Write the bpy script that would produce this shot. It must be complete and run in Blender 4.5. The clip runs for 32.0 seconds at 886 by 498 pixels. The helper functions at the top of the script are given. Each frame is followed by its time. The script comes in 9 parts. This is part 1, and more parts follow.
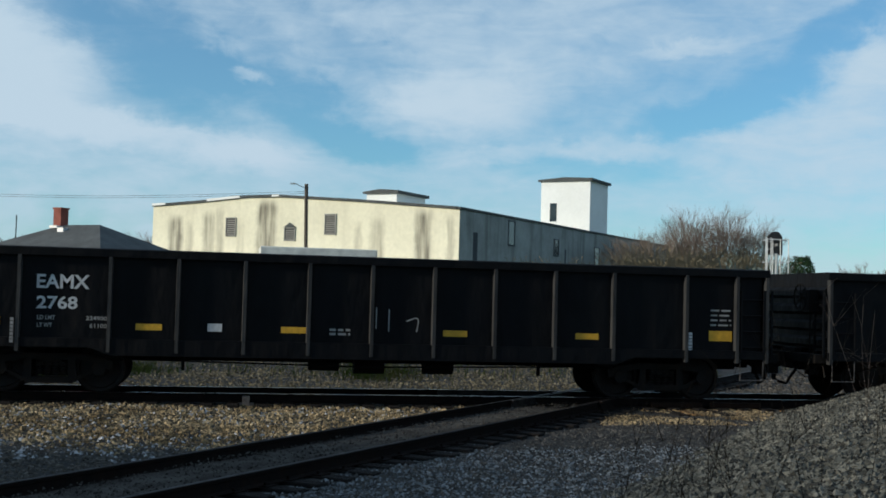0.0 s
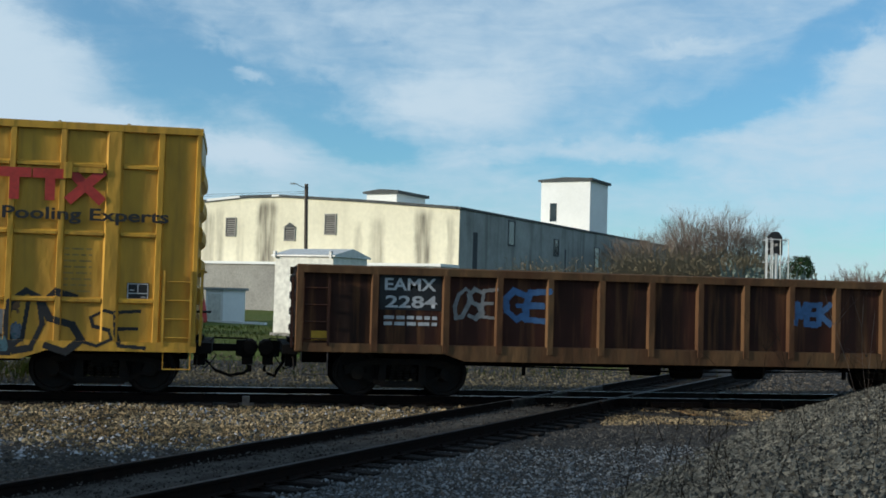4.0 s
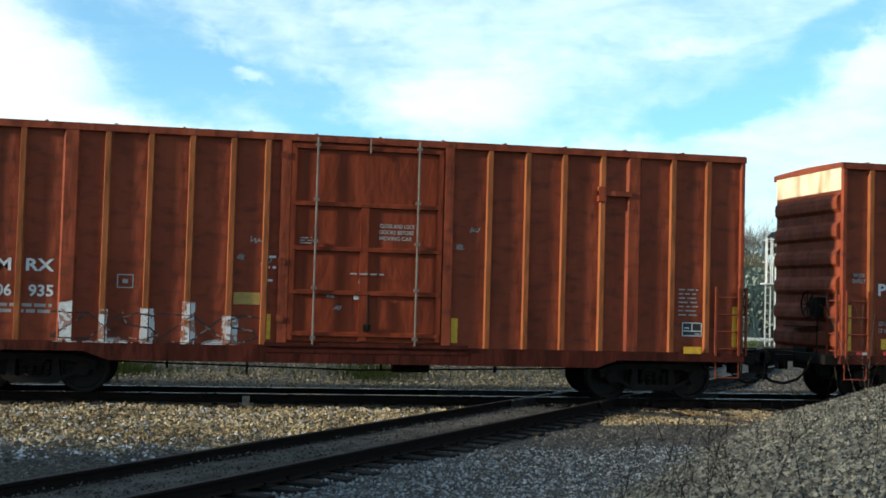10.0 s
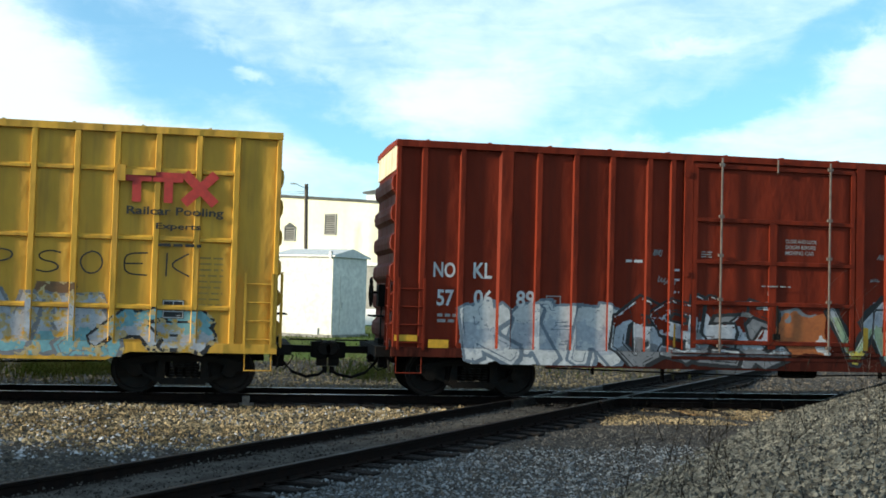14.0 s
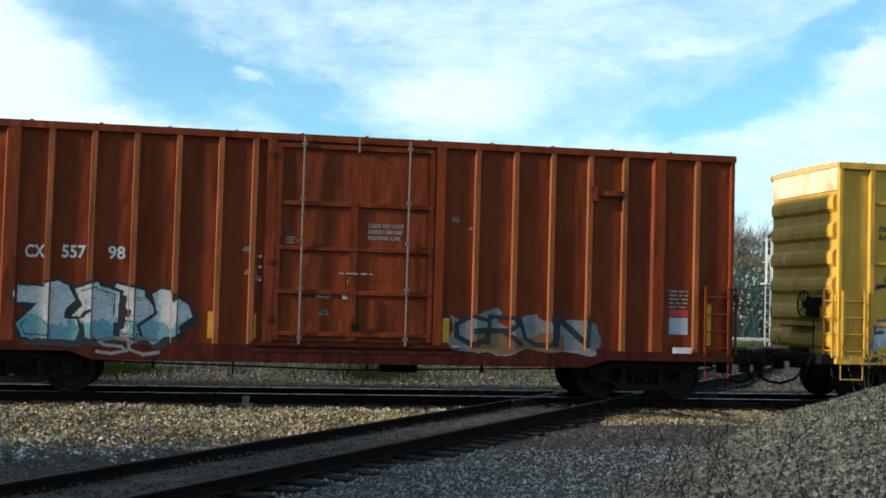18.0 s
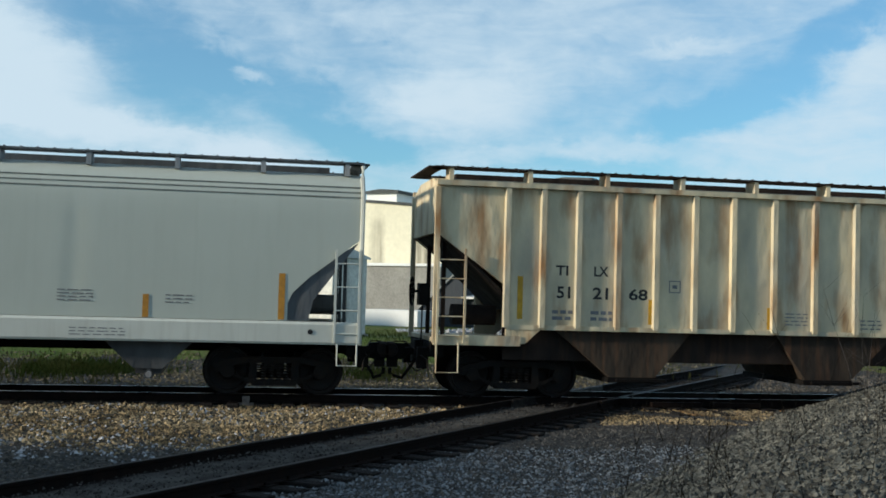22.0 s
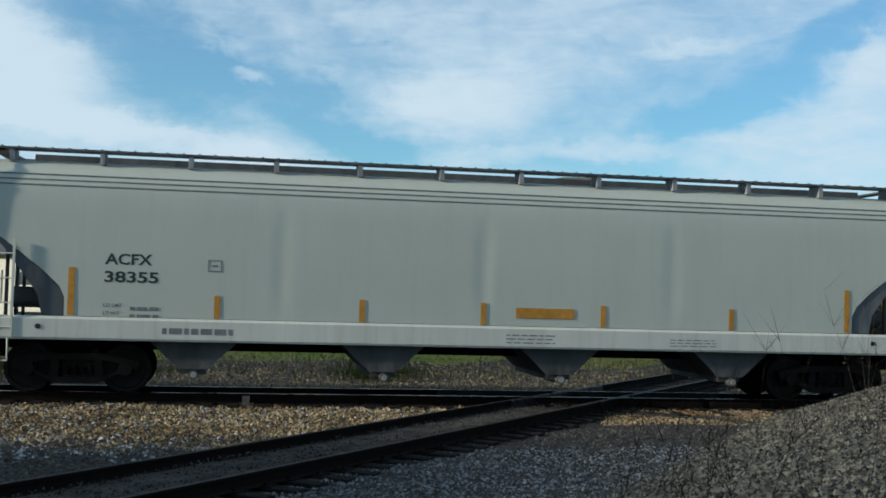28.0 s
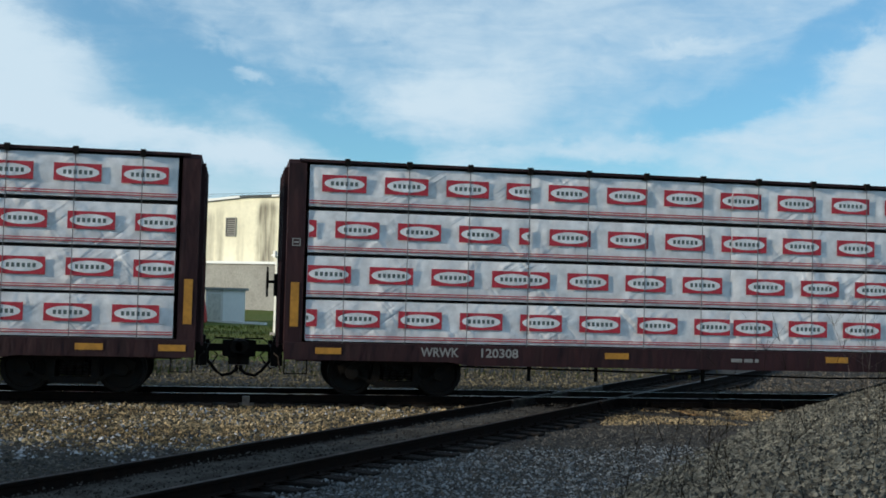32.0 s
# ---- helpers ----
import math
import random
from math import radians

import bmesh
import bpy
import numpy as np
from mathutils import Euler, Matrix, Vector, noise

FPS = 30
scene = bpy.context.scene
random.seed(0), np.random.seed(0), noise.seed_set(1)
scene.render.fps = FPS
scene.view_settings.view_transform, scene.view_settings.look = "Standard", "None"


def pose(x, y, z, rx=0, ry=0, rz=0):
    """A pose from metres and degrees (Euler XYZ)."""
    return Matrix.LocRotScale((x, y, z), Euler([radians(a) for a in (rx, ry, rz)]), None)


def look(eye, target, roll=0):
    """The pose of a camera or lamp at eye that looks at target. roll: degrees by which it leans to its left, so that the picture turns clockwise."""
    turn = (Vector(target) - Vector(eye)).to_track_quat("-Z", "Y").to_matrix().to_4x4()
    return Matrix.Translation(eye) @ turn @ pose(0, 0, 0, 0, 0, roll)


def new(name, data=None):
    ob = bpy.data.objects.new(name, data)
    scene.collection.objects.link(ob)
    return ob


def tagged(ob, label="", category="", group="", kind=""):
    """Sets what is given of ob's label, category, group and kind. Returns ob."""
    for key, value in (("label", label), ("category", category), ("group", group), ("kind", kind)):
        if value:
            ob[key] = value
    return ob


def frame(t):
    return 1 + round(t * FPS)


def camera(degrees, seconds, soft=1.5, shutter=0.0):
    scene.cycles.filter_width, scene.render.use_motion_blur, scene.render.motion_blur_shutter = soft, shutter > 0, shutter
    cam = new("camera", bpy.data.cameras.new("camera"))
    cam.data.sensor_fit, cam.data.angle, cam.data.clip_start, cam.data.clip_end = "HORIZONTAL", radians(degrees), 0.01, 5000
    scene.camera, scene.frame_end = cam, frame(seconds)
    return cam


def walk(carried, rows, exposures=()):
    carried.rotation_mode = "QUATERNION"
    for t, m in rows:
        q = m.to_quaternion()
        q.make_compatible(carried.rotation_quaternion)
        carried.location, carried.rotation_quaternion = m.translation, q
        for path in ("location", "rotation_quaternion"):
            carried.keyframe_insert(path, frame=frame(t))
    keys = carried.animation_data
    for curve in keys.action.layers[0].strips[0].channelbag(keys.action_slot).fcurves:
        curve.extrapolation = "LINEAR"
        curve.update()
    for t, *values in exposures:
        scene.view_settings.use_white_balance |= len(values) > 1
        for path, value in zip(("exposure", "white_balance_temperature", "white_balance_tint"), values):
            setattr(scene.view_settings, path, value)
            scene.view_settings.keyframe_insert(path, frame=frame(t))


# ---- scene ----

# ============ camera: it stands still; metres, top of rail at z = 0, train along x ============
EYE = Vector((0.0, -23.591, 1.995))
cam = camera(42.372, 32.0, soft=1.7)
CAM_POSE = Matrix.Translation(EYE) @ pose(0, 0, 0, 0, 0, -10.2439) @ pose(0, 0, 0, 90 + 2.3999, 0, 0) @ pose(0, 0, 0, 0, 0, 1.5632)
walk(cam, [(0.0, CAM_POSE), (32.0, CAM_POSE)],
     exposures=[(0.0, -0.28, 5800, 8), (2.5, -0.28, 5800, 8), (4.6, -0.1, 5900, 8), (5.2, 0.22, 6100, 6), (5.6, 0.34, 6200, 6), (6.0, 0.44, 6180, 5), (7.0, 0.60, 6180, 5), (8.0, 0.65, 6180, 5), (14.0, 0.63, 6180, 5), (15.0, 0.52, 6180, 5), (18.0, 0.50, 6180, 5), (20.0, 0.42, 6180, 5), (21.0, 0.2, 6100, 7), (22.5, -0.12, 5950, 8), (27.0, -0.12, 5950, 8), (29.5, -0.02, 5950, 8), (32.0, -0.06, 5950, 8)])


def train_run(t):
    """Metres the train has rolled since the clip's start."""
    return 10.37336 * t + 0.0647627 * t * t / 2 - 0.0281342 * t ** 3 / 600


# ============ light: a low sun from the left, a bright sky with broken cloud ============
SUN_FROM = Vector((-0.95, -0.155, 0.27)).normalized()
sun = new("sun", bpy.data.lights.new("sun", "SUN"))
sun.data.energy, sun.data.angle, sun.data.color = 5.0, radians(3.5), (1.0, 0.86, 0.66)
sun.matrix_world = look((-60, -20, 30), Vector((-60, -20, 30)) - SUN_FROM)
world = bpy.data.worlds.new("world")
scene.world = world
world.use_nodes = True


def build_sky():
    nt = world.node_tree
    nt.nodes.clear()
    N, Lk = nt.nodes.new, nt.links.new
    out, bg = N("ShaderNodeOutputWorld"), N("ShaderNodeBackground")
    sky = N("ShaderNodeTexSky")
    sky.sky_type, sky.sun_disc = "NISHITA", False
    sky.sun_elevation = math.asin(SUN_FROM.z)
    sky.sun_rotation = math.atan2(SUN_FROM.x, SUN_FROM.y)
    sky.altitude, sky.air_density, sky.dust_density, sky.ozone_density = 100, 1.0, 0.2, 3.0
    tint = N("ShaderNodeMix")
    tint.data_type, tint.blend_type = "RGBA", "MULTIPLY"
    tint.inputs["Factor"].default_value = 1.0
    tint.inputs["B"].default_value = (0.74, 1.18, 1.22, 1)
    Lk(sky.outputs["Color"], tint.inputs["A"])
    # bearing and height of the view direction, in degrees
    tc, sep = N("ShaderNodeTexCoord"), N("ShaderNodeSeparateXYZ")
    Lk(tc.outputs["Generated"], sep.inputs[0])

    def calc(op, a, b=None, c=None):
        nd = N("ShaderNodeMath")
        nd.operation = op
        for i, v in enumerate((a, b, c)):
            if isinstance(v, (int, float)):
                nd.inputs[i].default_value = v
            elif v is not None:
                Lk(v, nd.inputs[i])
        return nd.outputs[0]

    def ramp(v, a, b, lo=0.0, hi=1.0):
        mr = N("ShaderNodeMapRange")
        mr.interpolation_type = "SMOOTHSTEP"
        for name, num in (("From Min", a), ("From Max", b), ("To Min", lo), ("To Max", hi)):
            mr.inputs[name].default_value = num
        Lk(v, mr.inputs["Value"])
        return mr.outputs[0]
    az = calc("MULTIPLY", calc("ARCTAN2", sep.outputs["X"], sep.outputs["Y"]), 57.2958)
    el = calc("MULTIPLY", calc("ARCSINE", sep.outputs["Z"]), 57.2958)
    flat = N("ShaderNodeCombineXYZ")
    Lk(az, flat.inputs[0]), Lk(el, flat.inputs[1])

    def wisps(scale, turn, detail, rough, twist, at):
        mp, no = N("ShaderNodeMapping"), N("ShaderNodeTexNoise")
        mp.inputs["Location"].default_value = at
        mp.inputs["Rotation"].default_value = (0, 0, radians(turn))
        mp.inputs["Scale"].default_value = scale
        no.inputs["Scale"].default_value, no.inputs["Detail"].default_value, no.inputs["Roughness"].default_value, no.inputs["Distortion"].default_value = 1.0, detail, rough, twist
        Lk(flat.outputs[0], mp.inputs["Vector"]), Lk(mp.outputs[0], no.inputs["Vector"])
        return no
    n1 = wisps((0.11, 0.24, 1), -12, 7, 0.58, 0.5, (3.1, 1.7, 0))
    n2 = wisps((0.26, 1.05, 1), -16, 6, 0.6, 0.8, (0.4, 5.2, 0))
    n3 = wisps((0.55, 0.8, 1), 20, 5, 0.6, 0.3, (7.7, 2.2, 0))
    dens = calc("MULTIPLY_ADD", n1.outputs["Fac"], 0.85, -0.02)
    dens = calc("ADD", dens, calc("MULTIPLY_ADD", n2.outputs["Fac"], 0.46, -0.23))
    dens = calc("ADD", dens, calc("MULTIPLY_ADD", n3.outputs["Fac"], 0.30, -0.15))
    # larger cloud banks and clear gaps: ragged ovals by bearing, height, half sizes, slant and amount
    rag = N("ShaderNodeVectorMath")
    rag.operation = "MULTIPLY_ADD"
    rag.inputs[1].default_value = (2.6, 1.7, 0)
    Lk(n3.outputs["Color"], rag.inputs[0]), Lk(flat.outputs[0], rag.inputs[2])
    rag2 = N("ShaderNodeVectorMath")
    rag2.operation = "MULTIPLY_ADD"
    rag2.inputs[1].default_value, rag2.inputs[2].default_value = (1, 1, 1), (-1.3, -0.85, 0)
    Lk(rag.outputs[0], rag2.inputs[0])
    for a, h, wa, wh, turn, amt in CLOUD_BANKS:
        mp, ln = N("ShaderNodeMapping"), N("ShaderNodeVectorMath")
        mp.vector_type = "TEXTURE"
        mp.inputs["Location"].default_value = (a, h, 0)
        mp.inputs["Rotation"].default_value = (0, 0, radians(turn))
        mp.inputs["Scale"].default_value = (wa, wh, 1)
        ln.operation = "LENGTH"
        Lk(rag2.outputs[0], mp.inputs["Vector"]), Lk(mp.outputs[0], ln.inputs[0])
        dens = calc("ADD", dens, ramp(ln.outputs["Value"], 0.35, 1.35, amt, 0.0))
    # haze: paler towards the horizon
    dens = calc("ADD", dens, ramp(el, 0.0, 9.0, 0.16, 0.0))
    mx = N("ShaderNodeMix")
    mx.data_type = "RGBA"
    mx.inputs["B"].default_value = (5.65, 6.55, 6.95, 1)
    Lk(ramp(dens, 0.0, 1.02, 0.14, 1.0), mx.inputs["Factor"]), Lk(tint.outputs["Result"], mx.inputs["A"])
    bg.inputs["Strength"].default_value = 0.12
    Lk(mx.outputs["Result"], bg.inputs["Color"])
    Lk(bg.outputs[0], out.inputs["Surface"])


CLOUD_BANKS = ((-11.78, 10.03, 6.09, 3.4, -20, 0.62), (-4.75, 7.41, 9.35, 0.96, -7, 0.36), (-5.7, 7.83, 2.12, 0.74, 0, 0.22), (-3.34, 5.3, 14.73, 1.56, -3, 0.16),
               (-0.13, 7.06, 3.4, 0.68, -8, 0.2), (10.79, 9.63, 4.25, 1.56, 0, 0.34), (13.27, 12.59, 8.5, 3.12, 0, 0.2), (6.96, 13.65, 5.67, 1.27, -10, 0.14),
               (18.61, 7.61, 2.83, 0.74, 0, 0.3), (30.67, 10.73, 3.4, 2.12, 15, 0.42), (28.17, 7.36, 6.23, 1.7, 0, 0.2), (22.51, 12.4, 2.69, 0.45, 6, 0.22),
               (0.3, 10.55, 1.02, 0.42, -8, 0.42), (3.02, 12.78, 3.68, 0.75, -28, 0.12), (7.66, 9.26, 3.97, 0.51, 8, 0.16), (12.84, 7.24, 3.68, 0.57, 6, 0.2),
               (16.42, 11.24, 3.97, 1.13, 10, 0.12), (-3.83, 11.26, 4.25, 2.27, -25, -0.42), (1.14, 10.22, 4.82, 1.27, -12, -0.34), (6.01, 7.52, 3.4, 0.74, -10, -0.46),
               (22.58, 8.99, 3.4, 0.96, 10, -0.44), (26.3, 10.61, 3.68, 1.27, 20, -0.3), (29.37, 13.17, 2.55, 0.96, 25, -0.36), (-8.38, 13.1, 2.27, 1.27, -30, -0.24),
               (3.72, 8.55, 2.55, 0.57, -10, -0.2), (5.87, 12.1, 2.55, 1.13, -10, -0.14), (16.25, 6.52, 7.37, 0.68, 0, -0.1))
build_sky()


# ============ materials ============
M = {}


def mat(name, col, col2=None, scale=3.0, rough=0.7, metal=0.0, bump=0.2, fine=40.0, spec=0.5, streak=None, streak_amt=0.5, lo=0.38, hi=0.66, stretch=(1, 1, 1), island=0.0, streak_scale=(7, 7, 0.5), dist=0.02, grain=(0.82, 1.14)):
    """Painted or natural surface: two tones in patches, fine grain, optional vertical streaks and a tone of its own per piece."""
    m = bpy.data.materials.new(name)
    m.use_nodes = True
    nt = m.node_tree
    b = nt.nodes["Principled BSDF"]
    N, Lk = nt.nodes.new, nt.links.new
    tc, oi = N("ShaderNodeTexCoord"), N("ShaderNodeObjectInfo")
    add = N("ShaderNodeVectorMath")
    add.operation = "MULTIPLY_ADD"
    add.inputs[1].default_value = (9, 9, 9)
    Lk(oi.outputs["Random"], add.inputs[0]), Lk(tc.outputs["Object"], add.inputs[2])
    mp = N("ShaderNodeMapping")
    mp.inputs["Scale"].default_value = stretch
    Lk(add.outputs[0], mp.inputs["Vector"])
    n1, n2 = N("ShaderNodeTexNoise"), N("ShaderNodeTexNoise")
    n1.inputs["Scale"].default_value, n1.inputs["Detail"].default_value, n1.inputs["Roughness"].default_value = scale, 6, 0.6
    n2.inputs["Scale"].default_value, n2.inputs["Detail"].default_value = fine, 3
    Lk(mp.outputs[0], n1.inputs["Vector"]), Lk(mp.outputs[0], n2.inputs["Vector"])

    def mixer(fac, a, bb, mode="MIX"):
        x = N("ShaderNodeMix")
        x.data_type, x.blend_type = "RGBA", mode
        for sock, v in (("Factor", fac), ("A", a), ("B", bb)):
            if isinstance(v, (int, float)):
                x.inputs[sock].default_value = v
            elif isinstance(v, tuple):
                x.inputs[sock].default_value = (*v, 1)
            else:
                Lk(v, x.inputs[sock])
        return x.outputs["Result"]

    def ranged(sock, a, c, d=0.0, f=1.0):
        r = N("ShaderNodeMapRange")
        for k, v in (("From Min", a), ("From Max", c), ("To Min", d), ("To Max", f)):
            r.inputs[k].default_value = v
        Lk(sock, r.inputs["Value"])
        return r.outputs[0]
    c = mixer(ranged(n1.outputs["Fac"], lo, hi), tuple(col), tuple(col2 or [v * 0.72 for v in col]))
    if streak:
        ms = N("ShaderNodeMapping")
        ms.inputs["Scale"].default_value = streak_scale
        Lk(add.outputs[0], ms.inputs["Vector"])
        n3 = N("ShaderNodeTexNoise")
        n3.inputs["Scale"].default_value, n3.inputs["Detail"].default_value = 1.0, 4
        Lk(ms.outputs[0], n3.inputs["Vector"])
        c = mixer(ranged(n3.outputs["Fac"], 0.50, 0.74, 0.0, streak_amt), c, tuple(streak))
    if island:
        g = N("ShaderNodeNewGeometry")
        c = mixer(1.0, c, mixer(ranged(g.outputs["Random Per Island"], 0, 1), (1 - island,) * 3, (1 + island,) * 3), "MULTIPLY")
    g2 = ranged(n2.outputs["Fac"], 0.3, 0.7, *grain)
    cm = N("ShaderNodeCombineColor")
    for k in ("Red", "Green", "Blue"):
        Lk(g2, cm.inputs[k])
    c = mixer(1.0, c, cm.outputs[0], "MULTIPLY")
    Lk(c, b.inputs["Base Color"])
    Lk(ranged(n1.outputs["Fac"], 0.3, 0.7, max(0.02, rough - 0.08), min(1, rough + 0.1)), b.inputs["Roughness"])
    b.inputs["Metallic"].default_value = metal
    b.inputs["Specular IOR Level"].default_value = spec
    bp = N("ShaderNodeBump")
    bp.inputs["Strength"].default_value, bp.inputs["Distance"].default_value = bump, dist
    Lk(n2.outputs["Fac"], bp.inputs["Height"]), Lk(bp.outputs[0], b.inputs["Normal"])
    M[name] = m
    return m


def steel_paint(name, col, col2, streak, amt=0.5, rough=0.62, bump=0.9, spec=0.3, grain=(0.86, 1.12), runs=(7, 7, 0.5)):
    """Weathered car paint: gentle oil-canning of the sheets, run marks."""
    return mat(name, col, col2, 0.9, rough, 0, bump, 2.6, spec, streak, amt, dist=0.06, stretch=(1, 1, 0.45), grain=grain, streak_scale=runs)


steel_paint("black", (0.0018, 0.002, 0.003), (0.0028, 0.0028, 0.0036), (0.006, 0.0055, 0.005), 0.4, 0.6, spec=0.12)
steel_paint("dustyblack", (0.040, 0.039, 0.038), (0.022, 0.022, 0.023), (0.010, 0.010, 0.010), 0.5, 0.7, spec=0.2)
steel_paint("blackdoor", (0.003, 0.0034, 0.0062), (0.005, 0.005, 0.0075), (0.010, 0.009, 0.008), 0.4, 0.6, spec=0.18)
steel_paint("rust", (0.13, 0.045, 0.02), (0.06, 0.028, 0.018), (0.05, 0.03, 0.02), 0.6, 0.9)
steel_paint("rustpanel", (0.045, 0.014, 0.008), (0.020, 0.010, 0.007), (0.16, 0.07, 0.025), 0.7, 0.9, 0.4)
steel_paint("tanrust", (0.13, 0.070, 0.028), (0.08, 0.036, 0.016), (0.06, 0.03, 0.015), 0.6, 0.85)
steel_paint("rustdark", (0.024, 0.014, 0.009), (0.010, 0.007, 0.006), (0.06, 0.03, 0.013), 0.4, 0.9)
steel_paint("yellow", (0.53, 0.295, 0.030), (0.44, 0.24, 0.032), (0.25, 0.135, 0.03), 0.5)
steel_paint("yellowroof", (0.50, 0.34, 0.10), (0.40, 0.30, 0.14), (0.3, 0.2, 0.08), 0.4)
steel_paint("navy", (0.013, 0.018, 0.046), (0.018, 0.021, 0.046), (0.018, 0.013, 0.014), 0.5, 0.5, spec=0.25)
steel_paint("navydoor", (0.010, 0.012, 0.030), (0.015, 0.014, 0.026), (0.016, 0.012, 0.011), 0.5, 0.55, spec=0.2)
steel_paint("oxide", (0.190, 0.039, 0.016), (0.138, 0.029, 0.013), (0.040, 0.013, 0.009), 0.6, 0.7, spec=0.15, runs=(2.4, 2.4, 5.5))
steel_paint("oxidedoor", (0.165, 0.028, 0.009), (0.125, 0.022, 0.008), (0.05, 0.014, 0.008), 0.5, 0.7, spec=0.15)
steel_paint("oxidedark", (0.100, 0.015, 0.007), (0.070, 0.012, 0.006), (0.04, 0.012, 0.008), 0.5, 0.7, spec=0.15)
steel_paint("oxidebright", (0.150, 0.017, 0.005), (0.115, 0.014, 0.005), (0.07, 0.014, 0.007), 0.4, 0.7, spec=0.15)
steel_paint("oxidebrown", (0.165, 0.028, 0.005), (0.110, 0.020, 0.005), (0.05, 0.014, 0.007), 0.55, 0.7, spec=0.15)
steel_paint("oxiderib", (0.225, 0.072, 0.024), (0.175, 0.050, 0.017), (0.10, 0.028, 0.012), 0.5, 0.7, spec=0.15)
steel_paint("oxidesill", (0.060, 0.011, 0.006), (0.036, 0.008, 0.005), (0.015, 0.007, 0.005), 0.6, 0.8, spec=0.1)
steel_paint("maroon", (0.030, 0.008, 0.010), (0.018, 0.006, 0.008), (0.012, 0.007, 0.008), 0.5, 0.7)
steel_paint("silverpatch", (0.30, 0.27, 0.29), (0.20, 0.16, 0.18), (0.2, 0.1, 0.08), 0.5)
steel_paint("cream", (0.64, 0.54, 0.35), (0.44, 0.39, 0.29), (0.27, 0.115, 0.028), 0.85, 0.65, runs=(2.6, 2.6, 0.7))
steel_paint("palegrey", (0.40, 0.415, 0.41), (0.27, 0.28, 0.275), (0.15, 0.125, 0.10), 0.6, 0.7, runs=(3.5, 3.5, 1.0))
steel_paint("ribrust", (0.40, 0.39, 0.36), (0.28, 0.20, 0.14), (0.17, 0.065, 0.03), 0.95, 0.75, runs=(2.2, 2.2, 1.3))
# rust of the hopper bottoms, lighter than rustdark to paint them as lit
steel_paint("rusthop", (0.050, 0.035, 0.023), (0.022, 0.016, 0.012), (0.10, 0.045, 0.02), 0.6, 0.9)
steel_paint("greyhop", (0.455, 0.475, 0.415), (0.44, 0.46, 0.40), (0.41, 0.425, 0.365), 0.4, 0.42, 0.02, 0.4, (0.985, 1.012))
steel_paint("greyhop2", (0.43, 0.445, 0.40), (0.41, 0.425, 0.38), (0.36, 0.37, 0.325), 0.5, 0.45, 0.03, 0.4, (0.98, 1.015))
steel_paint("greydark", (0.075, 0.078, 0.078), (0.05, 0.05, 0.05), (0.03, 0.03, 0.03), 0.4, 0.7)
steel_paint("beadgrey", (0.20, 0.21, 0.19), (0.16, 0.17, 0.155), (0.1, 0.1, 0.09), 0.3, 0.6)
steel_paint("bracketgrey", (0.26, 0.27, 0.28), (0.2, 0.21, 0.22), (0.1, 0.1, 0.1), 0.4, 0.6)
steel_paint("walkgrey", (0.11, 0.12, 0.13), (0.08, 0.085, 0.09), (0.03, 0.03, 0.03), 0.4, 0.6)
steel_paint("sillwhite", (0.57, 0.575, 0.51), (0.51, 0.515, 0.455), (0.33, 0.31, 0.26), 0.35, 0.5, 0.05, grain=(0.96, 1.03))
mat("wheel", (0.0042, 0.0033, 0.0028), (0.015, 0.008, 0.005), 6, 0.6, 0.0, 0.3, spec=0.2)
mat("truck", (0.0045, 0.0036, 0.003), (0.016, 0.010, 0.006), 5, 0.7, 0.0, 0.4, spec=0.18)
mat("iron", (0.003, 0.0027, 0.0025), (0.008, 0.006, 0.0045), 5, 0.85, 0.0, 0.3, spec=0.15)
mat("steprail", (0.03, 0.03, 0.03), (0.06, 0.05, 0.045), 5, 0.7)
mat("rodlit", (0.16, 0.13, 0.11), (0.09, 0.07, 0.06), 5, 0.5, 0.3)
mat("tar", (0.014, 0.014, 0.018), (0.075, 0.030, 0.012), 1.3, 0.7, 0, 0.2, 20, 0.5, (0.19, 0.07, 0.018), 0.85, streak_scale=(4, 4, 0.35))
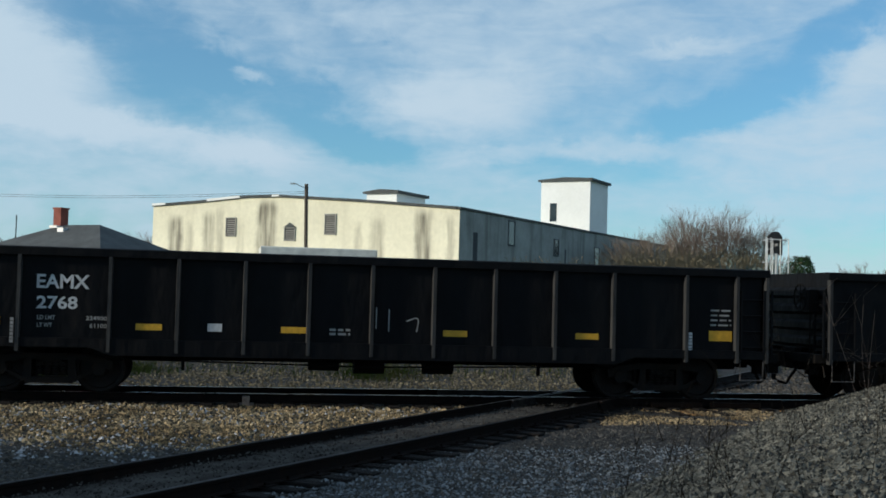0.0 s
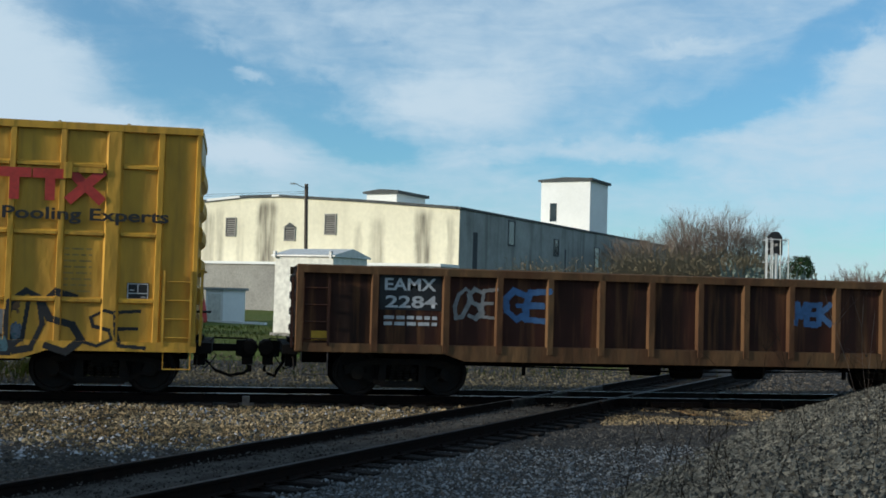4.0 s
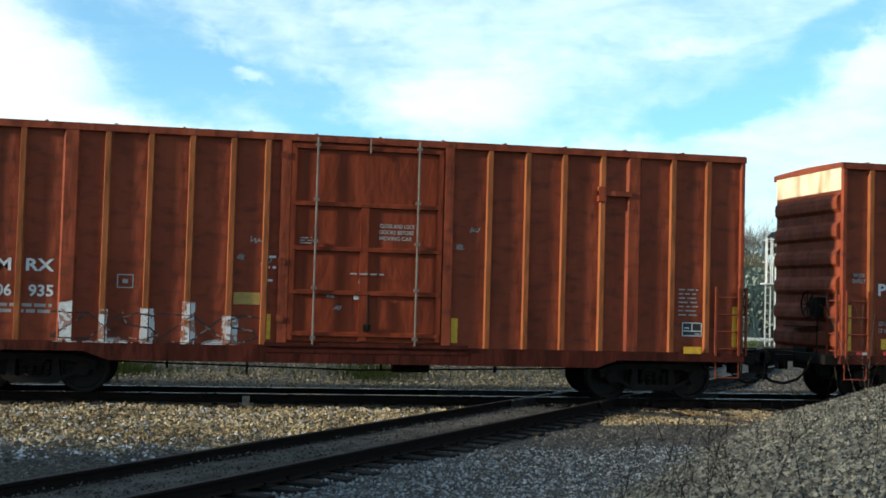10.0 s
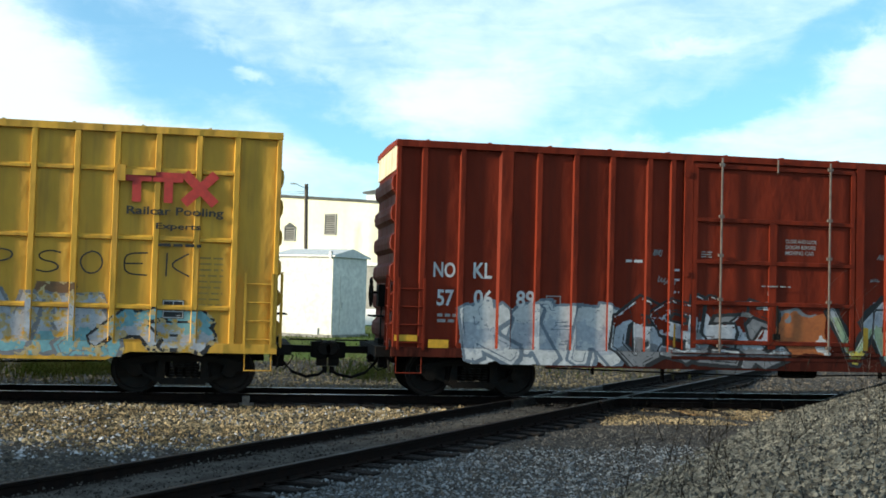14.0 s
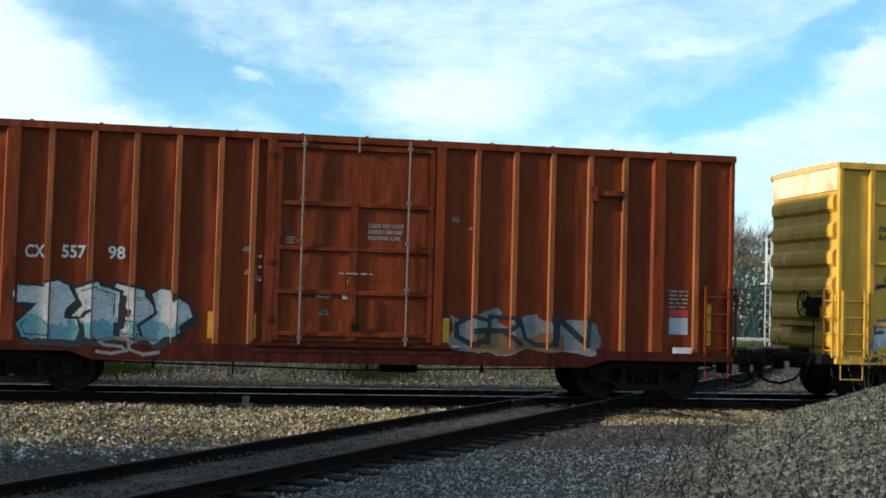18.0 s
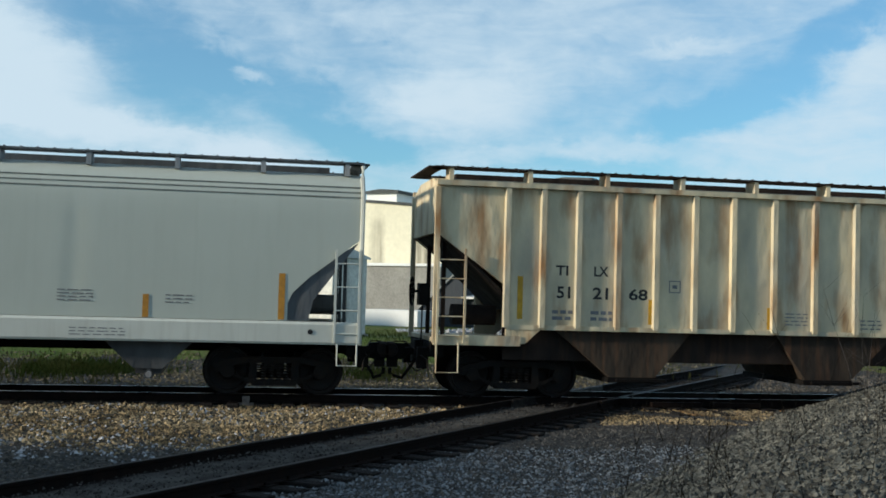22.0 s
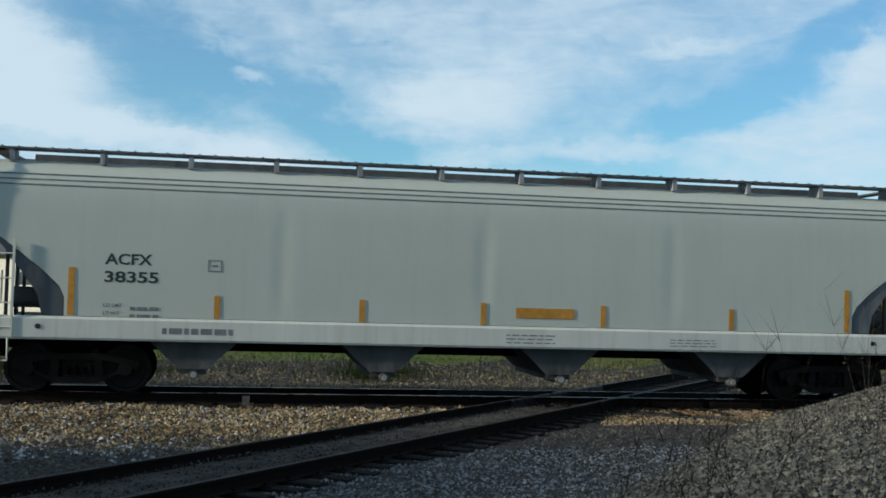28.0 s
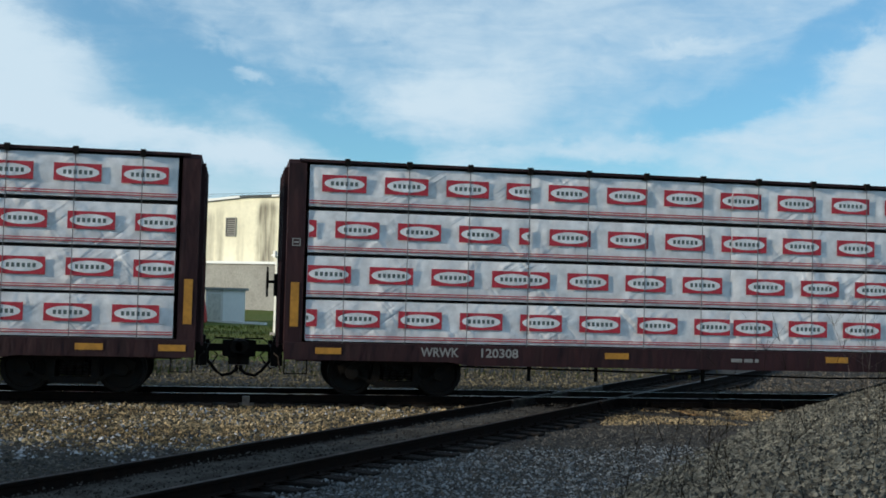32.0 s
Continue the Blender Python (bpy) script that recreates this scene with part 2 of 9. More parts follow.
for nm, cc in (("white", (0.52, 0.52, 0.52)), ("faded", (0.26, 0.25, 0.24)), ("ink", (0.008, 0.008, 0.009)), ("red", (0.42, 0.03, 0.02)), ("blue", (0.02, 0.06, 0.32)), ("markyellow", (0.55, 0.30, 0.01)),
               ("markorange", (0.48, 0.22, 0.02)), ("teal", (0.02, 0.16, 0.17)), ("olive", (0.30, 0.19, 0.04)), ("lightyellow", (0.62, 0.55, 0.18)), ("darkgreen", (0.02, 0.035, 0.03)),
               ("sprayblue", (0.06, 0.14, 0.30)), ("spraygreen", (0.02, 0.10, 0.035)), ("sprayteal", (0.16, 0.34, 0.38)), ("spraygrey", (0.17, 0.17, 0.18)), ("spraypale", (0.36, 0.38, 0.42)), ("brownspray", (0.16, 0.08, 0.03)),
               ("sprayyellow", (0.50, 0.42, 0.06)), ("spraygold", (0.42, 0.24, 0.04)), ("sprayred", (0.36, 0.06, 0.05)), ("spraycream", (0.48, 0.43, 0.22)), ("spraypurple", (0.10, 0.07, 0.22)), ("spraypink", (0.42, 0.18, 0.17)),
               ("spraypalegreen", (0.36, 0.44, 0.26)), ("sprayorange", (0.36, 0.10, 0.02)), ("sprayteal2", (0.04, 0.28, 0.29)), ("spraymagenta", (0.34, 0.02, 0.06)), ("spraydark", (0.062, 0.078, 0.084)), ("spraygreen2", (0.02, 0.24, 0.16)),
               ("spraygreendark", (0.12, 0.15, 0.12)), ("spraytealdark", (0.06, 0.13, 0.16)), ("spraylilac", (0.18, 0.175, 0.215)), ("spraynavy", (0.012, 0.045, 0.10)), ("thinred", (0.27, 0.15, 0.115)), ("thinyellow", (0.44, 0.34, 0.17)), ("sprayslate", (0.13, 0.16, 0.20)), ("spraysilver", (0.52, 0.51, 0.55)), ("spraydull", (0.38, 0.375, 0.42)), ("spraywhite", (0.74, 0.74, 0.75)), ("labelred", (0.46, 0.025, 0.045)), ("labelink", (0.09, 0.12, 0.115))):
    mat(nm, cc, tuple(v * 0.8 for v in cc), 2.5, 0.6, 0, 0.05, 12)
mat("wrap", (0.76, 0.745, 0.75), (0.70, 0.69, 0.70), 1.5, 0.30, 0, 0.25, 5, 0.5, dist=0.03)


def crease(m, sets):
    """Sharp creases of thin pulled plastic: folds in slanting runs."""
    nt = m.node_tree
    N, Lk = nt.nodes.new, nt.links.new
    tc, prev = N("ShaderNodeTexCoord"), None
    pm, pn_, pr = N("ShaderNodeMapping"), N("ShaderNodeTexNoise"), N("ShaderNodeMapRange")
    pm.inputs["Scale"].default_value = (0.9, 1, 0.75)
    pn_.inputs["Scale"].default_value, pn_.inputs["Detail"].default_value = 1.0, 2
    for k, v in (("From Min", 0.47), ("From Max", 0.66), ("To Min", 0.12), ("To Max", 1.0)):
        pr.inputs[k].default_value = v
    Lk(tc.outputs["Object"], pm.inputs["Vector"]), Lk(pm.outputs[0], pn_.inputs["Vector"]), Lk(pn_.outputs["Fac"], pr.inputs["Value"])
    for turn, scale, strength in sets:
        mp, no = N("ShaderNodeMapping"), N("ShaderNodeTexNoise")
        mp.vector_type = "TEXTURE"
        mp.inputs["Rotation"].default_value = (0, radians(turn), 0)
        mp.inputs["Scale"].default_value = [1 / v for v in scale]
        no.inputs["Scale"].default_value, no.inputs["Detail"].default_value, no.inputs["Distortion"].default_value = 1.0, 3, 0.6
        Lk(tc.outputs["Object"], mp.inputs["Vector"]), Lk(mp.outputs[0], no.inputs["Vector"])
        sb, ab, bp = N("ShaderNodeMath"), N("ShaderNodeMath"), N("ShaderNodeBump")
        sb.operation, ab.operation = "SUBTRACT", "ABSOLUTE"
        sb.inputs[1].default_value = 0.5
        Lk(no.outputs["Fac"], sb.inputs[0]), Lk(sb.outputs[0], ab.inputs[0])
        bp.inputs["Strength"].default_value, bp.inputs["Distance"].default_value = strength, 0.12
        mk = N("ShaderNodeMath")
        mk.operation = "MULTIPLY"
        Lk(ab.outputs[0], mk.inputs[0]), Lk(pr.outputs[0], mk.inputs[1])
        Lk(mk.outputs[0], bp.inputs["Height"])
        if prev:
            Lk(prev, bp.inputs["Normal"])
        prev = bp.outputs[0]
    Lk(prev, nt.nodes["Principled BSDF"].inputs["Normal"])


crease(M["wrap"], ((48, (0.3, 1, 2.0), 1.0), (-35, (0.35, 1, 2.6), 0.8), (80, (0.25, 1, 1.3), 0.7)))
# ground and site
mat("gravel", (0.026, 0.025, 0.024), (0.05, 0.047, 0.043), 1.2, 0.95, 0, 1.0, 26, 0.2, dist=0.03)
mat("ballast", (0.125, 0.088, 0.042), (0.32, 0.245, 0.142), 0.9, 0.9, 0, 0.6, 60, 0.25, island=0.75)
mat("greystone", (0.115, 0.126, 0.134), (0.185, 0.192, 0.198), 3.0, 0.9, 0, 0.6, 60, 0.25, island=0.7)
mat("moundstone", (0.060, 0.060, 0.051), (0.122, 0.115, 0.094), 3.0, 0.9, 0, 0.6, 60, 0.25, island=0.8)
mat("trackfill", (0.050, 0.046, 0.042), (0.092, 0.086, 0.077), 2.0, 1.0, 0, 1.0, 30, 0.0, dist=0.03)
mat("oilstone", (0.035, 0.032, 0.029), (0.075, 0.069, 0.061), 3.0, 0.95, 0, 0.6, 60, 0.1, island=0.7)
mat("oilblack", (0.012, 0.011, 0.010), (0.032, 0.028, 0.024), 3.0, 0.95, 0, 0.6, 60, 0.1, island=0.7)
mat("darkstone", (0.052, 0.048, 0.043), (0.098, 0.091, 0.081), 3.0, 0.9, 0, 0.6, 60, 0.25, island=0.7)
mat("olivestone", (0.085, 0.072, 0.045), (0.15, 0.13, 0.085), 3.0, 0.9, 0, 0.6, 60, 0.25, island=0.6)
mat("palegravel", (0.34, 0.34, 0.35), (0.22, 0.22, 0.22), 3.0, 0.9, 0, 0.6, 30, 0.25, island=0.5)
mat("grass", (0.070, 0.105, 0.018), (0.11, 0.115, 0.035), 0.35, 0.95, 0, 0.9, 9, 0.1, dist=0.08)
mat("blade", (0.065, 0.10, 0.018), (0.13, 0.12, 0.04), 0.5, 0.9, 0, 0.1, 9, 0.1, island=0.5)
mat("stalk", (0.014, 0.011, 0.008), (0.03, 0.024, 0.017), 2, 0.9, 0, 0.1, 9, 0.1, island=0.4)
mat("weed", (0.045, 0.035, 0.024), (0.09, 0.07, 0.045), 2, 0.9, 0, 0.1, 9, 0.1, island=0.4)
mat("twig", (0.125, 0.10, 0.082), (0.17, 0.14, 0.12), 2, 0.9, 0, 0.1, 9, 0.1, island=0.3)
mat("brushtan", (0.20, 0.158, 0.098), (0.17, 0.138, 0.088), 0.4, 0.95, 0, 0.2, 6, 0.05, island=0.12)
mat("mixedstone", (0.070, 0.060, 0.048), (0.115, 0.105, 0.09), 3.0, 0.9, 0, 0.6, 60, 0.25, island=0.6)
mat("needles", (0.018, 0.040, 0.016), (0.03, 0.055, 0.02), 1, 0.9, 0, 0.2, 6, 0.1, island=0.5)
mat("railside", (0.005, 0.0035, 0.003), (0.012, 0.007, 0.005), 6, 0.9, 0.0, 0.2, spec=0.1)
mat("railhead", (0.46, 0.46, 0.47), (0.32, 0.32, 0.32), 6, 0.28, 1.0, 0.03)
mat("railworn", (0.022, 0.018, 0.016), (0.012, 0.010, 0.009), 6, 0.55, 0.3, 0.05, spec=0.2)
mat("tie", (0.006, 0.005, 0.0045), (0.015, 0.012, 0.010), 5, 0.95, 0, 0.8, 30, 0.2, stretch=(6, 1, 1))
mat("tietan", (0.20, 0.12, 0.05), (0.09, 0.06, 0.03), 5, 0.95, 0, 0.8, 30, 0.2)
mat("stucco", (0.76, 0.71, 0.54), (0.67, 0.625, 0.475), 0.16, 0.92, 0, 0.25, 3, 0.2, (0.42, 0.38, 0.28), 0.32, streak_scale=(0.55, 0.55, 0.05), dist=0.05, grain=(0.95, 1.04))


def stain_stucco(runs):
    """Soot runs of the front wall: soft-edged dark columns at their places along the wall (y), below the roof edge."""
    nt = M["stucco"].node_tree
    N, Lk = nt.nodes.new, nt.links.new
    b = nt.nodes["Principled BSDF"]
    base = b.inputs["Base Color"].links[0].from_socket
    tc, sp, no = N("ShaderNodeTexCoord"), N("ShaderNodeSeparateXYZ"), N("ShaderNodeTexNoise")
    no.inputs["Scale"].default_value, no.inputs["Detail"].default_value = 0.55, 5
    Lk(tc.outputs["Object"], no.inputs["Vector"]), Lk(tc.outputs["Object"], sp.inputs[0])
    wob = N("ShaderNodeMath")
    wob.operation = "MULTIPLY_ADD"
    wob.inputs[1].default_value, wob.inputs[2].default_value = 0.9, -0.45
    Lk(no.outputs["Fac"], wob.inputs[0])
    yy = N("ShaderNodeMath")
    Lk(sp.outputs["Y"], yy.inputs[0]), Lk(wob.outputs[0], yy.inputs[1])
    total = None
    for w, half, top, amt in runs:
        d = N("ShaderNodeMath")
        d.operation = "SUBTRACT"
        d.inputs[1].default_value = w
        Lk(yy.outputs[0], d.inputs[0])
        a = N("ShaderNodeMath")
        a.operation = "ABSOLUTE"
        Lk(d.outputs[0], a.inputs[0])
        m1 = N("ShaderNodeMapRange")
        m1.interpolation_type = "SMOOTHSTEP"
        for k, v in (("From Min", half * 0.45), ("From Max", half * 1.35), ("To Min", amt), ("To Max", 0.0)):
            m1.inputs[k].default_value = v
        Lk(a.outputs[0], m1.inputs["Value"])
        m2 = N("ShaderNodeMapRange")
        m2.interpolation_type = "SMOOTHSTEP"
        for k, v in (("From Min", top - 0.7), ("From Max", top + 0.5), ("To Min", 1.0), ("To Max", 0.0)):
            m2.inputs[k].default_value = v
        Lk(sp.outputs["Z"], m2.inputs["Value"])
        mu = N("ShaderNodeMath")
        mu.operation = "MULTIPLY"
        Lk(m1.outputs[0], mu.inputs[0]), Lk(m2.outputs[0], mu.inputs[1])
        if total is None:
            total = mu.outputs[0]
        else:
            mx = N("ShaderNodeMath")
            mx.operation = "MAXIMUM"
            Lk(total, mx.inputs[0]), Lk(mu.outputs[0], mx.inputs[1])
            total = mx.outputs[0]
    sm, sn, sr, st = N("ShaderNodeMapping"), N("ShaderNodeTexNoise"), N("ShaderNodeMapRange"), N("ShaderNodeMath")
    sm.inputs["Scale"].default_value = (2.2, 2.2, 0.22)
    sn.inputs["Scale"].default_value, sn.inputs["Detail"].default_value = 1.0, 5
    sr.inputs["From Min"].default_value, sr.inputs["From Max"].default_value, sr.inputs["To Min"].default_value, sr.inputs["To Max"].default_value = 0.3, 0.66, 0.35, 1.2
    st.operation = "MULTIPLY"
    Lk(tc.outputs["Object"], sm.inputs["Vector"]), Lk(sm.outputs[0], sn.inputs["Vector"]), Lk(sn.outputs["Fac"], sr.inputs["Value"])
    Lk(total, st.inputs[0]), Lk(sr.outputs[0], st.inputs[1])
    total = st.outputs[0]
    mix = N("ShaderNodeMix")
    mix.data_type = "RGBA"
    mix.inputs["B"].default_value = (0.10, 0.088, 0.068, 1)
    Lk(total, mix.inputs["Factor"]), Lk(base, mix.inputs["A"])
    Lk(mix.outputs["Result"], b.inputs["Base Color"])


stain_stucco(((3.35, 0.75, 8.9, 0.75), (0.8, 0.4, 8.4, 0.35), (7.9, 0.8, 8.2, 0.45), (9.8, 0.4, 7.8, 0.3), (19.6, 1.05, 9.9, 0.85), (26.2, 0.7, 8.9, 0.5), (24.9, 0.5, 9.2, 0.4), (30.2, 0.9, 8.6, 0.7), (28.5, 0.5, 8.0, 0.35), (22.5, 0.4, 8.0, 0.25)))
# warehouse's long side: greyer than the stucco to paint its shade, plus grime streaks
mat("shadeside", (0.30, 0.31, 0.295), (0.22, 0.225, 0.215), 0.35, 0.9, 0, 0.2, 3, 0.2, (0.10, 0.10, 0.09), 0.75, streak_scale=(0.8, 0.8, 0.07), dist=0.05, grain=(0.93, 1.05))
mat("towerwhite", (0.76, 0.76, 0.74), (0.70, 0.70, 0.68), 0.3, 0.9, 0, 0.05, 4, grain=(0.97, 1.02))
mat("concrete", (0.30, 0.29, 0.26), (0.24, 0.23, 0.21), 0.4, 0.95, 0, 0.3, 8)
mat("metalroof", (0.22, 0.23, 0.22), (0.17, 0.18, 0.17), 0.4, 0.6, 0, 0.1, 8)
mat("darkwood", (0.03, 0.035, 0.042), (0.045, 0.05, 0.055), 1.5, 0.9, 0, 0.3, 12, stretch=(4, 4, 0.4))
mat("shingle", (0.075, 0.08, 0.08), (0.055, 0.058, 0.058), 1.2, 0.95, 0, 0.6, 10)
mat("siding", (0.60, 0.58, 0.50), (0.54, 0.52, 0.45), 0.6, 0.8, 0, 0.1, 6, grain=(0.95, 1.04))
mat("brick", (0.24, 0.07, 0.045), (0.17, 0.05, 0.035), 3, 0.9, 0, 0.4, 14)
mat("glass", (0.02, 0.025, 0.03), (0.03, 0.035, 0.04), 1, 0.12, 0, 0.0, 5)
mat("truckred", (0.19, 0.006, 0.008), (0.15, 0.005, 0.007), 1, 0.5, 0, 0.0, 5, 0.15)
mat("tarpred", (0.42, 0.035, 0.025), (0.34, 0.03, 0.02), 1, 0.7, 0, 0.2, 5)
mat("chrome", (0.60, 0.60, 0.60), (0.5, 0.5, 0.5), 1, 0.2, 1.0, 0.0, 5)
mat("amber", (0.70, 0.30, 0.03), (0.6, 0.25, 0.02), 1, 0.2, 0, 0.0, 5)
mat("rubber", (0.010, 0.010, 0.010), (0.018, 0.018, 0.018), 4, 0.9, 0, 0.1, 20)
mat("galv", (0.58, 0.58, 0.56), (0.48, 0.48, 0.46), 3, 0.5, 0.2, 0.1, 20)
mat("bungalow", (0.66, 0.65, 0.58), (0.60, 0.59, 0.53), 0.8, 0.6, 0, 0.05, 6)
mat("pole", (0.075, 0.06, 0.048), (0.11, 0.09, 0.075), 2, 0.95, 0, 0.3, 12, stretch=(4, 4, 0.3))
mat("bark", (0.09, 0.075, 0.062), (0.13, 0.11, 0.095), 2, 0.95, 0, 0.3, 12)


# ============ mesh helpers ============
def box(bm, x0, x1, y0, y1, z0, z1, m=None):
    vs = [bm.verts.new((x, y, z)) for x in (x0, x1) for y in (y0, y1) for z in (z0, z1)]
    for f in ((0, 1, 3, 2), (4, 6, 7, 5), (0, 4, 5, 1), (2, 3, 7, 6), (0, 2, 6, 4), (1, 5, 7, 3)):
        bm.faces.new([vs[i] for i in f])
    if m is not None:
        bmesh.ops.transform(bm, matrix=m, verts=vs)
    return vs


def mesh_of(name, bm, material):
    bmesh.ops.recalc_face_normals(bm, faces=bm.faces)
    me = bpy.data.meshes.new(name)
    bm.to_mesh(me)
    bm.free()
    for mm in material if isinstance(material, (list, tuple)) else [material]:
        me.materials.append(mm)
    return me


def part(name, bm, material, parent, label="", at=None):
    ob = new(name, mesh_of(name, bm, material))
    if parent is not None:
        ob.parent = parent
    if at is not None:
        ob.matrix_basis = at
    if label:
        ob["label"] = label
    return ob


def shared(name, me, parent, m):
    ob = new(name, me)
    ob.parent = parent
    ob.matrix_basis = m
    return ob

# ============ train: shared pieces ============
CARS = []
WHEELS = []


def prism(bm, pts, y0, y1):
    """A solid from an outline in the x-z plane, between two y."""
    a = [bm.verts.new((x, y0, z)) for x, z in pts]
    b = [bm.verts.new((x, y1, z)) for x, z in pts]
    n = len(pts)
    bm.faces.new(a)
    bm.faces.new(b[::-1])
    for i in range(n):
        bm.faces.new((a[i], b[i], b[(i + 1) % n], a[(i + 1) % n]))


def prism_x(bm, pts, x0, x1):
    """A solid from an outline in the y-z plane, between two x."""
    a = [bm.verts.new((x0, y, z)) for y, z in pts]
    b = [bm.verts.new((x1, y, z)) for y, z in pts]
    n = len(pts)
    bm.faces.new(a)
    bm.faces.new(b[::-1])
    for i in range(n):
        bm.faces.new((a[i], b[i], b[(i + 1) % n], a[(i + 1) % n]))


def tube(bm, pts, r, sides=6):
    """A bent rod along points."""
    rings = []
    for i, p in enumerate(pts):
        p = Vector(p)
        d = (Vector(pts[min(i + 1, len(pts) - 1)]) - Vector(pts[max(i - 1, 0)])).normalized()
        s = d.orthogonal().normalized()
        t = d.cross(s)
        rings.append([bm.verts.new(p + (s * math.cos(2 * math.pi * k / sides) + t * math.sin(2 * math.pi * k / sides)) * r) for k in range(sides)])
    for a, b in zip(rings, rings[1:]):
        for k in range(sides):
            bm.faces.new((a[k], a[(k + 1) % sides], b[(k + 1) % sides], b[k]))
    bm.faces.new(rings[0][::-1])
    bm.faces.new(rings[-1])


def disc_y(bm, cx, cz, prof, seg=24):
    """A turned solid about an axis along y: prof is a list of (y, radius)."""
    rings = [[bm.verts.new((cx + r * math.cos(2 * math.pi * k / seg), y, cz + r * math.sin(2 * math.pi * k / seg))) for k in range(seg)] for y, r in prof]
    for a, b in zip(rings, rings[1:]):
        for k in range(seg):
            bm.faces.new((a[k], a[(k + 1) % seg], b[(k + 1) % seg], b[k]))
    bm.faces.new(rings[0])
    bm.faces.new(rings[-1][::-1])


def disc_x(bm, x, cy, cz, r, t, seg=20):
    a = [bm.verts.new((x, cy + r * math.cos(2 * math.pi * k / seg), cz + r * math.sin(2 * math.pi * k / seg))) for k in range(seg)]
    b = [bm.verts.new((x + t, v.co.y, v.co.z)) for v in a]
    for k in range(seg):
        bm.faces.new((a[k], a[(k + 1) % seg], b[(k + 1) % seg], b[k]))
    bm.faces.new(a)
    bm.faces.new(b[::-1])


def wheelset_mesh():
    bm = bmesh.new()
    for s in (-1, 1):
        g = 0.7175
        disc_y(bm, 0, 0, [(s * y, r) for y, r in ((g - 0.03, 0.15), (g - 0.03, 0.40), (g - 0.028, 0.482), (g, 0.485), (g + 0.012, 0.458), (g + 0.11, 0.452), (g + 0.112, 0.385),
                                                  (g + 0.06, 0.37), (g + 0.05, 0.17), (g + 0.10, 0.15), (g + 0.10, 0.09), (g + 0.30, 0.085), (g + 0.30, 0.06), (g + 0.36, 0.06))], 28)
        for k in range(3):
            a = 2 * math.pi * k / 3
            box(bm, 0.03 * math.cos(a) - 0.012, 0.03 * math.cos(a) + 0.012, s * (g + 0.355), s * (g + 0.375), 0.03 * math.sin(a) - 0.012, 0.03 * math.sin(a) + 0.012)
    disc_y(bm, 0, 0, [(-0.70, 0.085), (0.70, 0.085)], 12)
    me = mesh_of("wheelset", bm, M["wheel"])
    return me


def frame_mesh():
    bm = bmesh.new()
    prism(bm, [(-1.16, 0.60), (-0.98, 0.66), (-0.55, 0.74), (0.55, 0.74), (0.98, 0.66), (1.16, 0.60), (1.14, 0.50), (0.5, 0.62), (-0.5, 0.62), (-1.14, 0.50)], 0, 0.14)
    prism(bm, [(-0.50, 0.30), (0.50, 0.30), (0.42, 0.18), (-0.42, 0.18)], 0, 0.16)
    for s in (-1, 1):
        prism(bm, [(s * 0.33, 0.63), (s * 0.45, 0.63), (s * 0.50, 0.28), (s * 0.40, 0.20), (s * 0.33, 0.3)], 0.01, 0.13)
        prism(bm, [(s * 0.46, 0.30), (s * 0.46, 0.2), (s * 0.80, 0.47), (s * 1.14, 0.58), (s * 1.14, 0.44), (s * 0.9, 0.44)], 0.01, 0.12)
        disc_y(bm, s * 0.889, 0.457, [(-0.03, 0.13), (0.17, 0.13), (0.19, 0.10)], 14)
    for x in (-0.20, -0.05, 0.10, 0.24):
        disc_y_spring(bm, x)
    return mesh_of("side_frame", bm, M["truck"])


def disc_y_spring(bm, x):
    for k in range(6):
        z = 0.30 + k * 0.052
        bmesh.ops.create_cone(bm, cap_ends=True, segments=10, radius1=0.062, radius2=0.062, depth=0.03, matrix=Matrix.Translation((x, 0.07, z)))


def bolster_mesh():
    bm = bmesh.new()
    prism_x(bm, [(-1.0, 0.50), (-1.0, 0.66), (-0.3, 0.80), (0.3, 0.80), (1.0, 0.66), (1.0, 0.50), (0.4, 0.38), (-0.4, 0.38)], -0.20, 0.20)
    box(bm, -0.25, 0.25, -0.3, 0.3, 0.78, 0.9)
    for s in (-1, 1):
        box(bm, s * 0.42 - 0.05, s * 0.42 + 0.05, -0.65, 0.65, 0.33, 0.43)
    return mesh_of("truck", bm, M["truck"])


ME_WHEEL, ME_FRAME, ME_BOLSTER = wheelset_mesh(), frame_mesh(), bolster_mesh()


def truck(car, xc, wb=1.778):
    t = shared("truck", ME_BOLSTER, car, pose(xc, 0, 0))
    for y, rz in ((-1.06, 0), (1.06, 180)):
        shared("side_frame", ME_FRAME, t, pose(0, y, 0, 0, 0, rz))
    for s in (-1, 1):
        w = shared("wheelset", ME_WHEEL, t, pose(s * wb / 2, 0, 0.457))
        WHEELS.append((w, s * wb / 2))
    return t


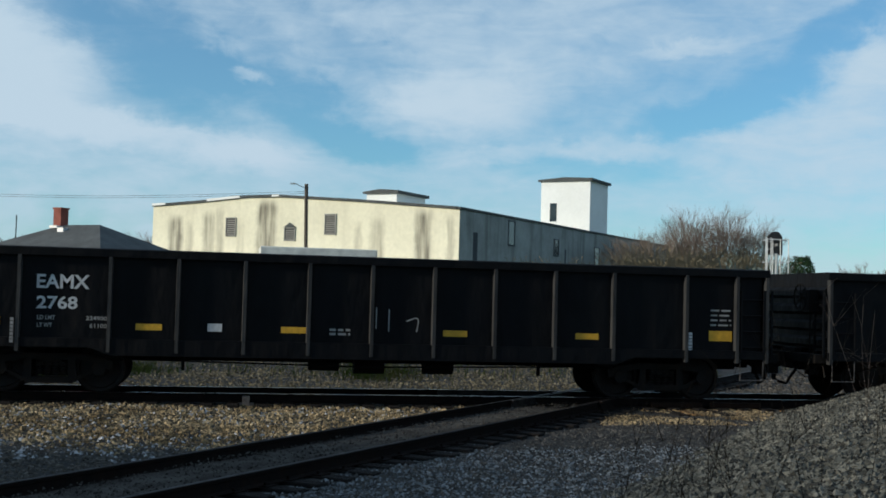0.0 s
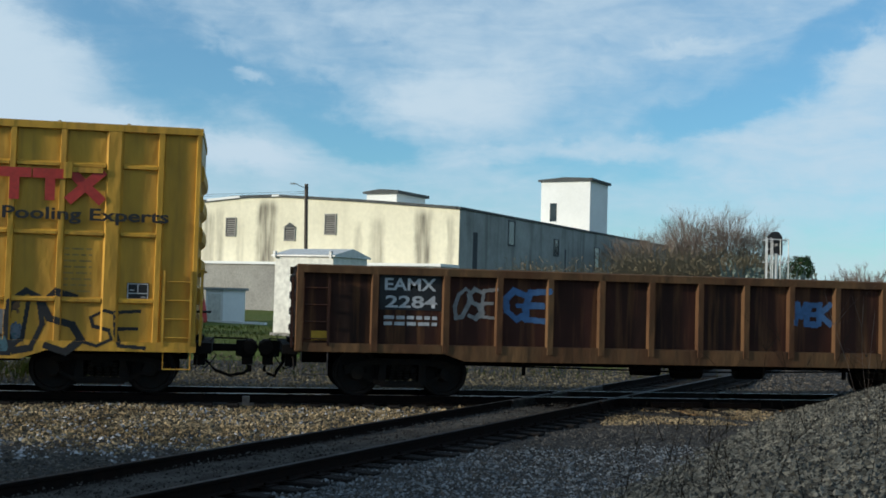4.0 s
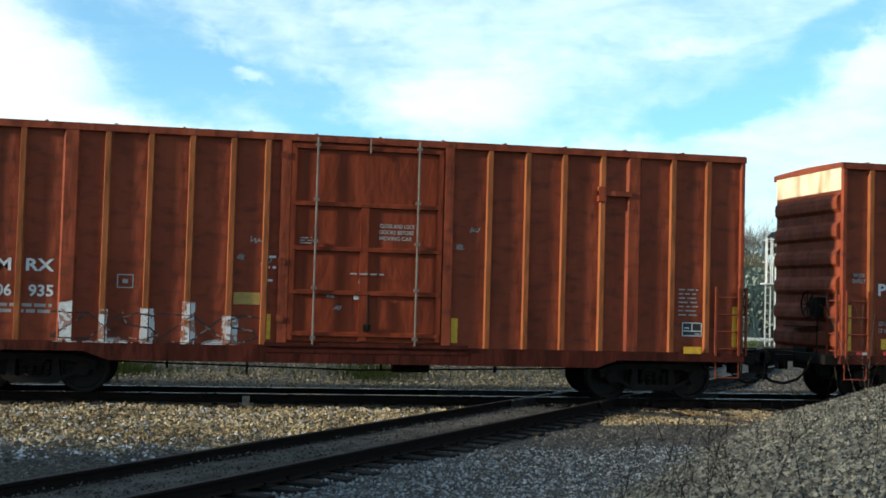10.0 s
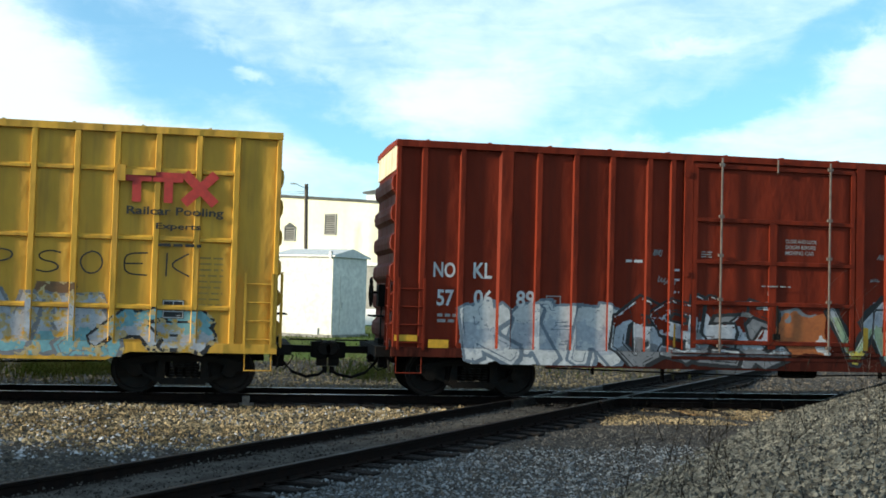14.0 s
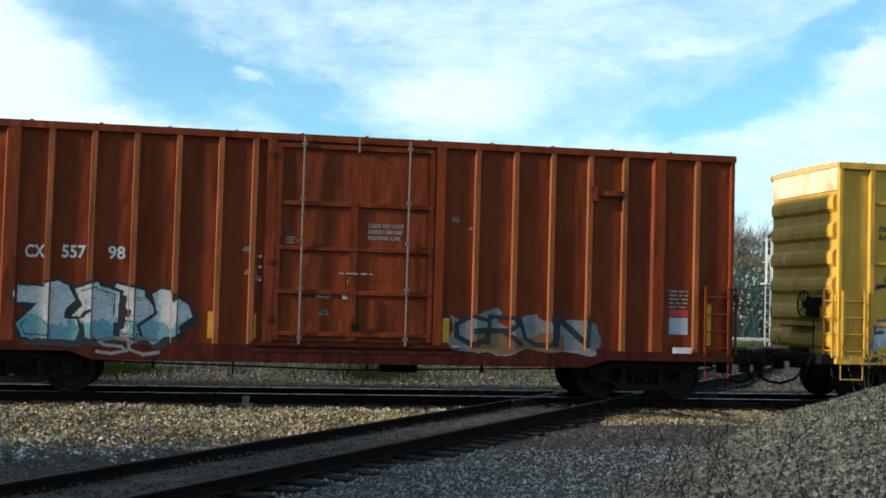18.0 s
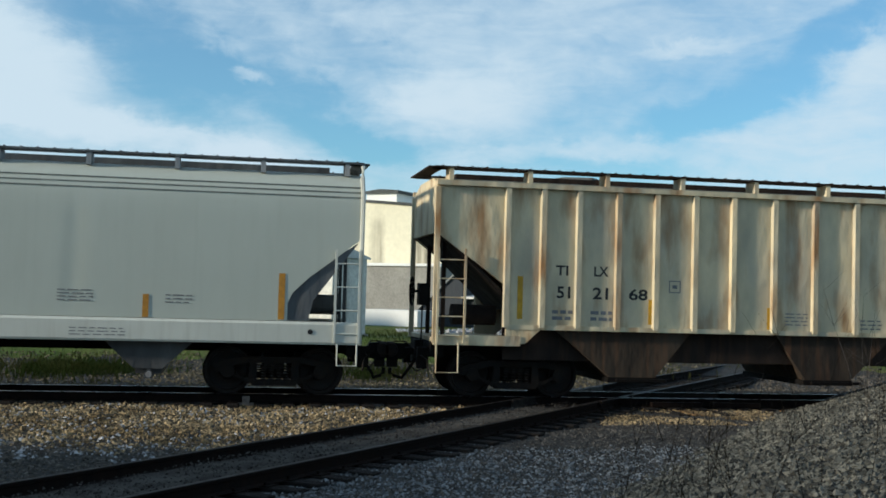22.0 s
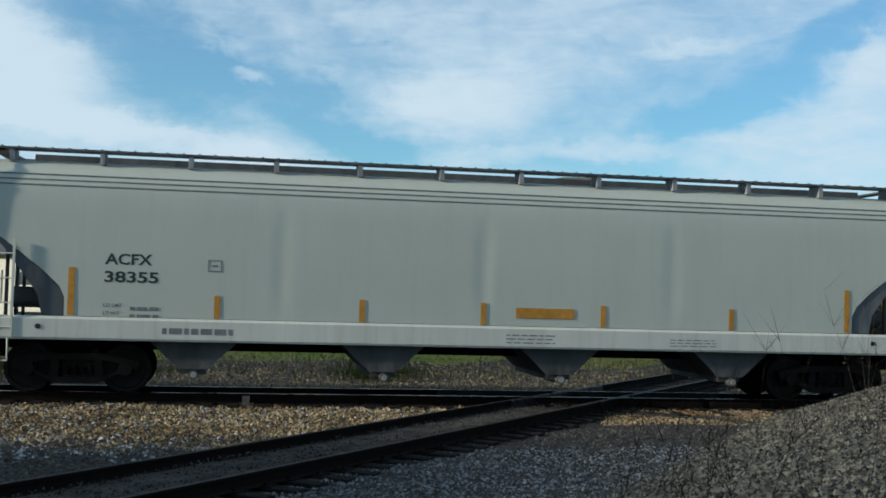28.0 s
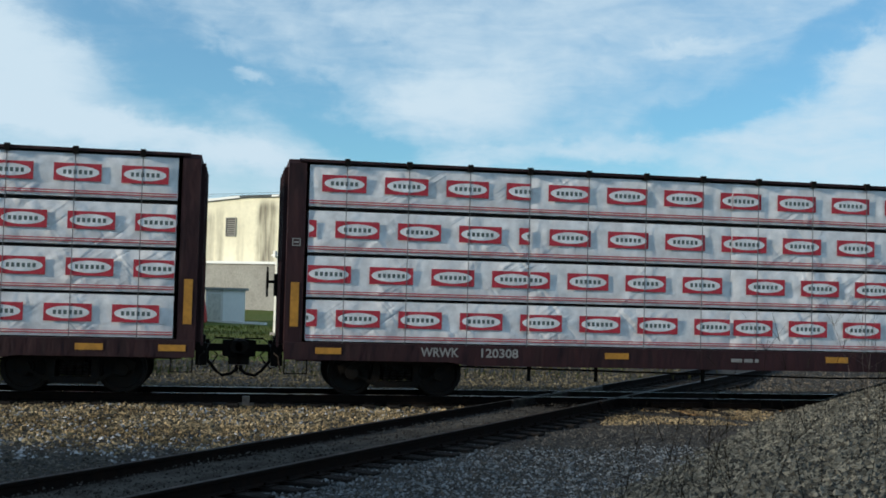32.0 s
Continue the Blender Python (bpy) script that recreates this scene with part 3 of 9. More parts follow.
def coupler(car, x, s, reach, hz=0.86):
    """Coupler, air hose and cut lever at a car's end; s = 1 at the front, -1 at the rear."""
    bm = bmesh.new()
    prism(bm, [(x - s * 0.3, hz - 0.08), (x - s * 0.3, hz + 0.08), (x + s * (reach - 0.3), hz + 0.07), (x + s * (reach - 0.3), hz - 0.07)], -0.09, 0.09)
    prism(bm, [(x + s * (reach - 0.32), hz - 0.16), (x + s * (reach - 0.32), hz + 0.15), (x + s * (reach + 0.02), hz + 0.17), (x + s * (reach + 0.08), hz + 0.05), (x + s * (reach + 0.06), hz - 0.15), (x + s * (reach - 0.1), hz - 0.2)], -0.14, 0.16)
    box(bm, min(x - s * 0.02, x + s * 0.16), max(x - s * 0.02, x + s * 0.16), -0.30, 0.30, hz - 0.22, hz + 0.24)
    part("coupler", bm, M["iron"], car)
    bm = bmesh.new()
    disc_y(bm, x + s * (reach - 0.05), hz + 0.02, [(-0.19, 0.13), (-0.10, 0.17), (0.10, 0.17), (0.15, 0.10)], 10)
    box(bm, min(x + s * (reach - 0.2), x + s * (reach + 0.02)), max(x + s * (reach - 0.2), x + s * (reach + 0.02)), -0.05, 0.05, hz - 0.34, hz)
    part("knuckle", bm, M["truck"], car)
    bm = bmesh.new()
    tube(bm, [(x + s * 0.04, -0.46, hz - 0.10), (x + s * 0.16, -0.46, hz - 0.14), (x + s * 0.24, -0.45, hz - 0.26), (x + s * (0.30 + 0.1 * reach), -0.42, hz - 0.44), (x + s * reach * 0.62, -0.36, hz - 0.54), (x + s * reach * 0.85, -0.28, hz - 0.50), (x + s * reach * 0.99, -0.2, hz - 0.40)], 0.032, 7)
    box(bm, min(x + s * reach * 0.92, x + s * reach), max(x + s * reach * 0.92, x + s * reach), -0.26, -0.14, hz - 0.47, hz - 0.34)
    part("air_hose", bm, M["iron"], car)
    bm = bmesh.new()
    tube(bm, [(x + s * 0.02, -1.2, hz - 0.02), (x + s * 0.10, -1.1, hz - 0.30), (x + s * 0.22, -0.9, hz - 0.36), (x + s * 0.34, -0.75, hz - 0.24), (x + s * 0.42, -0.62, hz - 0.12), (x + s * 0.30, -0.5, hz - 0.02)], 0.013, 5)
    part("chain", bm, M["iron"], car)
    bm = bmesh.new()
    tube(bm, [(x + s * 0.06, -1.42, hz - 0.34), (x + s * 0.09, -1.40, hz - 0.10), (x + s * 0.16, -1.30, hz - 0.05), (x + s * 0.17, -0.9, hz - 0.03), (x + s * 0.26, -0.5, hz + 0.12), (x + s * 0.36, -0.2, hz + 0.20), (x + s * (reach - 0.1), -0.1, hz + 0.19)], 0.017, 5)
    part("cut_lever", bm, M["truck"], car)
    for yb in (-1.05, 0.85):
        bm = bmesh.new()
        box(bm, min(x, x + s * 0.22), max(x, x + s * 0.22), yb, yb + 0.2, hz - 0.30, hz + 0.12)
        part("end_bracket", bm, M["iron"], car)


def stirrup(car, x0, x1, y, z0, z1, m):
    bm = bmesh.new()
    tube(bm, [(x0, y, z1), (x0, y, z0), (x1, y, z0), (x1, y, z1)], 0.018, 5)
    part("step", bm, m, car)


def ladder(car, x0, x1, y, z0, z1, n, m, name="ladder"):
    bm = bmesh.new()
    for x in (x0, x1):
        box(bm, x - 0.022, x + 0.022, y - 0.02, y + 0.02, z0, z1)
    for k in range(n):
        z = z0 + (k + 0.4) * (z1 - z0) / n
        tube(bm, [(x0, y, z), (x1, y, z)], 0.014, 5)
    part(name, bm, m, car)


def ladder_end(car, x, y0, y1, z0, z1, n, m):
    bm = bmesh.new()
    for y in (y0, y1):
        box(bm, x - 0.02, x + 0.02, y - 0.022, y + 0.022, z0, z1)
    for k in range(n):
        z = z0 + (k + 0.4) * (z1 - z0) / n
        tube(bm, [(x, y0, z), (x, y1, z)], 0.014, 5)
    part("end_ladder", bm, m, car)


def brake_wheel(car, x, s, y, z):
    bm = bmesh.new()
    disc_x(bm, x + s * 0.30, y, z, 0.045, s * 0.05)
    rim = [(x + s * 0.33, y + 0.28 * math.cos(2 * math.pi * k / 16), z + 0.28 * math.sin(2 * math.pi * k / 16)) for k in range(17)]
    tube(bm, rim, 0.02, 5)
    for k in range(4):
        a = math.pi * k / 4
        tube(bm, [(x + s * 0.33, y + 0.27 * math.cos(a), z + 0.27 * math.sin(a)), (x + s * 0.33, y - 0.27 * math.cos(a), z - 0.27 * math.sin(a))], 0.012, 4)
    tube(bm, [(x, y, z), (x + s * 0.33, y, z)], 0.03, 6)
    w = part("brake_wheel", bm, M["iron"], car)
    bm = bmesh.new()
    box(bm, min(x, x + s * 0.2), max(x, x + s * 0.2), y - 0.17, y + 0.17, z - 0.28, z + 0.16)
    part("brake_housing", bm, M["iron"], car)
    bm = bmesh.new()
    tube(bm, [(x + s * 0.12, y - 0.05, z - 0.2), (x + s * 0.13, y - 0.05, 0.95)], 0.016, 5)
    part("brake_chain", bm, M["iron"], car)


FONT_MESH = {}


def text_mesh(s, slant=0.0):
    if (s, slant) not in FONT_MESH:
        cu = bpy.data.curves.new("lettering", "FONT")
        cu.body, cu.shear, cu.resolution_u, cu.offset = s, slant, 3, 0.022
        ob = bpy.data.objects.new("lettering", cu)
        scene.collection.objects.link(ob)
        me = bpy.data.meshes.new_from_object(ob.evaluated_get(bpy.context.evaluated_depsgraph_get()))
        bpy.data.objects.remove(ob)
        co = np.array([v.co for v in me.vertices])
        lo, hi = co.min(0), co.max(0)
        for v in me.vertices:
            v.co = ((v.co.x - lo[0]) / (hi[0] - lo[0]), 0, (v.co.y - lo[1]) / (hi[1] - lo[1]))
        FONT_MESH[s, slant] = me
    return FONT_MESH[s, slant]


def words(car, s, x0, x1, z0, z1, m, y=-1.496, slant=0.0, name="lettering"):
    me = text_mesh(s, slant).copy()
    me.materials.clear()
    me.materials.append(m)
    for v in me.vertices:
        v.co = (x0 + v.co.x * (x1 - x0), 0, z0 + v.co.z * (z1 - z0))
    ob = new(name, me)
    ob.parent = car
    ob.matrix_basis = pose(0, y, 0)
    return ob


def bars(car, x0, x1, z0, z1, rows, m, y=-1.49, seed=0, fill=0.55, name="stencil"):
    """Small unreadable stencils: short plain bars in rows."""
    rnd = random.Random(seed + int(x0 * 97))
    bm = bmesh.new()
    for r in range(rows):
        za = z1 - (r + 1) * (z1 - z0) / rows
        zb = za + fill * (z1 - z0) / rows
        x = x0
        while x < x1 - 0.02:
            w = min(rnd.uniform(0.08, 0.24), x1 - x)
            box(bm, x, x + w, y - 0.002, y, za, zb)
            x += w + 0.045
    tagged(part(name, bm, m, car), kind="stuff")


def plate(car, x0, x1, z0, z1, m, y=-1.49, name="reflector", label=""):
    bm = bmesh.new()
    box(bm, x0, x1, y - 0.006, y, z0, z1)
    return part(name, bm, m, car, label)


def framed_box(car, x0, x1, z0, z1, m, y=-1.49, name="stencil_frame"):
    bm = bmesh.new()
    w = 0.02
    for a in ((x0, x1, z0, z0 + w), (x0, x1, z1 - w, z1), (x0, x0 + w, z0 + w, z1 - w), (x1 - w, x1, z0 + w, z1 - w)):
        box(bm, a[0], a[1], y - 0.003, y, a[2], a[3])
    box(bm, (x0 + x1) / 2 - 0.05, (x0 + x1) / 2 + 0.05, y - 0.003, y, z0 + 0.09, z1 - 0.09)
    part(name, bm, m, car)


def data_panel(car, x0, x1, z0, z1, y=-1.49):
    p = plate(car, x0, x1, z0, z1, M["ink"], y, "data_panel")
    bm = bmesh.new()
    w, zm, xm = 0.018, z0 + (z1 - z0) * 0.36, (x0 + x1) / 2
    for a in ((x0 + 0.01, x1 - 0.01, z0 + 0.01, z0 + 0.01 + w), (x0 + 0.01, x1 - 0.01, z1 - 0.01 - w, z1 - 0.01), (x0 + 0.01, x1 - 0.01, zm, zm + w), (x0 + 0.01, x0 + 0.01 + w, z0 + 0.01, z1 - 0.01),
              (x1 - 0.01 - w, x1 - 0.01, z0 + 0.01, z1 - 0.01), (xm - w / 2, xm + w / 2, zm, z1 - 0.01), (x0 + 0.06, xm - 0.06, zm + 0.06, zm + 0.08), (xm + 0.06, x1 - 0.06, z0 + 0.05, z0 + 0.065)):
        box(bm, a[0], a[1], y - 0.011, y - 0.007, a[2], a[3])
    part("panel_frame", bm, M["white"], p)


# ---- spray-painted letters that follow the ribs ----
STROKES = {
    "A": [[(0, 0), (0.5, 1), (1, 0)], [(0.22, 0.38), (0.78, 0.38)]], "R": [[(0, 0), (0, 1), (0.75, 0.95), (0.85, 0.7), (0.6, 0.5), (0, 0.48)], [(0.4, 0.48), (1, 0)]],
    "U": [[(0, 1), (0.02, 0.25), (0.3, 0), (0.7, 0), (0.95, 0.25), (1, 1)]], "B": [[(0, 0), (0, 1), (0.7, 0.97), (0.85, 0.75), (0.6, 0.52), (0, 0.5)], [(0.6, 0.5), (0.95, 0.3), (0.75, 0.02), (0, 0)]],
    "O": [[(0.5, 1), (0.08, 0.8), (0, 0.4), (0.3, 0), (0.75, 0.05), (1, 0.45), (0.85, 0.9), (0.5, 1)]], "T": [[(0, 0.98), (1, 1)], [(0.5, 1), (0.48, 0)]],
    "E": [[(1, 1), (0.1, 0.95), (0, 0.5), (0.1, 0.05), (1, 0)], [(0.05, 0.5), (0.8, 0.52)]], "L": [[(0.1, 1), (0, 0.05), (1, 0)]], "M": [[(0, 0), (0.12, 1), (0.5, 0.35), (0.88, 1), (1, 0)]],
    "S": [[(1, 0.9), (0.5, 1), (0.05, 0.8), (0.2, 0.55), (0.8, 0.45), (0.98, 0.2), (0.5, 0), (0, 0.1)]], "N": [[(0, 0), (0.05, 1), (0.95, 0), (1, 1)]], "K": [[(0, 0), (0.02, 1)], [(0.95, 1), (0.05, 0.48), (1, 0)]],
    "X": [[(0, 0), (1, 1)], [(0, 1), (1, 0)]], "D": [[(0, 0), (0, 1), (0.6, 0.95), (1, 0.5), (0.6, 0.03), (0, 0)]], "I": [[(0.5, 0), (0.5, 1)]], "W": [[(0, 1), (0.25, 0), (0.5, 0.75), (0.75, 0), (1, 1)]],
    "C": [[(1, 0.85), (0.5, 1), (0.05, 0.7), (0.05, 0.3), (0.5, 0), (1, 0.15)]], "G": [[(1, 0.85), (0.5, 1), (0.05, 0.7), (0.05, 0.3), (0.5, 0), (0.98, 0.2), (0.95, 0.5), (0.6, 0.48)]],
    "H": [[(0, 0), (0, 1)], [(1, 0), (1, 1)], [(0, 0.5), (1, 0.5)]], "F": [[(0, 0), (0, 1), (1, 1)], [(0, 0.5), (0.7, 0.5)]], "P": [[(0, 0), (0, 1), (0.8, 0.95), (0.9, 0.65), (0.5, 0.45), (0, 0.45)]], "V": [[(0, 1), (0.5, 0), (1, 1)]],
    "J": [[(0.2, 1), (1, 1), (0.9, 0.2), (0.5, 0), (0, 0.25)]], "Z": [[(0, 1), (1, 0.95), (0, 0.05), (1, 0)]], "Y": [[(0, 1), (0.5, 0.5), (1, 1)], [(0.5, 0.5), (0.45, 0)]],
}


def seg_dist(px, pz, a, b):
    """Distance to a stroke with chiselled ends."""
    ax, az = a
    dx, dz = b[0] - ax, b[1] - az
    ln = math.hypot(dx, dz) + 1e-6
    dx, dz = dx / ln, dz / ln
    u = (px - ax) * dx + (pz - az) * dz
    v = np.abs((pz - az) * dx - (px - ax) * dz)
    over = np.maximum(np.maximum(-u, u - ln), 0)
    return np.maximum(v, over * 1.1 + v * 0.35)


def fuzz(shape, cells, seed, octaves=3):
    """Soft random field between 0 and 1; cells: samples across a coarse patch."""
    rng_ = np.random.default_rng(seed)
    total, amp, norm = np.zeros(shape), 1.0, 0.0
    for _ in range(octaves):
        gx, gz = int(shape[0] / cells) + 3, int(shape[1] / cells) + 3
        g = rng_.random((gx, gz))
        u, v = np.arange(shape[0]) / cells, np.arange(shape[1]) / cells
        iu, iv = u.astype(int), v.astype(int)
        fu, fv = (u - iu)[:, None], (v - iv)[None, :]
        fu, fv = fu * fu * (3 - 2 * fu), fv * fv * (3 - 2 * fv)
        a, b, c, d = g[iu][:, iv], g[iu + 1][:, iv], g[iu][:, iv + 1], g[iu + 1][:, iv + 1]
        total += amp * ((a * (1 - fu) + b * fu) * (1 - fv) + (c * (1 - fu) + d * fu) * fv)
        norm, amp, cells = norm + amp, amp * 0.55, max(2.0, cells / 2)
    return total / norm


def shifted(field, k):
    """The field moved k cells along and k cells down, with nothing coming in at the edges."""
    out_ = np.full(field.shape, 9.0)
    out_[k:, :-k] = field[:-k, k:]
    return out_


def graffiti(car, depth, pieces, mats, cell=0.015, seed=1, label="", back=None, calm=1.0, worn=0.0, gleam=0, block=0.05, splats=(), thin=0):
    """pieces: (letters, x0, x1, z0, z1, stroke, fill ids or one list a letter, outline id, halo id); id 0 is bare.
    depth(x, z) gives the surface's y; worn is the share rubbed off, gleam the id of edge highlights, thin the id of half-covered paint, block the depth of the letters' dark side."""
    rnd = random.Random(seed)
    X0 = min(p[1] for p in pieces) - 0.3
    X1 = max(p[2] for p in pieces) + 0.3
    Z0 = min(p[3] for p in pieces)
    Z1 = max(p[4] for p in pieces) + 0.22
    xs = np.arange(X0, X1, cell)
    zs = np.arange(Z0, Z1, cell)
    px, pz = np.meshgrid(xs + cell / 2, zs + cell / 2, indexing="ij")
    grid = np.zeros(px.shape, int)
    broad, fine_ = fuzz(px.shape, 22, seed), fuzz(px.shape, 6, seed + 50)
    ripple = 0.035 * np.sin(px * 7 + 3 * np.sin(pz * 5)) + 0.03 * np.sin(pz * 11 + px * 3) + 0.16 * (broad - 0.5)
    for bx0, bx1, bz0, bz1, bid in back or ():
        edge = ripple * min(1.0, (bx1 - bx0) / 1.4, (bz1 - bz0) / 0.6)
        grid[(px > bx0 + edge) & (px < bx1 + edge) & (pz > bz0 + edge) & (pz < bz1 + edge * 2)] = bid
    for cx, cz, rr, bid in splats:
        for _ in range(9):
            a, q = rnd.uniform(0, 6.283), rnd.uniform(0, 1)
            grid[np.hypot(px - cx - rr * q * 1.3 * math.cos(a), pz - cz - rr * q * math.sin(a)) < rr * rnd.uniform(0.12, 0.6) * (1.1 - q)] = bid
    step = max(1, int(round(block / cell)))
    for letters, x0, x1, z0, z1, sw, fills, outline, halo in pieces:
        n = len(letters)
        w = (x1 - x0) / n
        level = (pz - z0) / (z1 - z0) + 0.06 * np.sin(px * 2.1 + seed) + 0.55 * (broad - 0.5) + 0.22 * (fine_ - 0.5)
        each = []
        for i, ch in enumerate(letters):
            mine = fills[i % len(fills)] if isinstance(fills[0], (list, tuple)) else fills
            fid = np.take(np.array(mine), np.clip((level * len(mine)).astype(int), 0, len(mine) - 1))
            dist = np.full(px.shape, 9.0)
            fat = sw * rnd.uniform(0.95, 1.25)
            a0, a1 = x0 + i * w + sw * 0.35, x0 + (i + 1) * w + sw * 0.25
            lean, drop = calm * rnd.uniform(-0.28, 0.28) * (z1 - z0), rnd.uniform(0, 0.10) * (z1 - z0)
            spikes = [[(rnd.uniform(0, 1), rnd.uniform(0.2, 0.8)), (rnd.uniform(-0.2, 1.2), rnd.choice((-0.08, 1.1)))] for _ in range(1 if sw > 0.08 and calm > 0.5 else 0)]
            for line in STROKES[ch] + spikes:
                q = [(a0 + u * (a1 - a0) + lean * (v - 0.5), z0 + sw * 0.8 + drop + v * (z1 - z0 - 1.7 * sw - drop)) for u, v in line]
                for p0, p1 in zip(q, q[1:]):
                    t = rnd.uniform(0.75, 1.2)
                    dist = np.minimum(dist, seg_dist(px, pz, p0, p1) / t)
            each.append((dist, fat, fid))
        rim = min(0.062, 0.016 + sw * 0.28)
        if halo:
            for dist, fat, _ in each:
                grid[dist < fat + rim + 0.055 + ripple * 0.4] = halo
        order = list(range(n))
        rnd.shuffle(order)
        for i in order:
            dist, fat, fid = each[i]
            if outline:
                if sw > 0.08:
                    side = shifted(dist, step)
                    grid[(side < fat + rim * 0.6) & (dist > fat)] = outline
                grid[dist < fat + rim] = outline
            ins = dist < fat
            grid[ins] = fid[ins]
            if outline and sw > 0.1:
                grid[(np.abs(dist - fat * 0.66) < 0.010) & (np.sin(px * 2.3 + pz * 3.0 + i) > 0.72)] = outline
                grid[(np.abs(broad - 0.5) < 0.006) & ins & (fine_ > 0.45)] = outline
            if gleam and sw > 0.08:
                lit = shifted(dist, 3) > dist + 0.02
                grid[lit & (dist > fat * 0.72) & (dist < fat * 0.92) & (fine_ > 0.42)] = gleam
    if worn:
        rub = fuzz(px.shape, 9, seed + 99) + 0.25 * (fuzz(px.shape, 3, seed + 98, 1) - 0.5)
        if thin:
            grid[(rub < 0.30 + 0.48 * worn) & (grid > 0)] = thin
        grid[rub < 0.14 + 0.42 * worn] = 0
    verts, faces, idx = [], [], []
    for i in range(len(xs)):
        col = grid[i]
        ys = [depth(xs[i] + cell / 2, z + cell / 2) - 0.002 for z in zs]
        j = 0
        while j < len(zs):
            k, y = j, ys[j]
            while k < len(zs) and col[k] == col[j] and ys[k] == y:
                k += 1
            if col[j]:
                n = len(verts)
                verts += [(xs[i], y, zs[j]), (xs[i] + cell, y, zs[j]), (xs[i] + cell, y, zs[j] + (k - j) * cell), (xs[i], y, zs[j] + (k - j) * cell)]
                faces.append((n, n + 1, n + 2, n + 3))
                idx.append(col[j] - 1)
            j = k
    me = bpy.data.meshes.new("graffiti")
    me.from_pydata(verts, [], faces)
    for mm in mats:
        me.materials.append(mm)
    me.polygons.foreach_set("material_index", idx)
    ob = new("graffiti", me)
    ob.parent = car
    ob["label"] = label or "spray-painted lettering"
    return ob


def scrawl(car, lines, m, y, r=0.018):
    """Thin marker or spray lines on a flat side."""
    for ln in lines:
        for _ in range(2 if len(ln) > 2 else 0):
            ln = [ln[0]] + [(p[0] * (1 - f) + q[0] * f, p[1] * (1 - f) + q[1] * f) for p, q in zip(ln, ln[1:]) for f in (0.25, 0.75)] + [ln[-1]]
        bm = bmesh.new()
        for k, ((xa, za), (xb, zb)) in enumerate(zip(ln, ln[1:])):
            d = Vector((xb - xa, 0, zb - za))
            n = Vector((-d.z, 0, d.x)).normalized() * r
            e = d.normalized() * r * 0.6
            dy = Vector((0, -0.0004 * (k % 2), 0))
            a, b = Vector((xa, y, za)) - e + dy, Vector((xb, y, zb)) + e + dy
            bm.faces.new([bm.verts.new(p) for p in (a - n, b - n, b + n, a + n)])
        part("scrawl", bm, m, car, "thin spray-painted scrawl")


def doodles(car, x0, x1, z0, z1, m, y, n, seed, r=0.010):
    """Small looping marker tags, each a short curl."""
    rnd = random.Random(seed)
    for k in range(n):
        cx, cz = rnd.uniform(x0, x1), rnd.uniform(z0, z1)
        w, h, turns = rnd.uniform(0.10, 0.26), rnd.uniform(0.05, 0.11), rnd.randint(3, 6)
        ph = rnd.uniform(0, 6)
        scrawl(car, [[(cx + w * (i / (turns * 3) - 0.5) + 0.035 * math.sin(i * 2.1 + ph), cz + h * math.sin(i * 2.0 + ph) * rnd.uniform(0.5, 1)) for i in range(turns * 3 + 1)]], m, y - 0.0007 * k, r)


# ============ box cars ============
SIDE, RIB = -1.49, -1.565


def rib_mesh(z0, z1, w, m, d=0.075):
    bm = bmesh.new()
    a = [(-w / 2, 0), (-w * 0.36, -d), (w * 0.36, -d), (w / 2, 0)]
    lo = [bm.verts.new((x, y, z0)) for x, y in a]
    hi = [bm.verts.new((x, y, z1)) for x, y in a]
    for i in range(3):
        bm.faces.new((lo[i], lo[i + 1], hi[i + 1], hi[i]))
    bm.faces.new(lo[::-1])
    bm.faces.new(hi)
    bm.faces.new((lo[0], hi[0], hi[3], lo[3]))
    return mesh_of("rib", bm, m)


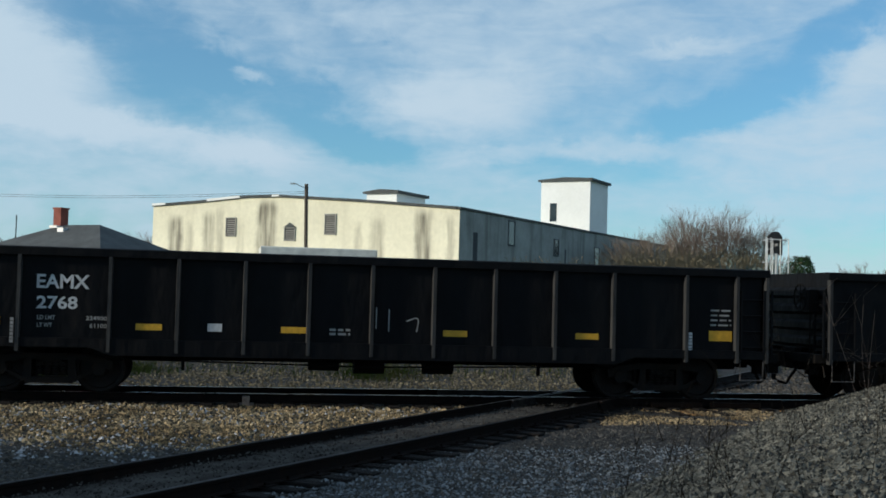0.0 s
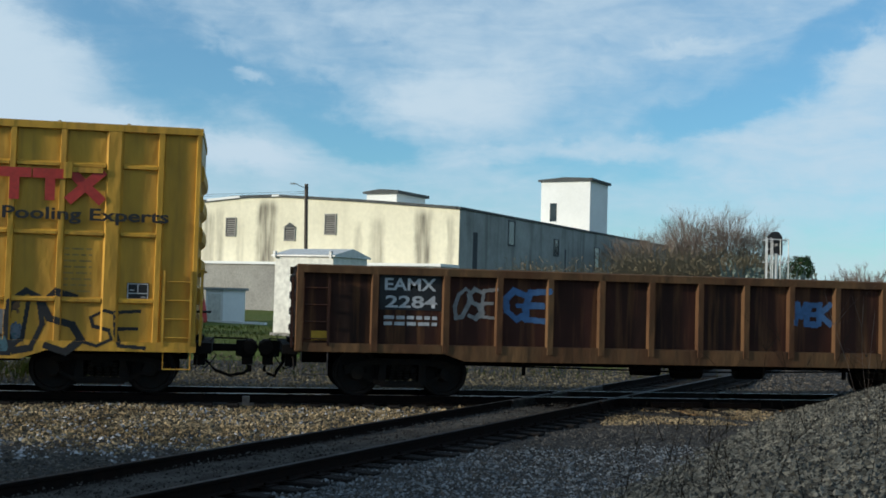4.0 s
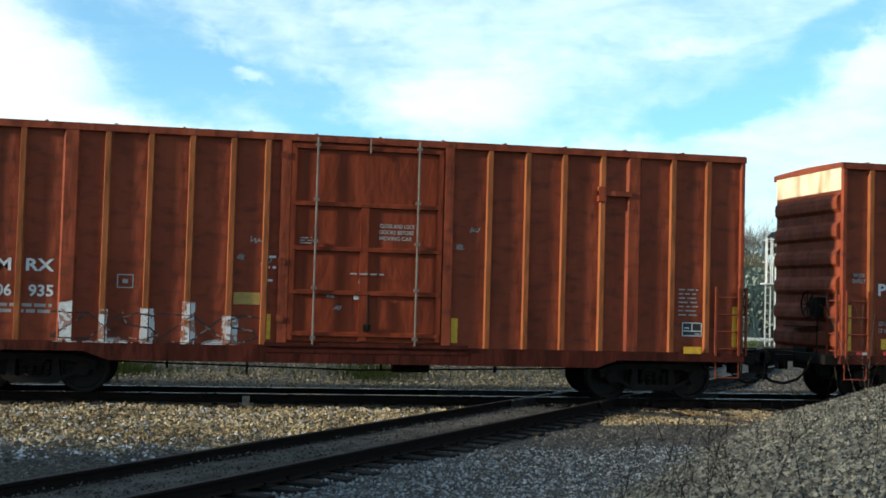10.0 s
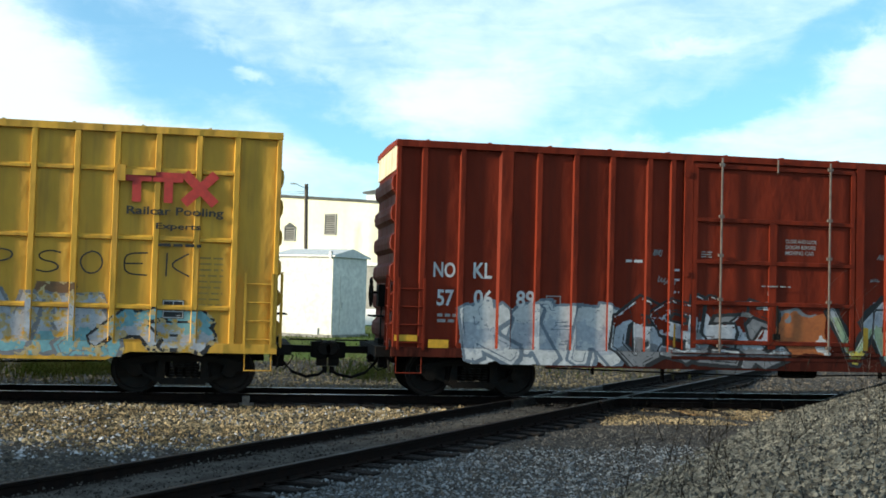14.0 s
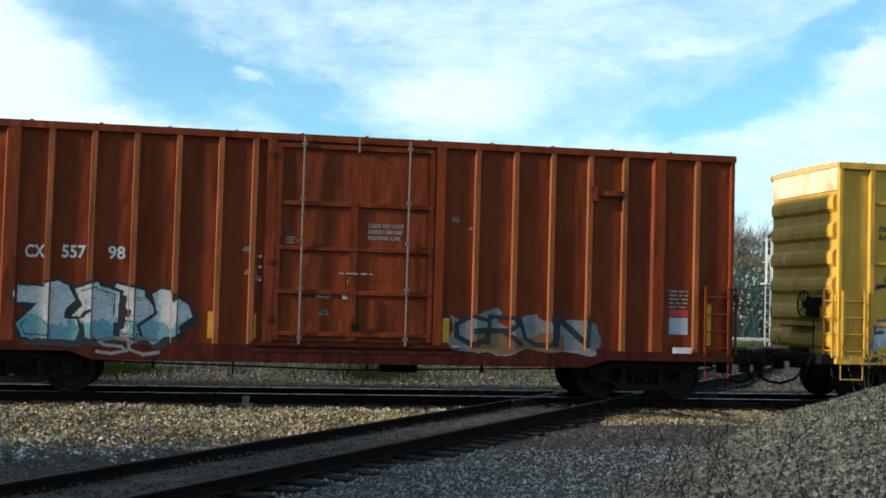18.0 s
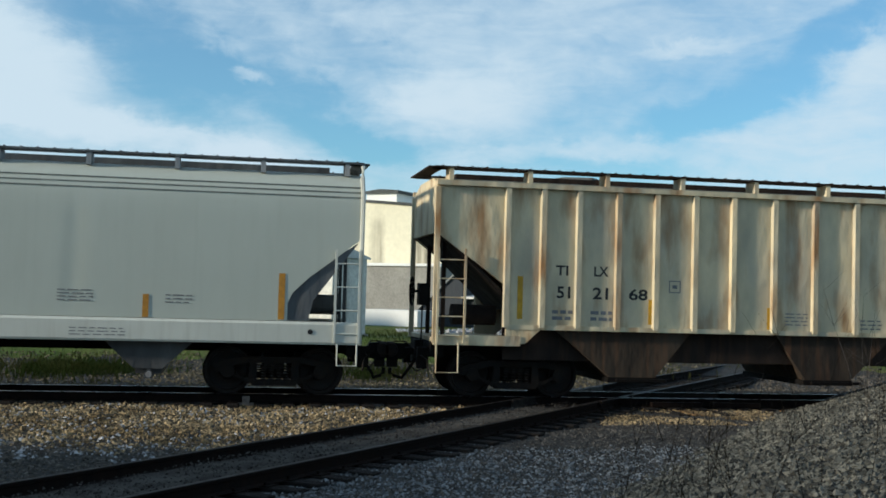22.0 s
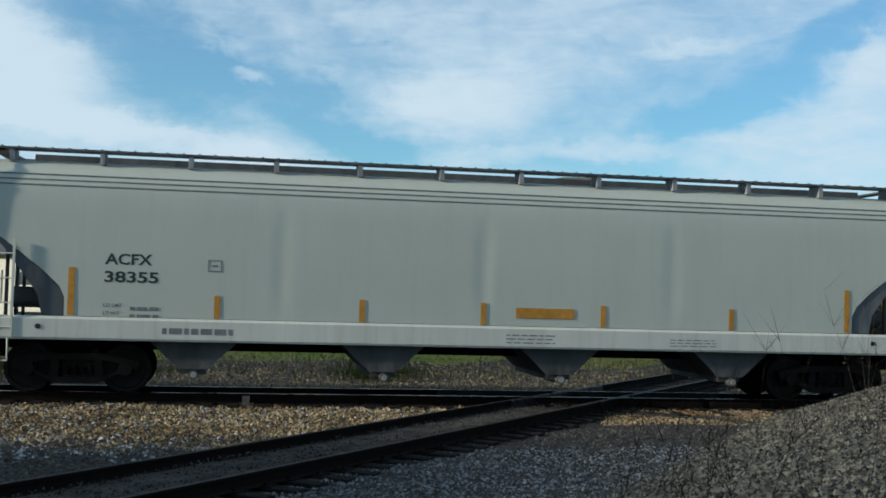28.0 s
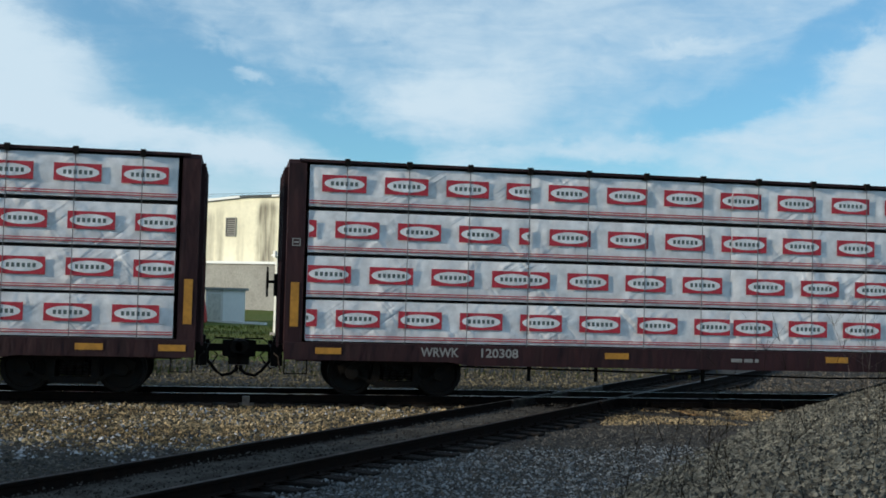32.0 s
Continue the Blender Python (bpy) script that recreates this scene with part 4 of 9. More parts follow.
def box_car(u0, L, paint, ribs, wide, door, door_paint, label, hz=(), roof=None, brake="L", door_style="plug", top=5.06, sill_mat=None, panel_hint=True, end_lit=None, hatch=()):
    e = new("box_car")
    tagged(e, label, "freight car", "freight cars of the passing train")
    roof = roof or paint
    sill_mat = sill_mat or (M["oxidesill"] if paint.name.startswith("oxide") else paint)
    bm = bmesh.new()
    box(bm, 0.05, L - 0.05, SIDE, -SIDE, 0.95, top - 0.09)
    part("body", bm, paint, e)
    bm = bmesh.new()
    prism_x(bm, [(-1.53, top - 0.10), (-1.53, top), (0, top + 0.035), (1.53, top), (1.53, top - 0.10)], 0.0, L)
    part("roof", bm, roof, e)
    bm = bmesh.new()
    k = 0.6
    while k < L - 0.3:
        prism_x(bm, [(-1.5, top - 0.0), (-1.5, top + 0.025), (0, top + 0.06), (1.5, top + 0.025), (1.5, top)], k, k + 0.05)
        k += 1.25
    part("roof_seams", bm, roof, e)
    for y in (-1, 1):
        bm = bmesh.new()
        prism(bm, [(0.0, top - 0.14), (0.0, top - 0.02), (L, top - 0.02), (L, top - 0.14)], y * 1.50, y * 1.572)
        part("top_chord", bm, paint, e)
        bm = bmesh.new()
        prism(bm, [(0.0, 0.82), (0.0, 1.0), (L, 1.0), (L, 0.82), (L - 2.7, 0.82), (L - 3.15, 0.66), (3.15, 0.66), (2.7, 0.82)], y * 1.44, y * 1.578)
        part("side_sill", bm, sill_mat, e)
    # ribs
    z0, z1 = 1.0, top - 0.14
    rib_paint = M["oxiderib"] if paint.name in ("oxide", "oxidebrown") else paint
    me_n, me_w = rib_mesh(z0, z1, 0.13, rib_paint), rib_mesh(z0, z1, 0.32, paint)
    me_c = rib_mesh(z0, z1, 0.10, paint)
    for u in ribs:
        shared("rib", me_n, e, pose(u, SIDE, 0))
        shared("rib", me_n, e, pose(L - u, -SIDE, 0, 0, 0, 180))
    for u in wide:
        shared("wide_post", me_w, e, pose(u, SIDE, 0))
    for u in (0.06, L - 0.06):
        shared("corner_post", me_c, e, pose(u, SIDE, 0))
    # horizontal stiffeners, cut at the ribs
    allr = sorted([(u, 0.065) for u in ribs] + [(u, 0.16) for u in wide] + [(door[0], 0.0), (door[1], 0.0)])
    spans = [(a[0] + a[1], b[0] - b[1]) for a, b in zip(allr, allr[1:]) if not (a[0] >= door[0] - 0.01 and b[0] <= door[1] + 0.01)]
    for z in hz:
        for a, b in spans:
            if b - a > 0.2:
                bm = bmesh.new()
                prism_x(bm, [(SIDE + 0.005, z - 0.055), (SIDE - 0.055, z - 0.035), (SIDE - 0.055, z + 0.015), (SIDE + 0.005, z + 0.055)], a, b)
                part("stiffener", bm, paint, e)
    # door: posts, panel, stiffeners, locking rods
    a, b = door
    for u in (a - 0.08, b + 0.10):
        bm = bmesh.new()
        prism(bm, [(u - 0.09, 0.98), (u - 0.09, top - 0.14), (u + 0.09, top - 0.14), (u + 0.09, 0.98)], SIDE, RIB - 0.012)
        part("door_post", bm, paint, e)
    bm = bmesh.new()
    box(bm, a + 0.02, b - 0.02, SIDE - 0.045, SIDE - 0.002, 1.08, top - 0.17)
    dr = part("door", bm, door_paint, e)
    hs = (1.22, 2.02, 2.86, 3.72, top - 0.24) if door_style == "plug" else (1.2, 2.2, 3.0, 3.75, top - 0.24)
    for z in hs:
        bm = bmesh.new()
        prism_x(bm, [(SIDE - 0.043, z - 0.05), (SIDE - 0.095, z - 0.035), (SIDE - 0.095, z + 0.035), (SIDE - 0.043, z + 0.05)], a + 0.06, b - 0.06)
        part("door_stiffener", bm, door_paint, dr)
    mid = (a + b) / 2
    for u, w in ((a + 0.07, 0.10), (b - 0.07, 0.10), (mid - 0.04, 0.16)):
        bm = bmesh.new()
        box(bm, u - w / 2, u + w / 2, SIDE - 0.088, SIDE - 0.043, 1.1, top - 0.2 if w < 0.12 else 3.75)
        part("door_stile", bm, door_paint, dr)
    rod_m = M["rodlit"]
    for f in (0.17, 0.83) if door_style == "plug" else (0.2, 0.8):
        u = a + (b - a) * f
        bm = bmesh.new()
        tube(bm, [(u, SIDE - 0.13, 1.02), (u, SIDE - 0.13, top - 0.06)], 0.022)
        for z in (1.15, 2.1, 3.0, 3.8, top - 0.2):
            box(bm, u - 0.05, u + 0.05, SIDE - 0.15, SIDE - 0.08, z - 0.03, z + 0.03)
        part("locking_rod", bm, rod_m, dr)
    bm = bmesh.new()
    tube(bm, [(mid + 0.03, SIDE - 0.12, top - 0.32), (mid + 0.03, SIDE - 0.12, top - 0.04)], 0.018)
    part("door_hanger", bm, rod_m, dr)
    bm = bmesh.new()
    tube(bm, [(mid + 0.05, SIDE - 0.13, 1.35), (mid + 0.07, SIDE - 0.13, 1.55), (mid + 0.05, SIDE - 0.13, 2.0)], 0.02)
    box(bm, mid - 0.03, mid + 0.12, SIDE - 0.14, SIDE - 0.09, 1.3, 1.42)
    part("door_lever", bm, M["iron"], dr)
    bm = bmesh.new()
    box(bm, a - 0.4, b + 0.55, SIDE - 0.13, SIDE + 0.02, 0.98, 1.05)
    box(bm, a - 0.4, b + 0.55, SIDE - 0.10, SIDE + 0.02, 0.86, 0.93)
    part("door_track", bm, sill_mat, e)
    for z, f in ((top - 0.42, 0.0), (1.5, 0.0), (2.6, 0.0)):
        plate(e, a - 0.19, a - 0.06, z - 0.06, z + 0.06, paint, RIB - 0.03, "hinge")
    # corrugated ends
    for x, s in ((0.05, -1), (L - 0.05, 1)):
        n = 6
        for k in range(n):
            z = 1.30 + k * (top - 2.15) / (n - 1)
            bm = bmesh.new()
            prism(bm, [(x, z - 0.20), (x + s * 0.085, z - 0.12), (x + s * 0.10, z), (x + s * 0.085, z + 0.12), (x, z + 0.20)], -1.40, 1.40)
            part("end_corrugation", bm, paint, e)
        # pale sheet paints the sunlit strip at the top of the end
        bm = bmesh.new()
        box(bm, min(x, x + s * 0.03), max(x, x + s * 0.03), -1.46, 1.46, top - 0.58, top - 0.1)
        part("sunlit_end_top", bm, M["cream"] if paint.name != "navy" else M["bungalow"], e, "upper end panel painted pale as sunlit")
        bm = bmesh.new()
        box(bm, min(x, x + s * 0.34), max(x, x + s * 0.34), -1.45, 1.45, 0.80, 1.0)
        part("end_sill", bm, M["iron"], e)
        bm = bmesh.new()
        box(bm, min(x, x + s * 0.28), max(x, x + s * 0.28), -0.55, 0.55, 1.55, 1.58)
        part("crossover_step", bm, M["iron"], e)
        bm = bmesh.new()
        tube(bm, [(x + s * 0.02, -1.3, 2.35), (x + s * 0.14, -1.3, 2.38), (x + s * 0.14, 1.3, 2.38), (x + s * 0.02, 1.3, 2.35)], 0.015, 5)
        part("end_rail", bm, paint, e)
        ladder_end(e, x + s * 0.12, -1.50, -1.12, 0.95, 2.35, 4, paint)
    ladder(e, 0.12, 0.62, SIDE - 0.085, 0.95, 2.35, 4, paint)
    ladder(e, L - 0.62, L - 0.12, SIDE - 0.085, 0.95, 2.35, 4, paint)
    stirrup(e, 0.10, 0.60, -1.53, 0.50, 0.83, paint)
    stirrup(e, L - 0.60, L - 0.10, -1.53, 0.50, 0.83, paint)
    for u in hatch:
        bm = bmesh.new()
        box(bm, u - 0.35, u + 0.35, SIDE - 0.11, SIDE - 0.01, 4.12, 4.22)
        box(bm, u - 0.35, u - 0.2, SIDE - 0.13, SIDE - 0.01, 4.0, 4.3)
        part("side_bracket", bm, paint, e)
    # underframe
    bm = bmesh.new()
    box(bm, 0.2, L - 0.2, -0.32, 0.32, 0.62, 0.98)
    for u in np.arange(3.4, L - 3.2, 1.5):
        box(bm, u, u + 0.12, -1.4, 1.4, 0.78, 0.98)
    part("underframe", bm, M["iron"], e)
    bm = bmesh.new()
    tube(bm, [(3.2, -1.15, 0.62), (L / 2, -1.2, 0.52), (L - 3.2, -1.15, 0.62)], 0.017, 5)
    for u in (4.2, 5.7, 8.3, 10.6):
        box(bm, u - 0.02, u + 0.02, -1.2, -1.1, 0.40 if u in (5.7,) else 0.5, 0.8)
    part("brake_rigging", bm, M["iron"], e)
    bm = bmesh.new()
    disc = Matrix.Translation((L / 2 + 1.1, -0.6, 0.62)) @ Matrix.Rotation(radians(90), 4, "Y")
    bmesh.ops.create_cone(bm, cap_ends=True, segments=16, radius1=0.17, radius2=0.17, depth=0.75, matrix=disc)
    part("air_reservoir", bm, M["iron"], e)
    truck(e, 1.75), truck(e, L - 1.75)
    coupler(e, 0.05, -1, 1.12), coupler(e, L - 0.05, 1, 1.12)
    brake_wheel(e, 0.0 if brake == "L" else L, -1 if brake == "L" else 1, -0.75, 2.05)
    CARS.append((e, u0))
    edges = [(u, 0.065) for u in ribs] + [(u, 0.16) for u in wide] + [(0.06, 0.05), (L - 0.06, 0.05)]

    def depth(x, z):
        if z < 1.0:
            return -1.579
        if z < 1.06 and a - 0.4 < x < b + 0.55:
            return SIDE - 0.131
        if a - 0.17 < x < a or b < x < b + 0.19:
            return RIB - 0.014
        if a <= x <= b:
            return SIDE - 0.05
        for u, h in edges:
            if abs(x - u) < h * 0.74:
                return RIB - 0.002
        return SIDE - 0.002
    return e, depth
# ============ gondolas ============
def gondola(u0, L, paint, posts, label, top=2.73, rusty=False, brake="L", post_paint=None, load=None, inset=0.62):
    e = new("gondola_car")
    tagged(e, label, "freight car", "freight cars of the passing train")
    Y = 1.45
    for y in (-1, 1):
        bm = bmesh.new()
        box(bm, 0.06, L - 0.06, min(y * Y, y * (Y - 0.06)), max(y * Y, y * (Y - 0.06)), 1.0, top - 0.1)
        part("side_panel", bm, paint, e)
        bm = bmesh.new()
        prism_x(bm, [(y * (Y - 0.10), top - 0.16), (y * (Y + 0.10), top - 0.16), (y * (Y + 0.10), top - 0.02), (y * (Y + 0.05), top), (y * (Y - 0.10), top)], 0, L)
        part("top_chord", bm, post_paint if rusty else paint, e)
        bm = bmesh.new()
        prism(bm, [(0, 1.05), (0, 0.88), (2.9, 0.88), (3.3, 0.74), (L - 3.3, 0.74), (L - 2.9, 0.88), (L, 0.88), (L, 1.05)], y * (Y - 0.05), y * (Y + 0.09))
        part("side_sill", bm, post_paint if rusty else paint, e)
    bm = bmesh.new()
    box(bm, 0.06, L - 0.06, -Y + 0.06, Y - 0.06, 1.02, 1.10)
    part("floor", bm, M["rust"], e)
    for x, s in ((0.06, -1), (L - 0.06, 1)):
        bm = bmesh.new()
        box(bm, min(x, x - s * 0.08), max(x, x - s * 0.08), -Y, Y, 1.0, top)
        part("end_wall", bm, paint, e)
        for z in (1.25, 1.6, 1.95, 2.3):
            bm = bmesh.new()
            prism(bm, [(x, z - 0.12), (x + s * 0.07, z - 0.06), (x + s * 0.07, z + 0.06), (x, z + 0.12)], -1.38, 1.38)
            part("end_corrugation", bm, paint, e)
        bm = bmesh.new()
        box(bm, min(x, x + s * 0.30), max(x, x + s * 0.30), -1.45, 1.45, 0.82, 1.0)
        part("end_sill", bm, M["iron"], e)
        ladder_end(e, x + s * 0.13, -1.48, -1.10, 0.95, 2.3, 4, paint)
        coupler(e, x, s, inset)
    w = 0.16 if rusty else 0.085
    me = rib_mesh(0.80 if not rusty else 0.9, top - 0.16, w, post_paint or paint, 0.11)
    for u in posts:
        shared("side_post", me, e, pose(u, -Y, 0))
        shared("side_post", me, e, pose(L - u, Y, 0, 0, 0, 180))
    for u in (0.06, L - 0.06):
        shared("corner_post", me, e, pose(u, -Y, 0))
    for x0 in (0.12, L - 0.62):
        ladder(e, x0, x0 + 0.5, -Y - 0.09, 1.0, 2.3, 4, paint)
        stirrup(e, x0, x0 + 0.5, -Y - 0.05, 0.45, 0.9, M["steprail"])
    bm = bmesh.new()
    box(bm, 0.2, L - 0.2, -0.32, 0.32, 0.60, 1.0)
    for u in np.arange(3.4, L - 3.2, 1.6):
        box(bm, u, u + 0.12, -1.4, 1.4, 0.80, 1.0)
    part("underframe", bm, M["iron"], e)
    bm = bmesh.new()
    tube(bm, [(3.2, -1.15, 0.66), (L / 2, -1.2, 0.58), (L - 3.2, -1.15, 0.66)], 0.017, 5)
    for u in (4.6, 11.6):
        box(bm, u - 0.03, u + 0.03, -1.2, -1.12, 0.46, 0.85)
    part("brake_rigging", bm, M["iron"], e)
    for u, rr in ((8.2, 0.2), (9.6, 0.19), (7.3, 0.15)):
        bm = bmesh.new()
        bmesh.ops.create_cone(bm, cap_ends=True, segments=14, radius1=rr, radius2=rr, depth=0.6, matrix=Matrix.Translation((u, -0.8, 0.62)) @ Matrix.Rotation(radians(90), 4, "Y"))
        part("air_reservoir", bm, M["iron"], e)
    truck(e, 2.15), truck(e, L - 2.15)
    brake_wheel(e, 0.0 if brake == "L" else L, -1 if brake == "L" else 1, -0.95, 2.2)
    if load:
        a, b, z = load
        bm = bmesh.new()
        box(bm, a, b, -0.1, 1.2, 1.1, z)
        bmesh.ops.bevel(bm, geom=bm.edges, offset=0.02, segments=1, affect="EDGES")
        part("slab_load", bm, M["bungalow"], e, "pale slab")
    CARS.append((e, u0))

    def depth(x, z):
        for u in posts:
            if abs(x - u) < w * 0.36:
                return -Y - 0.112
        return -Y - 0.002
    return e, depth


POSTS = (1.62, 3.24, 4.48, 5.72, 6.94, 8.16, 9.38, 10.60, 11.83, 13.05, 14.60, 15.70)


def black_marks(e, num):
    y = -1.452
    if num:
        words(e, "EAMX", 1.92, 2.86, 1.96, 2.22, M["white"], y)
        words(e, num, 1.93, 2.66, 1.58, 1.82, M["white"], y)
        words(e, "LD LMT", 1.95, 2.27, 1.38, 1.46, M["faded"], y), words(e, "224900", 2.82, 3.20, 1.38, 1.46, M["faded"], y)
        words(e, "LT WT", 1.95, 2.22, 1.24, 1.32, M["faded"], y), words(e, "61100", 2.89, 3.20, 1.24, 1.32, M["faded"], y)
        plate(e, 0.85, 1.30, 1.22, 1.42, M["markyellow"], y)
    for u in (3.72, 6.42, 9.58, 12.28):
        plate(e, u, u + 0.48, 1.22, 1.34, M["markyellow"], y)
    plate(e, 15.12, 15.62, 1.24, 1.45, M["markyellow"], y)
    plate(e, 5.04, 5.31, 1.22, 1.37, M["white"], y, "stencil_patch")
    bars(e, 7.35, 7.75, 1.20, 1.36, 2, M["faded"], y, 5)
    bars(e, 15.15, 15.6, 1.55, 1.95, 4, M["faded"], y, 8, 0.35)
    bars(e, 1.50, 1.56, 0.95, 1.42, 7, M["faded"], -1.57, 9, 0.8)
    bars(e, 14.68, 14.76, 0.95, 1.42, 7, M["white"], y, 9, 0.8)
    scrawl(e, [[(8.25, 1.35), (8.25, 1.75)], [(8.5, 1.3), (8.5, 1.72)], [(8.85, 1.5), (9.1, 1.6), (9.05, 1.3)]], M["faded"], -1.454, 0.012)


e, _ = gondola(12.19, 16.45, M["black"], POSTS, "black steel gondola car with yellow reflectors", post_paint=M["dustyblack"])
black_marks(e, "")
e, _ = gondola(-5.53, 16.41, M["black"], POSTS, "black steel gondola car with white lettering and concrete slab", load=(6.0, 8.4, 2.93), post_paint=M["dustyblack"])
black_marks(e, "2768")
e, _ = gondola(-23.28, 16.45, M["black"], POSTS, "black steel gondola car, white lettering, pale slab load", load=(8.72, 11.12, 2.98), post_paint=M["dustyblack"])
black_marks(e, "2784")
e, dg = gondola(-40.84, 16.3, M["rustpanel"], (1.51, 2.92, 3.99, 5.03, 6.1, 7.15, 8.2, 9.2, 10.2, 11.23, 12.3, 13.35, 14.78), "rusty brown gondola car with tan posts and graffiti",
                top=2.56, rusty=True, brake="R", post_paint=M["tanrust"])
plate(e, 1.6, 2.83, 1.72, 2.40, M["ink"], -1.452, "painted_patch")
words(e, "EAMX", 1.70, 2.72, 2.10, 2.34, M["white"], -1.46)
words(e, "2284", 1.72, 2.74, 1.76, 2.00, M["white"], -1.46)
bars(e, 1.7, 2.75, 1.42, 1.66, 2, M["white"], -1.454, 4)
plate(e, 13.95, 14.42, 1.42, 1.76, M["ink"], -1.452, "data_panel")
framed_box(e, 13.95, 14.42, 1.42, 1.76, M["white"], -1.46)
plate(e, 12.75, 13.0, 1.9, 2.35, M["teal"], -1.452, "painted_patch")
graffiti(e, dg, [("OSE", 3.1, 3.9, 1.5, 2.2, 0.04, [3], 0, 0), ("GE", 4.1, 4.95, 1.5, 2.2, 0.05, [2], 0, 0), ("MEK", 10.3, 11.1, 1.55, 2.1, 0.06, [2], 0, 0)],
         [M["white"], M["sprayblue"], M["faded"]], label="faded white and blue tags")
plate(e, 0.3, 0.6, 1.1, 1.28, M["markyellow"], -1.452)
plate(e, 15.0, 15.45, 1.22, 1.4, M["markyellow"], -1.452)

# ============ box cars, one by one ============
YEL = dict(paint=M["yellow"], door_paint=M["blackdoor"], sill_mat=M["yellow"], roof=M["yellowroof"])


def cross_logo(e, x0, x1, z0, z1, y):
    """The crossed red and blue arrows on the yellow cars, as plain shapes."""
    cx, cz = (x0 + x1) / 2, (z0 + z1) / 2
    w = (x1 - x0) / 2
    h = (z1 - z0) / 2
    t = 0.058

    def strip(pts, m, yy):
        bm = bmesh.new()
        for (xa, za), (xb, zb) in zip(pts, pts[1:]):
            d = Vector((xb - xa, 0, zb - za)).normalized()
            n = Vector((-d.z, 0, d.x)) * t
            yy -= 0.0006
            a, b = Vector((xa, yy, za)) - d * t * 0.4, Vector((xb, yy, zb)) + d * t * 0.4
            bm.faces.new([bm.verts.new(p) for p in (a - n, b - n, b + n, a + n)])
            for end, tip, way in ((a, (xa, za) == pts[0], -d), (b, (xb, zb) == pts[-1] and len(pts) > 2, d)):
                if tip:
                    yv = Vector((0, -0.0003, 0))
                    bm.faces.new([bm.verts.new(p + yv) for p in (end - n * 1.9, end + way * t * 1.9, end + n * 1.9)])
        part("emblem", bm, m, e)
    strip([(cx - w + 0.1, cz + h * 0.55), (cx - w * 0.12, cz), (cx - w + 0.1, cz - h * 0.55)], M["red"], y - 0.004)
    strip([(cx + w - 0.1, cz + h * 0.55), (cx + w * 0.2, cz), (cx + w - 0.1, cz - h * 0.55)], M["red"], y - 0.006)
    strip([(cx - w * 0.72, cz + h * 0.85), (cx + w * 0.02, cz + 0.16), (cx + w * 0.1, cz), (cx + w * 0.02, cz - 0.16), (cx - w * 0.72, cz - h * 0.85)], M["blue"], y - 0.008)
    strip([(cx + w * 0.72, cz + h * 0.85), (cx + w * 0.28, cz + h * 0.42)], M["blue"], y - 0.010)
    strip([(cx + w * 0.72, cz - h * 0.85), (cx + w * 0.28, cz - h * 0.42)], M["blue"], y - 0.012)


def block_mark(e, x0, x1, z0, z1, m, back=None):
    """Three heavy block shapes of a company mark."""
    w = (x1 - x0) / 3
    if back:
        plate(e, x0 - 0.1, x1 + 0.1, z0 - 0.06, z1 + 0.06, back, RIB - 0.004, "painted_panel")
    bm = bmesh.new()
    y = RIB - 0.012
    for i in range(2):
        a = x0 + i * w
        box(bm, a, a + w * 0.96, y - 0.003, y, z1 - 0.18, z1)
        box(bm, a + w * 0.36, a + w * 0.64, y - 0.003, y, z0, z1 - 0.18)
    a, b = x0 + 2 * w, x1
    for p, q in (((a, z0), (b, z1)), ((a, z1), (b, z0))):
        d = Vector((q[0] - p[0], 0, q[1] - p[1])).normalized()
        n = Vector((-d.z, 0, d.x)) * 0.09
        yy = y - (0.003 if p[1] == z0 else 0.006)
        bm.faces.new([bm.verts.new(v) for v in (Vector((p[0], yy, p[1])) - n, Vector((q[0], yy, q[1])) - n, Vector((q[0], yy, q[1])) + n, Vector((p[0], yy, p[1])) + n)])
    part("company_mark", bm, m, e)


def yellow_old(u0, L, label):
    ribs = (0.69, 2.49, 3.37, 4.27, 5.19, 10.56, 11.45, 12.34, 13.23, 15.0)
    e, d = box_car(u0, L, ribs=ribs, wide=(1.62, 14.15), door=(6.03, 9.82), label=label, hz=(1.76, 3.0, 4.27), hatch=(13.6,), **YEL)
    return e, d


def yellow_new(u0, L, label):
    ribs = (0.78, 1.52, 2.26, 2.99, 3.74, 4.47, 5.23, 10.46, 11.2, 11.97, 12.69, 13.44, 14.19, 14.9)
    return box_car(u0, L, ribs=ribs, wide=(), door=(6.33, 9.50), label=label, hz=(1.66, 2.95, 4.23), hatch=(13.05,), **YEL)


def door_marks(e, a, b, y=-1.545):
    m = (a + b) / 2
    bars(e, a + 0.25, a + 0.55, 2.85, 3.1, 3, M["faded"], y, 2, 0.4)
    bars(e, m + 0.1, m + 0.9, 1.4, 1.6, 2, M["white"], y, 3)
    plate(e, m - 0.18, m + 0.02, 1.52, 1.72, M["white"], y, "placard")
    bars(e, m - 0.35, m + 0.35, 2.28, 2.34, 1, M["white"], y - 0.05, 7)
    bm = bmesh.new()
    disc_y(bm, m - 0.36, 2.05, [(y - 0.004, 0.085), (y, 0.085)], 16)
    part("placard", bm, M["faded"], e)


K, INK = M["white"], M["ink"]
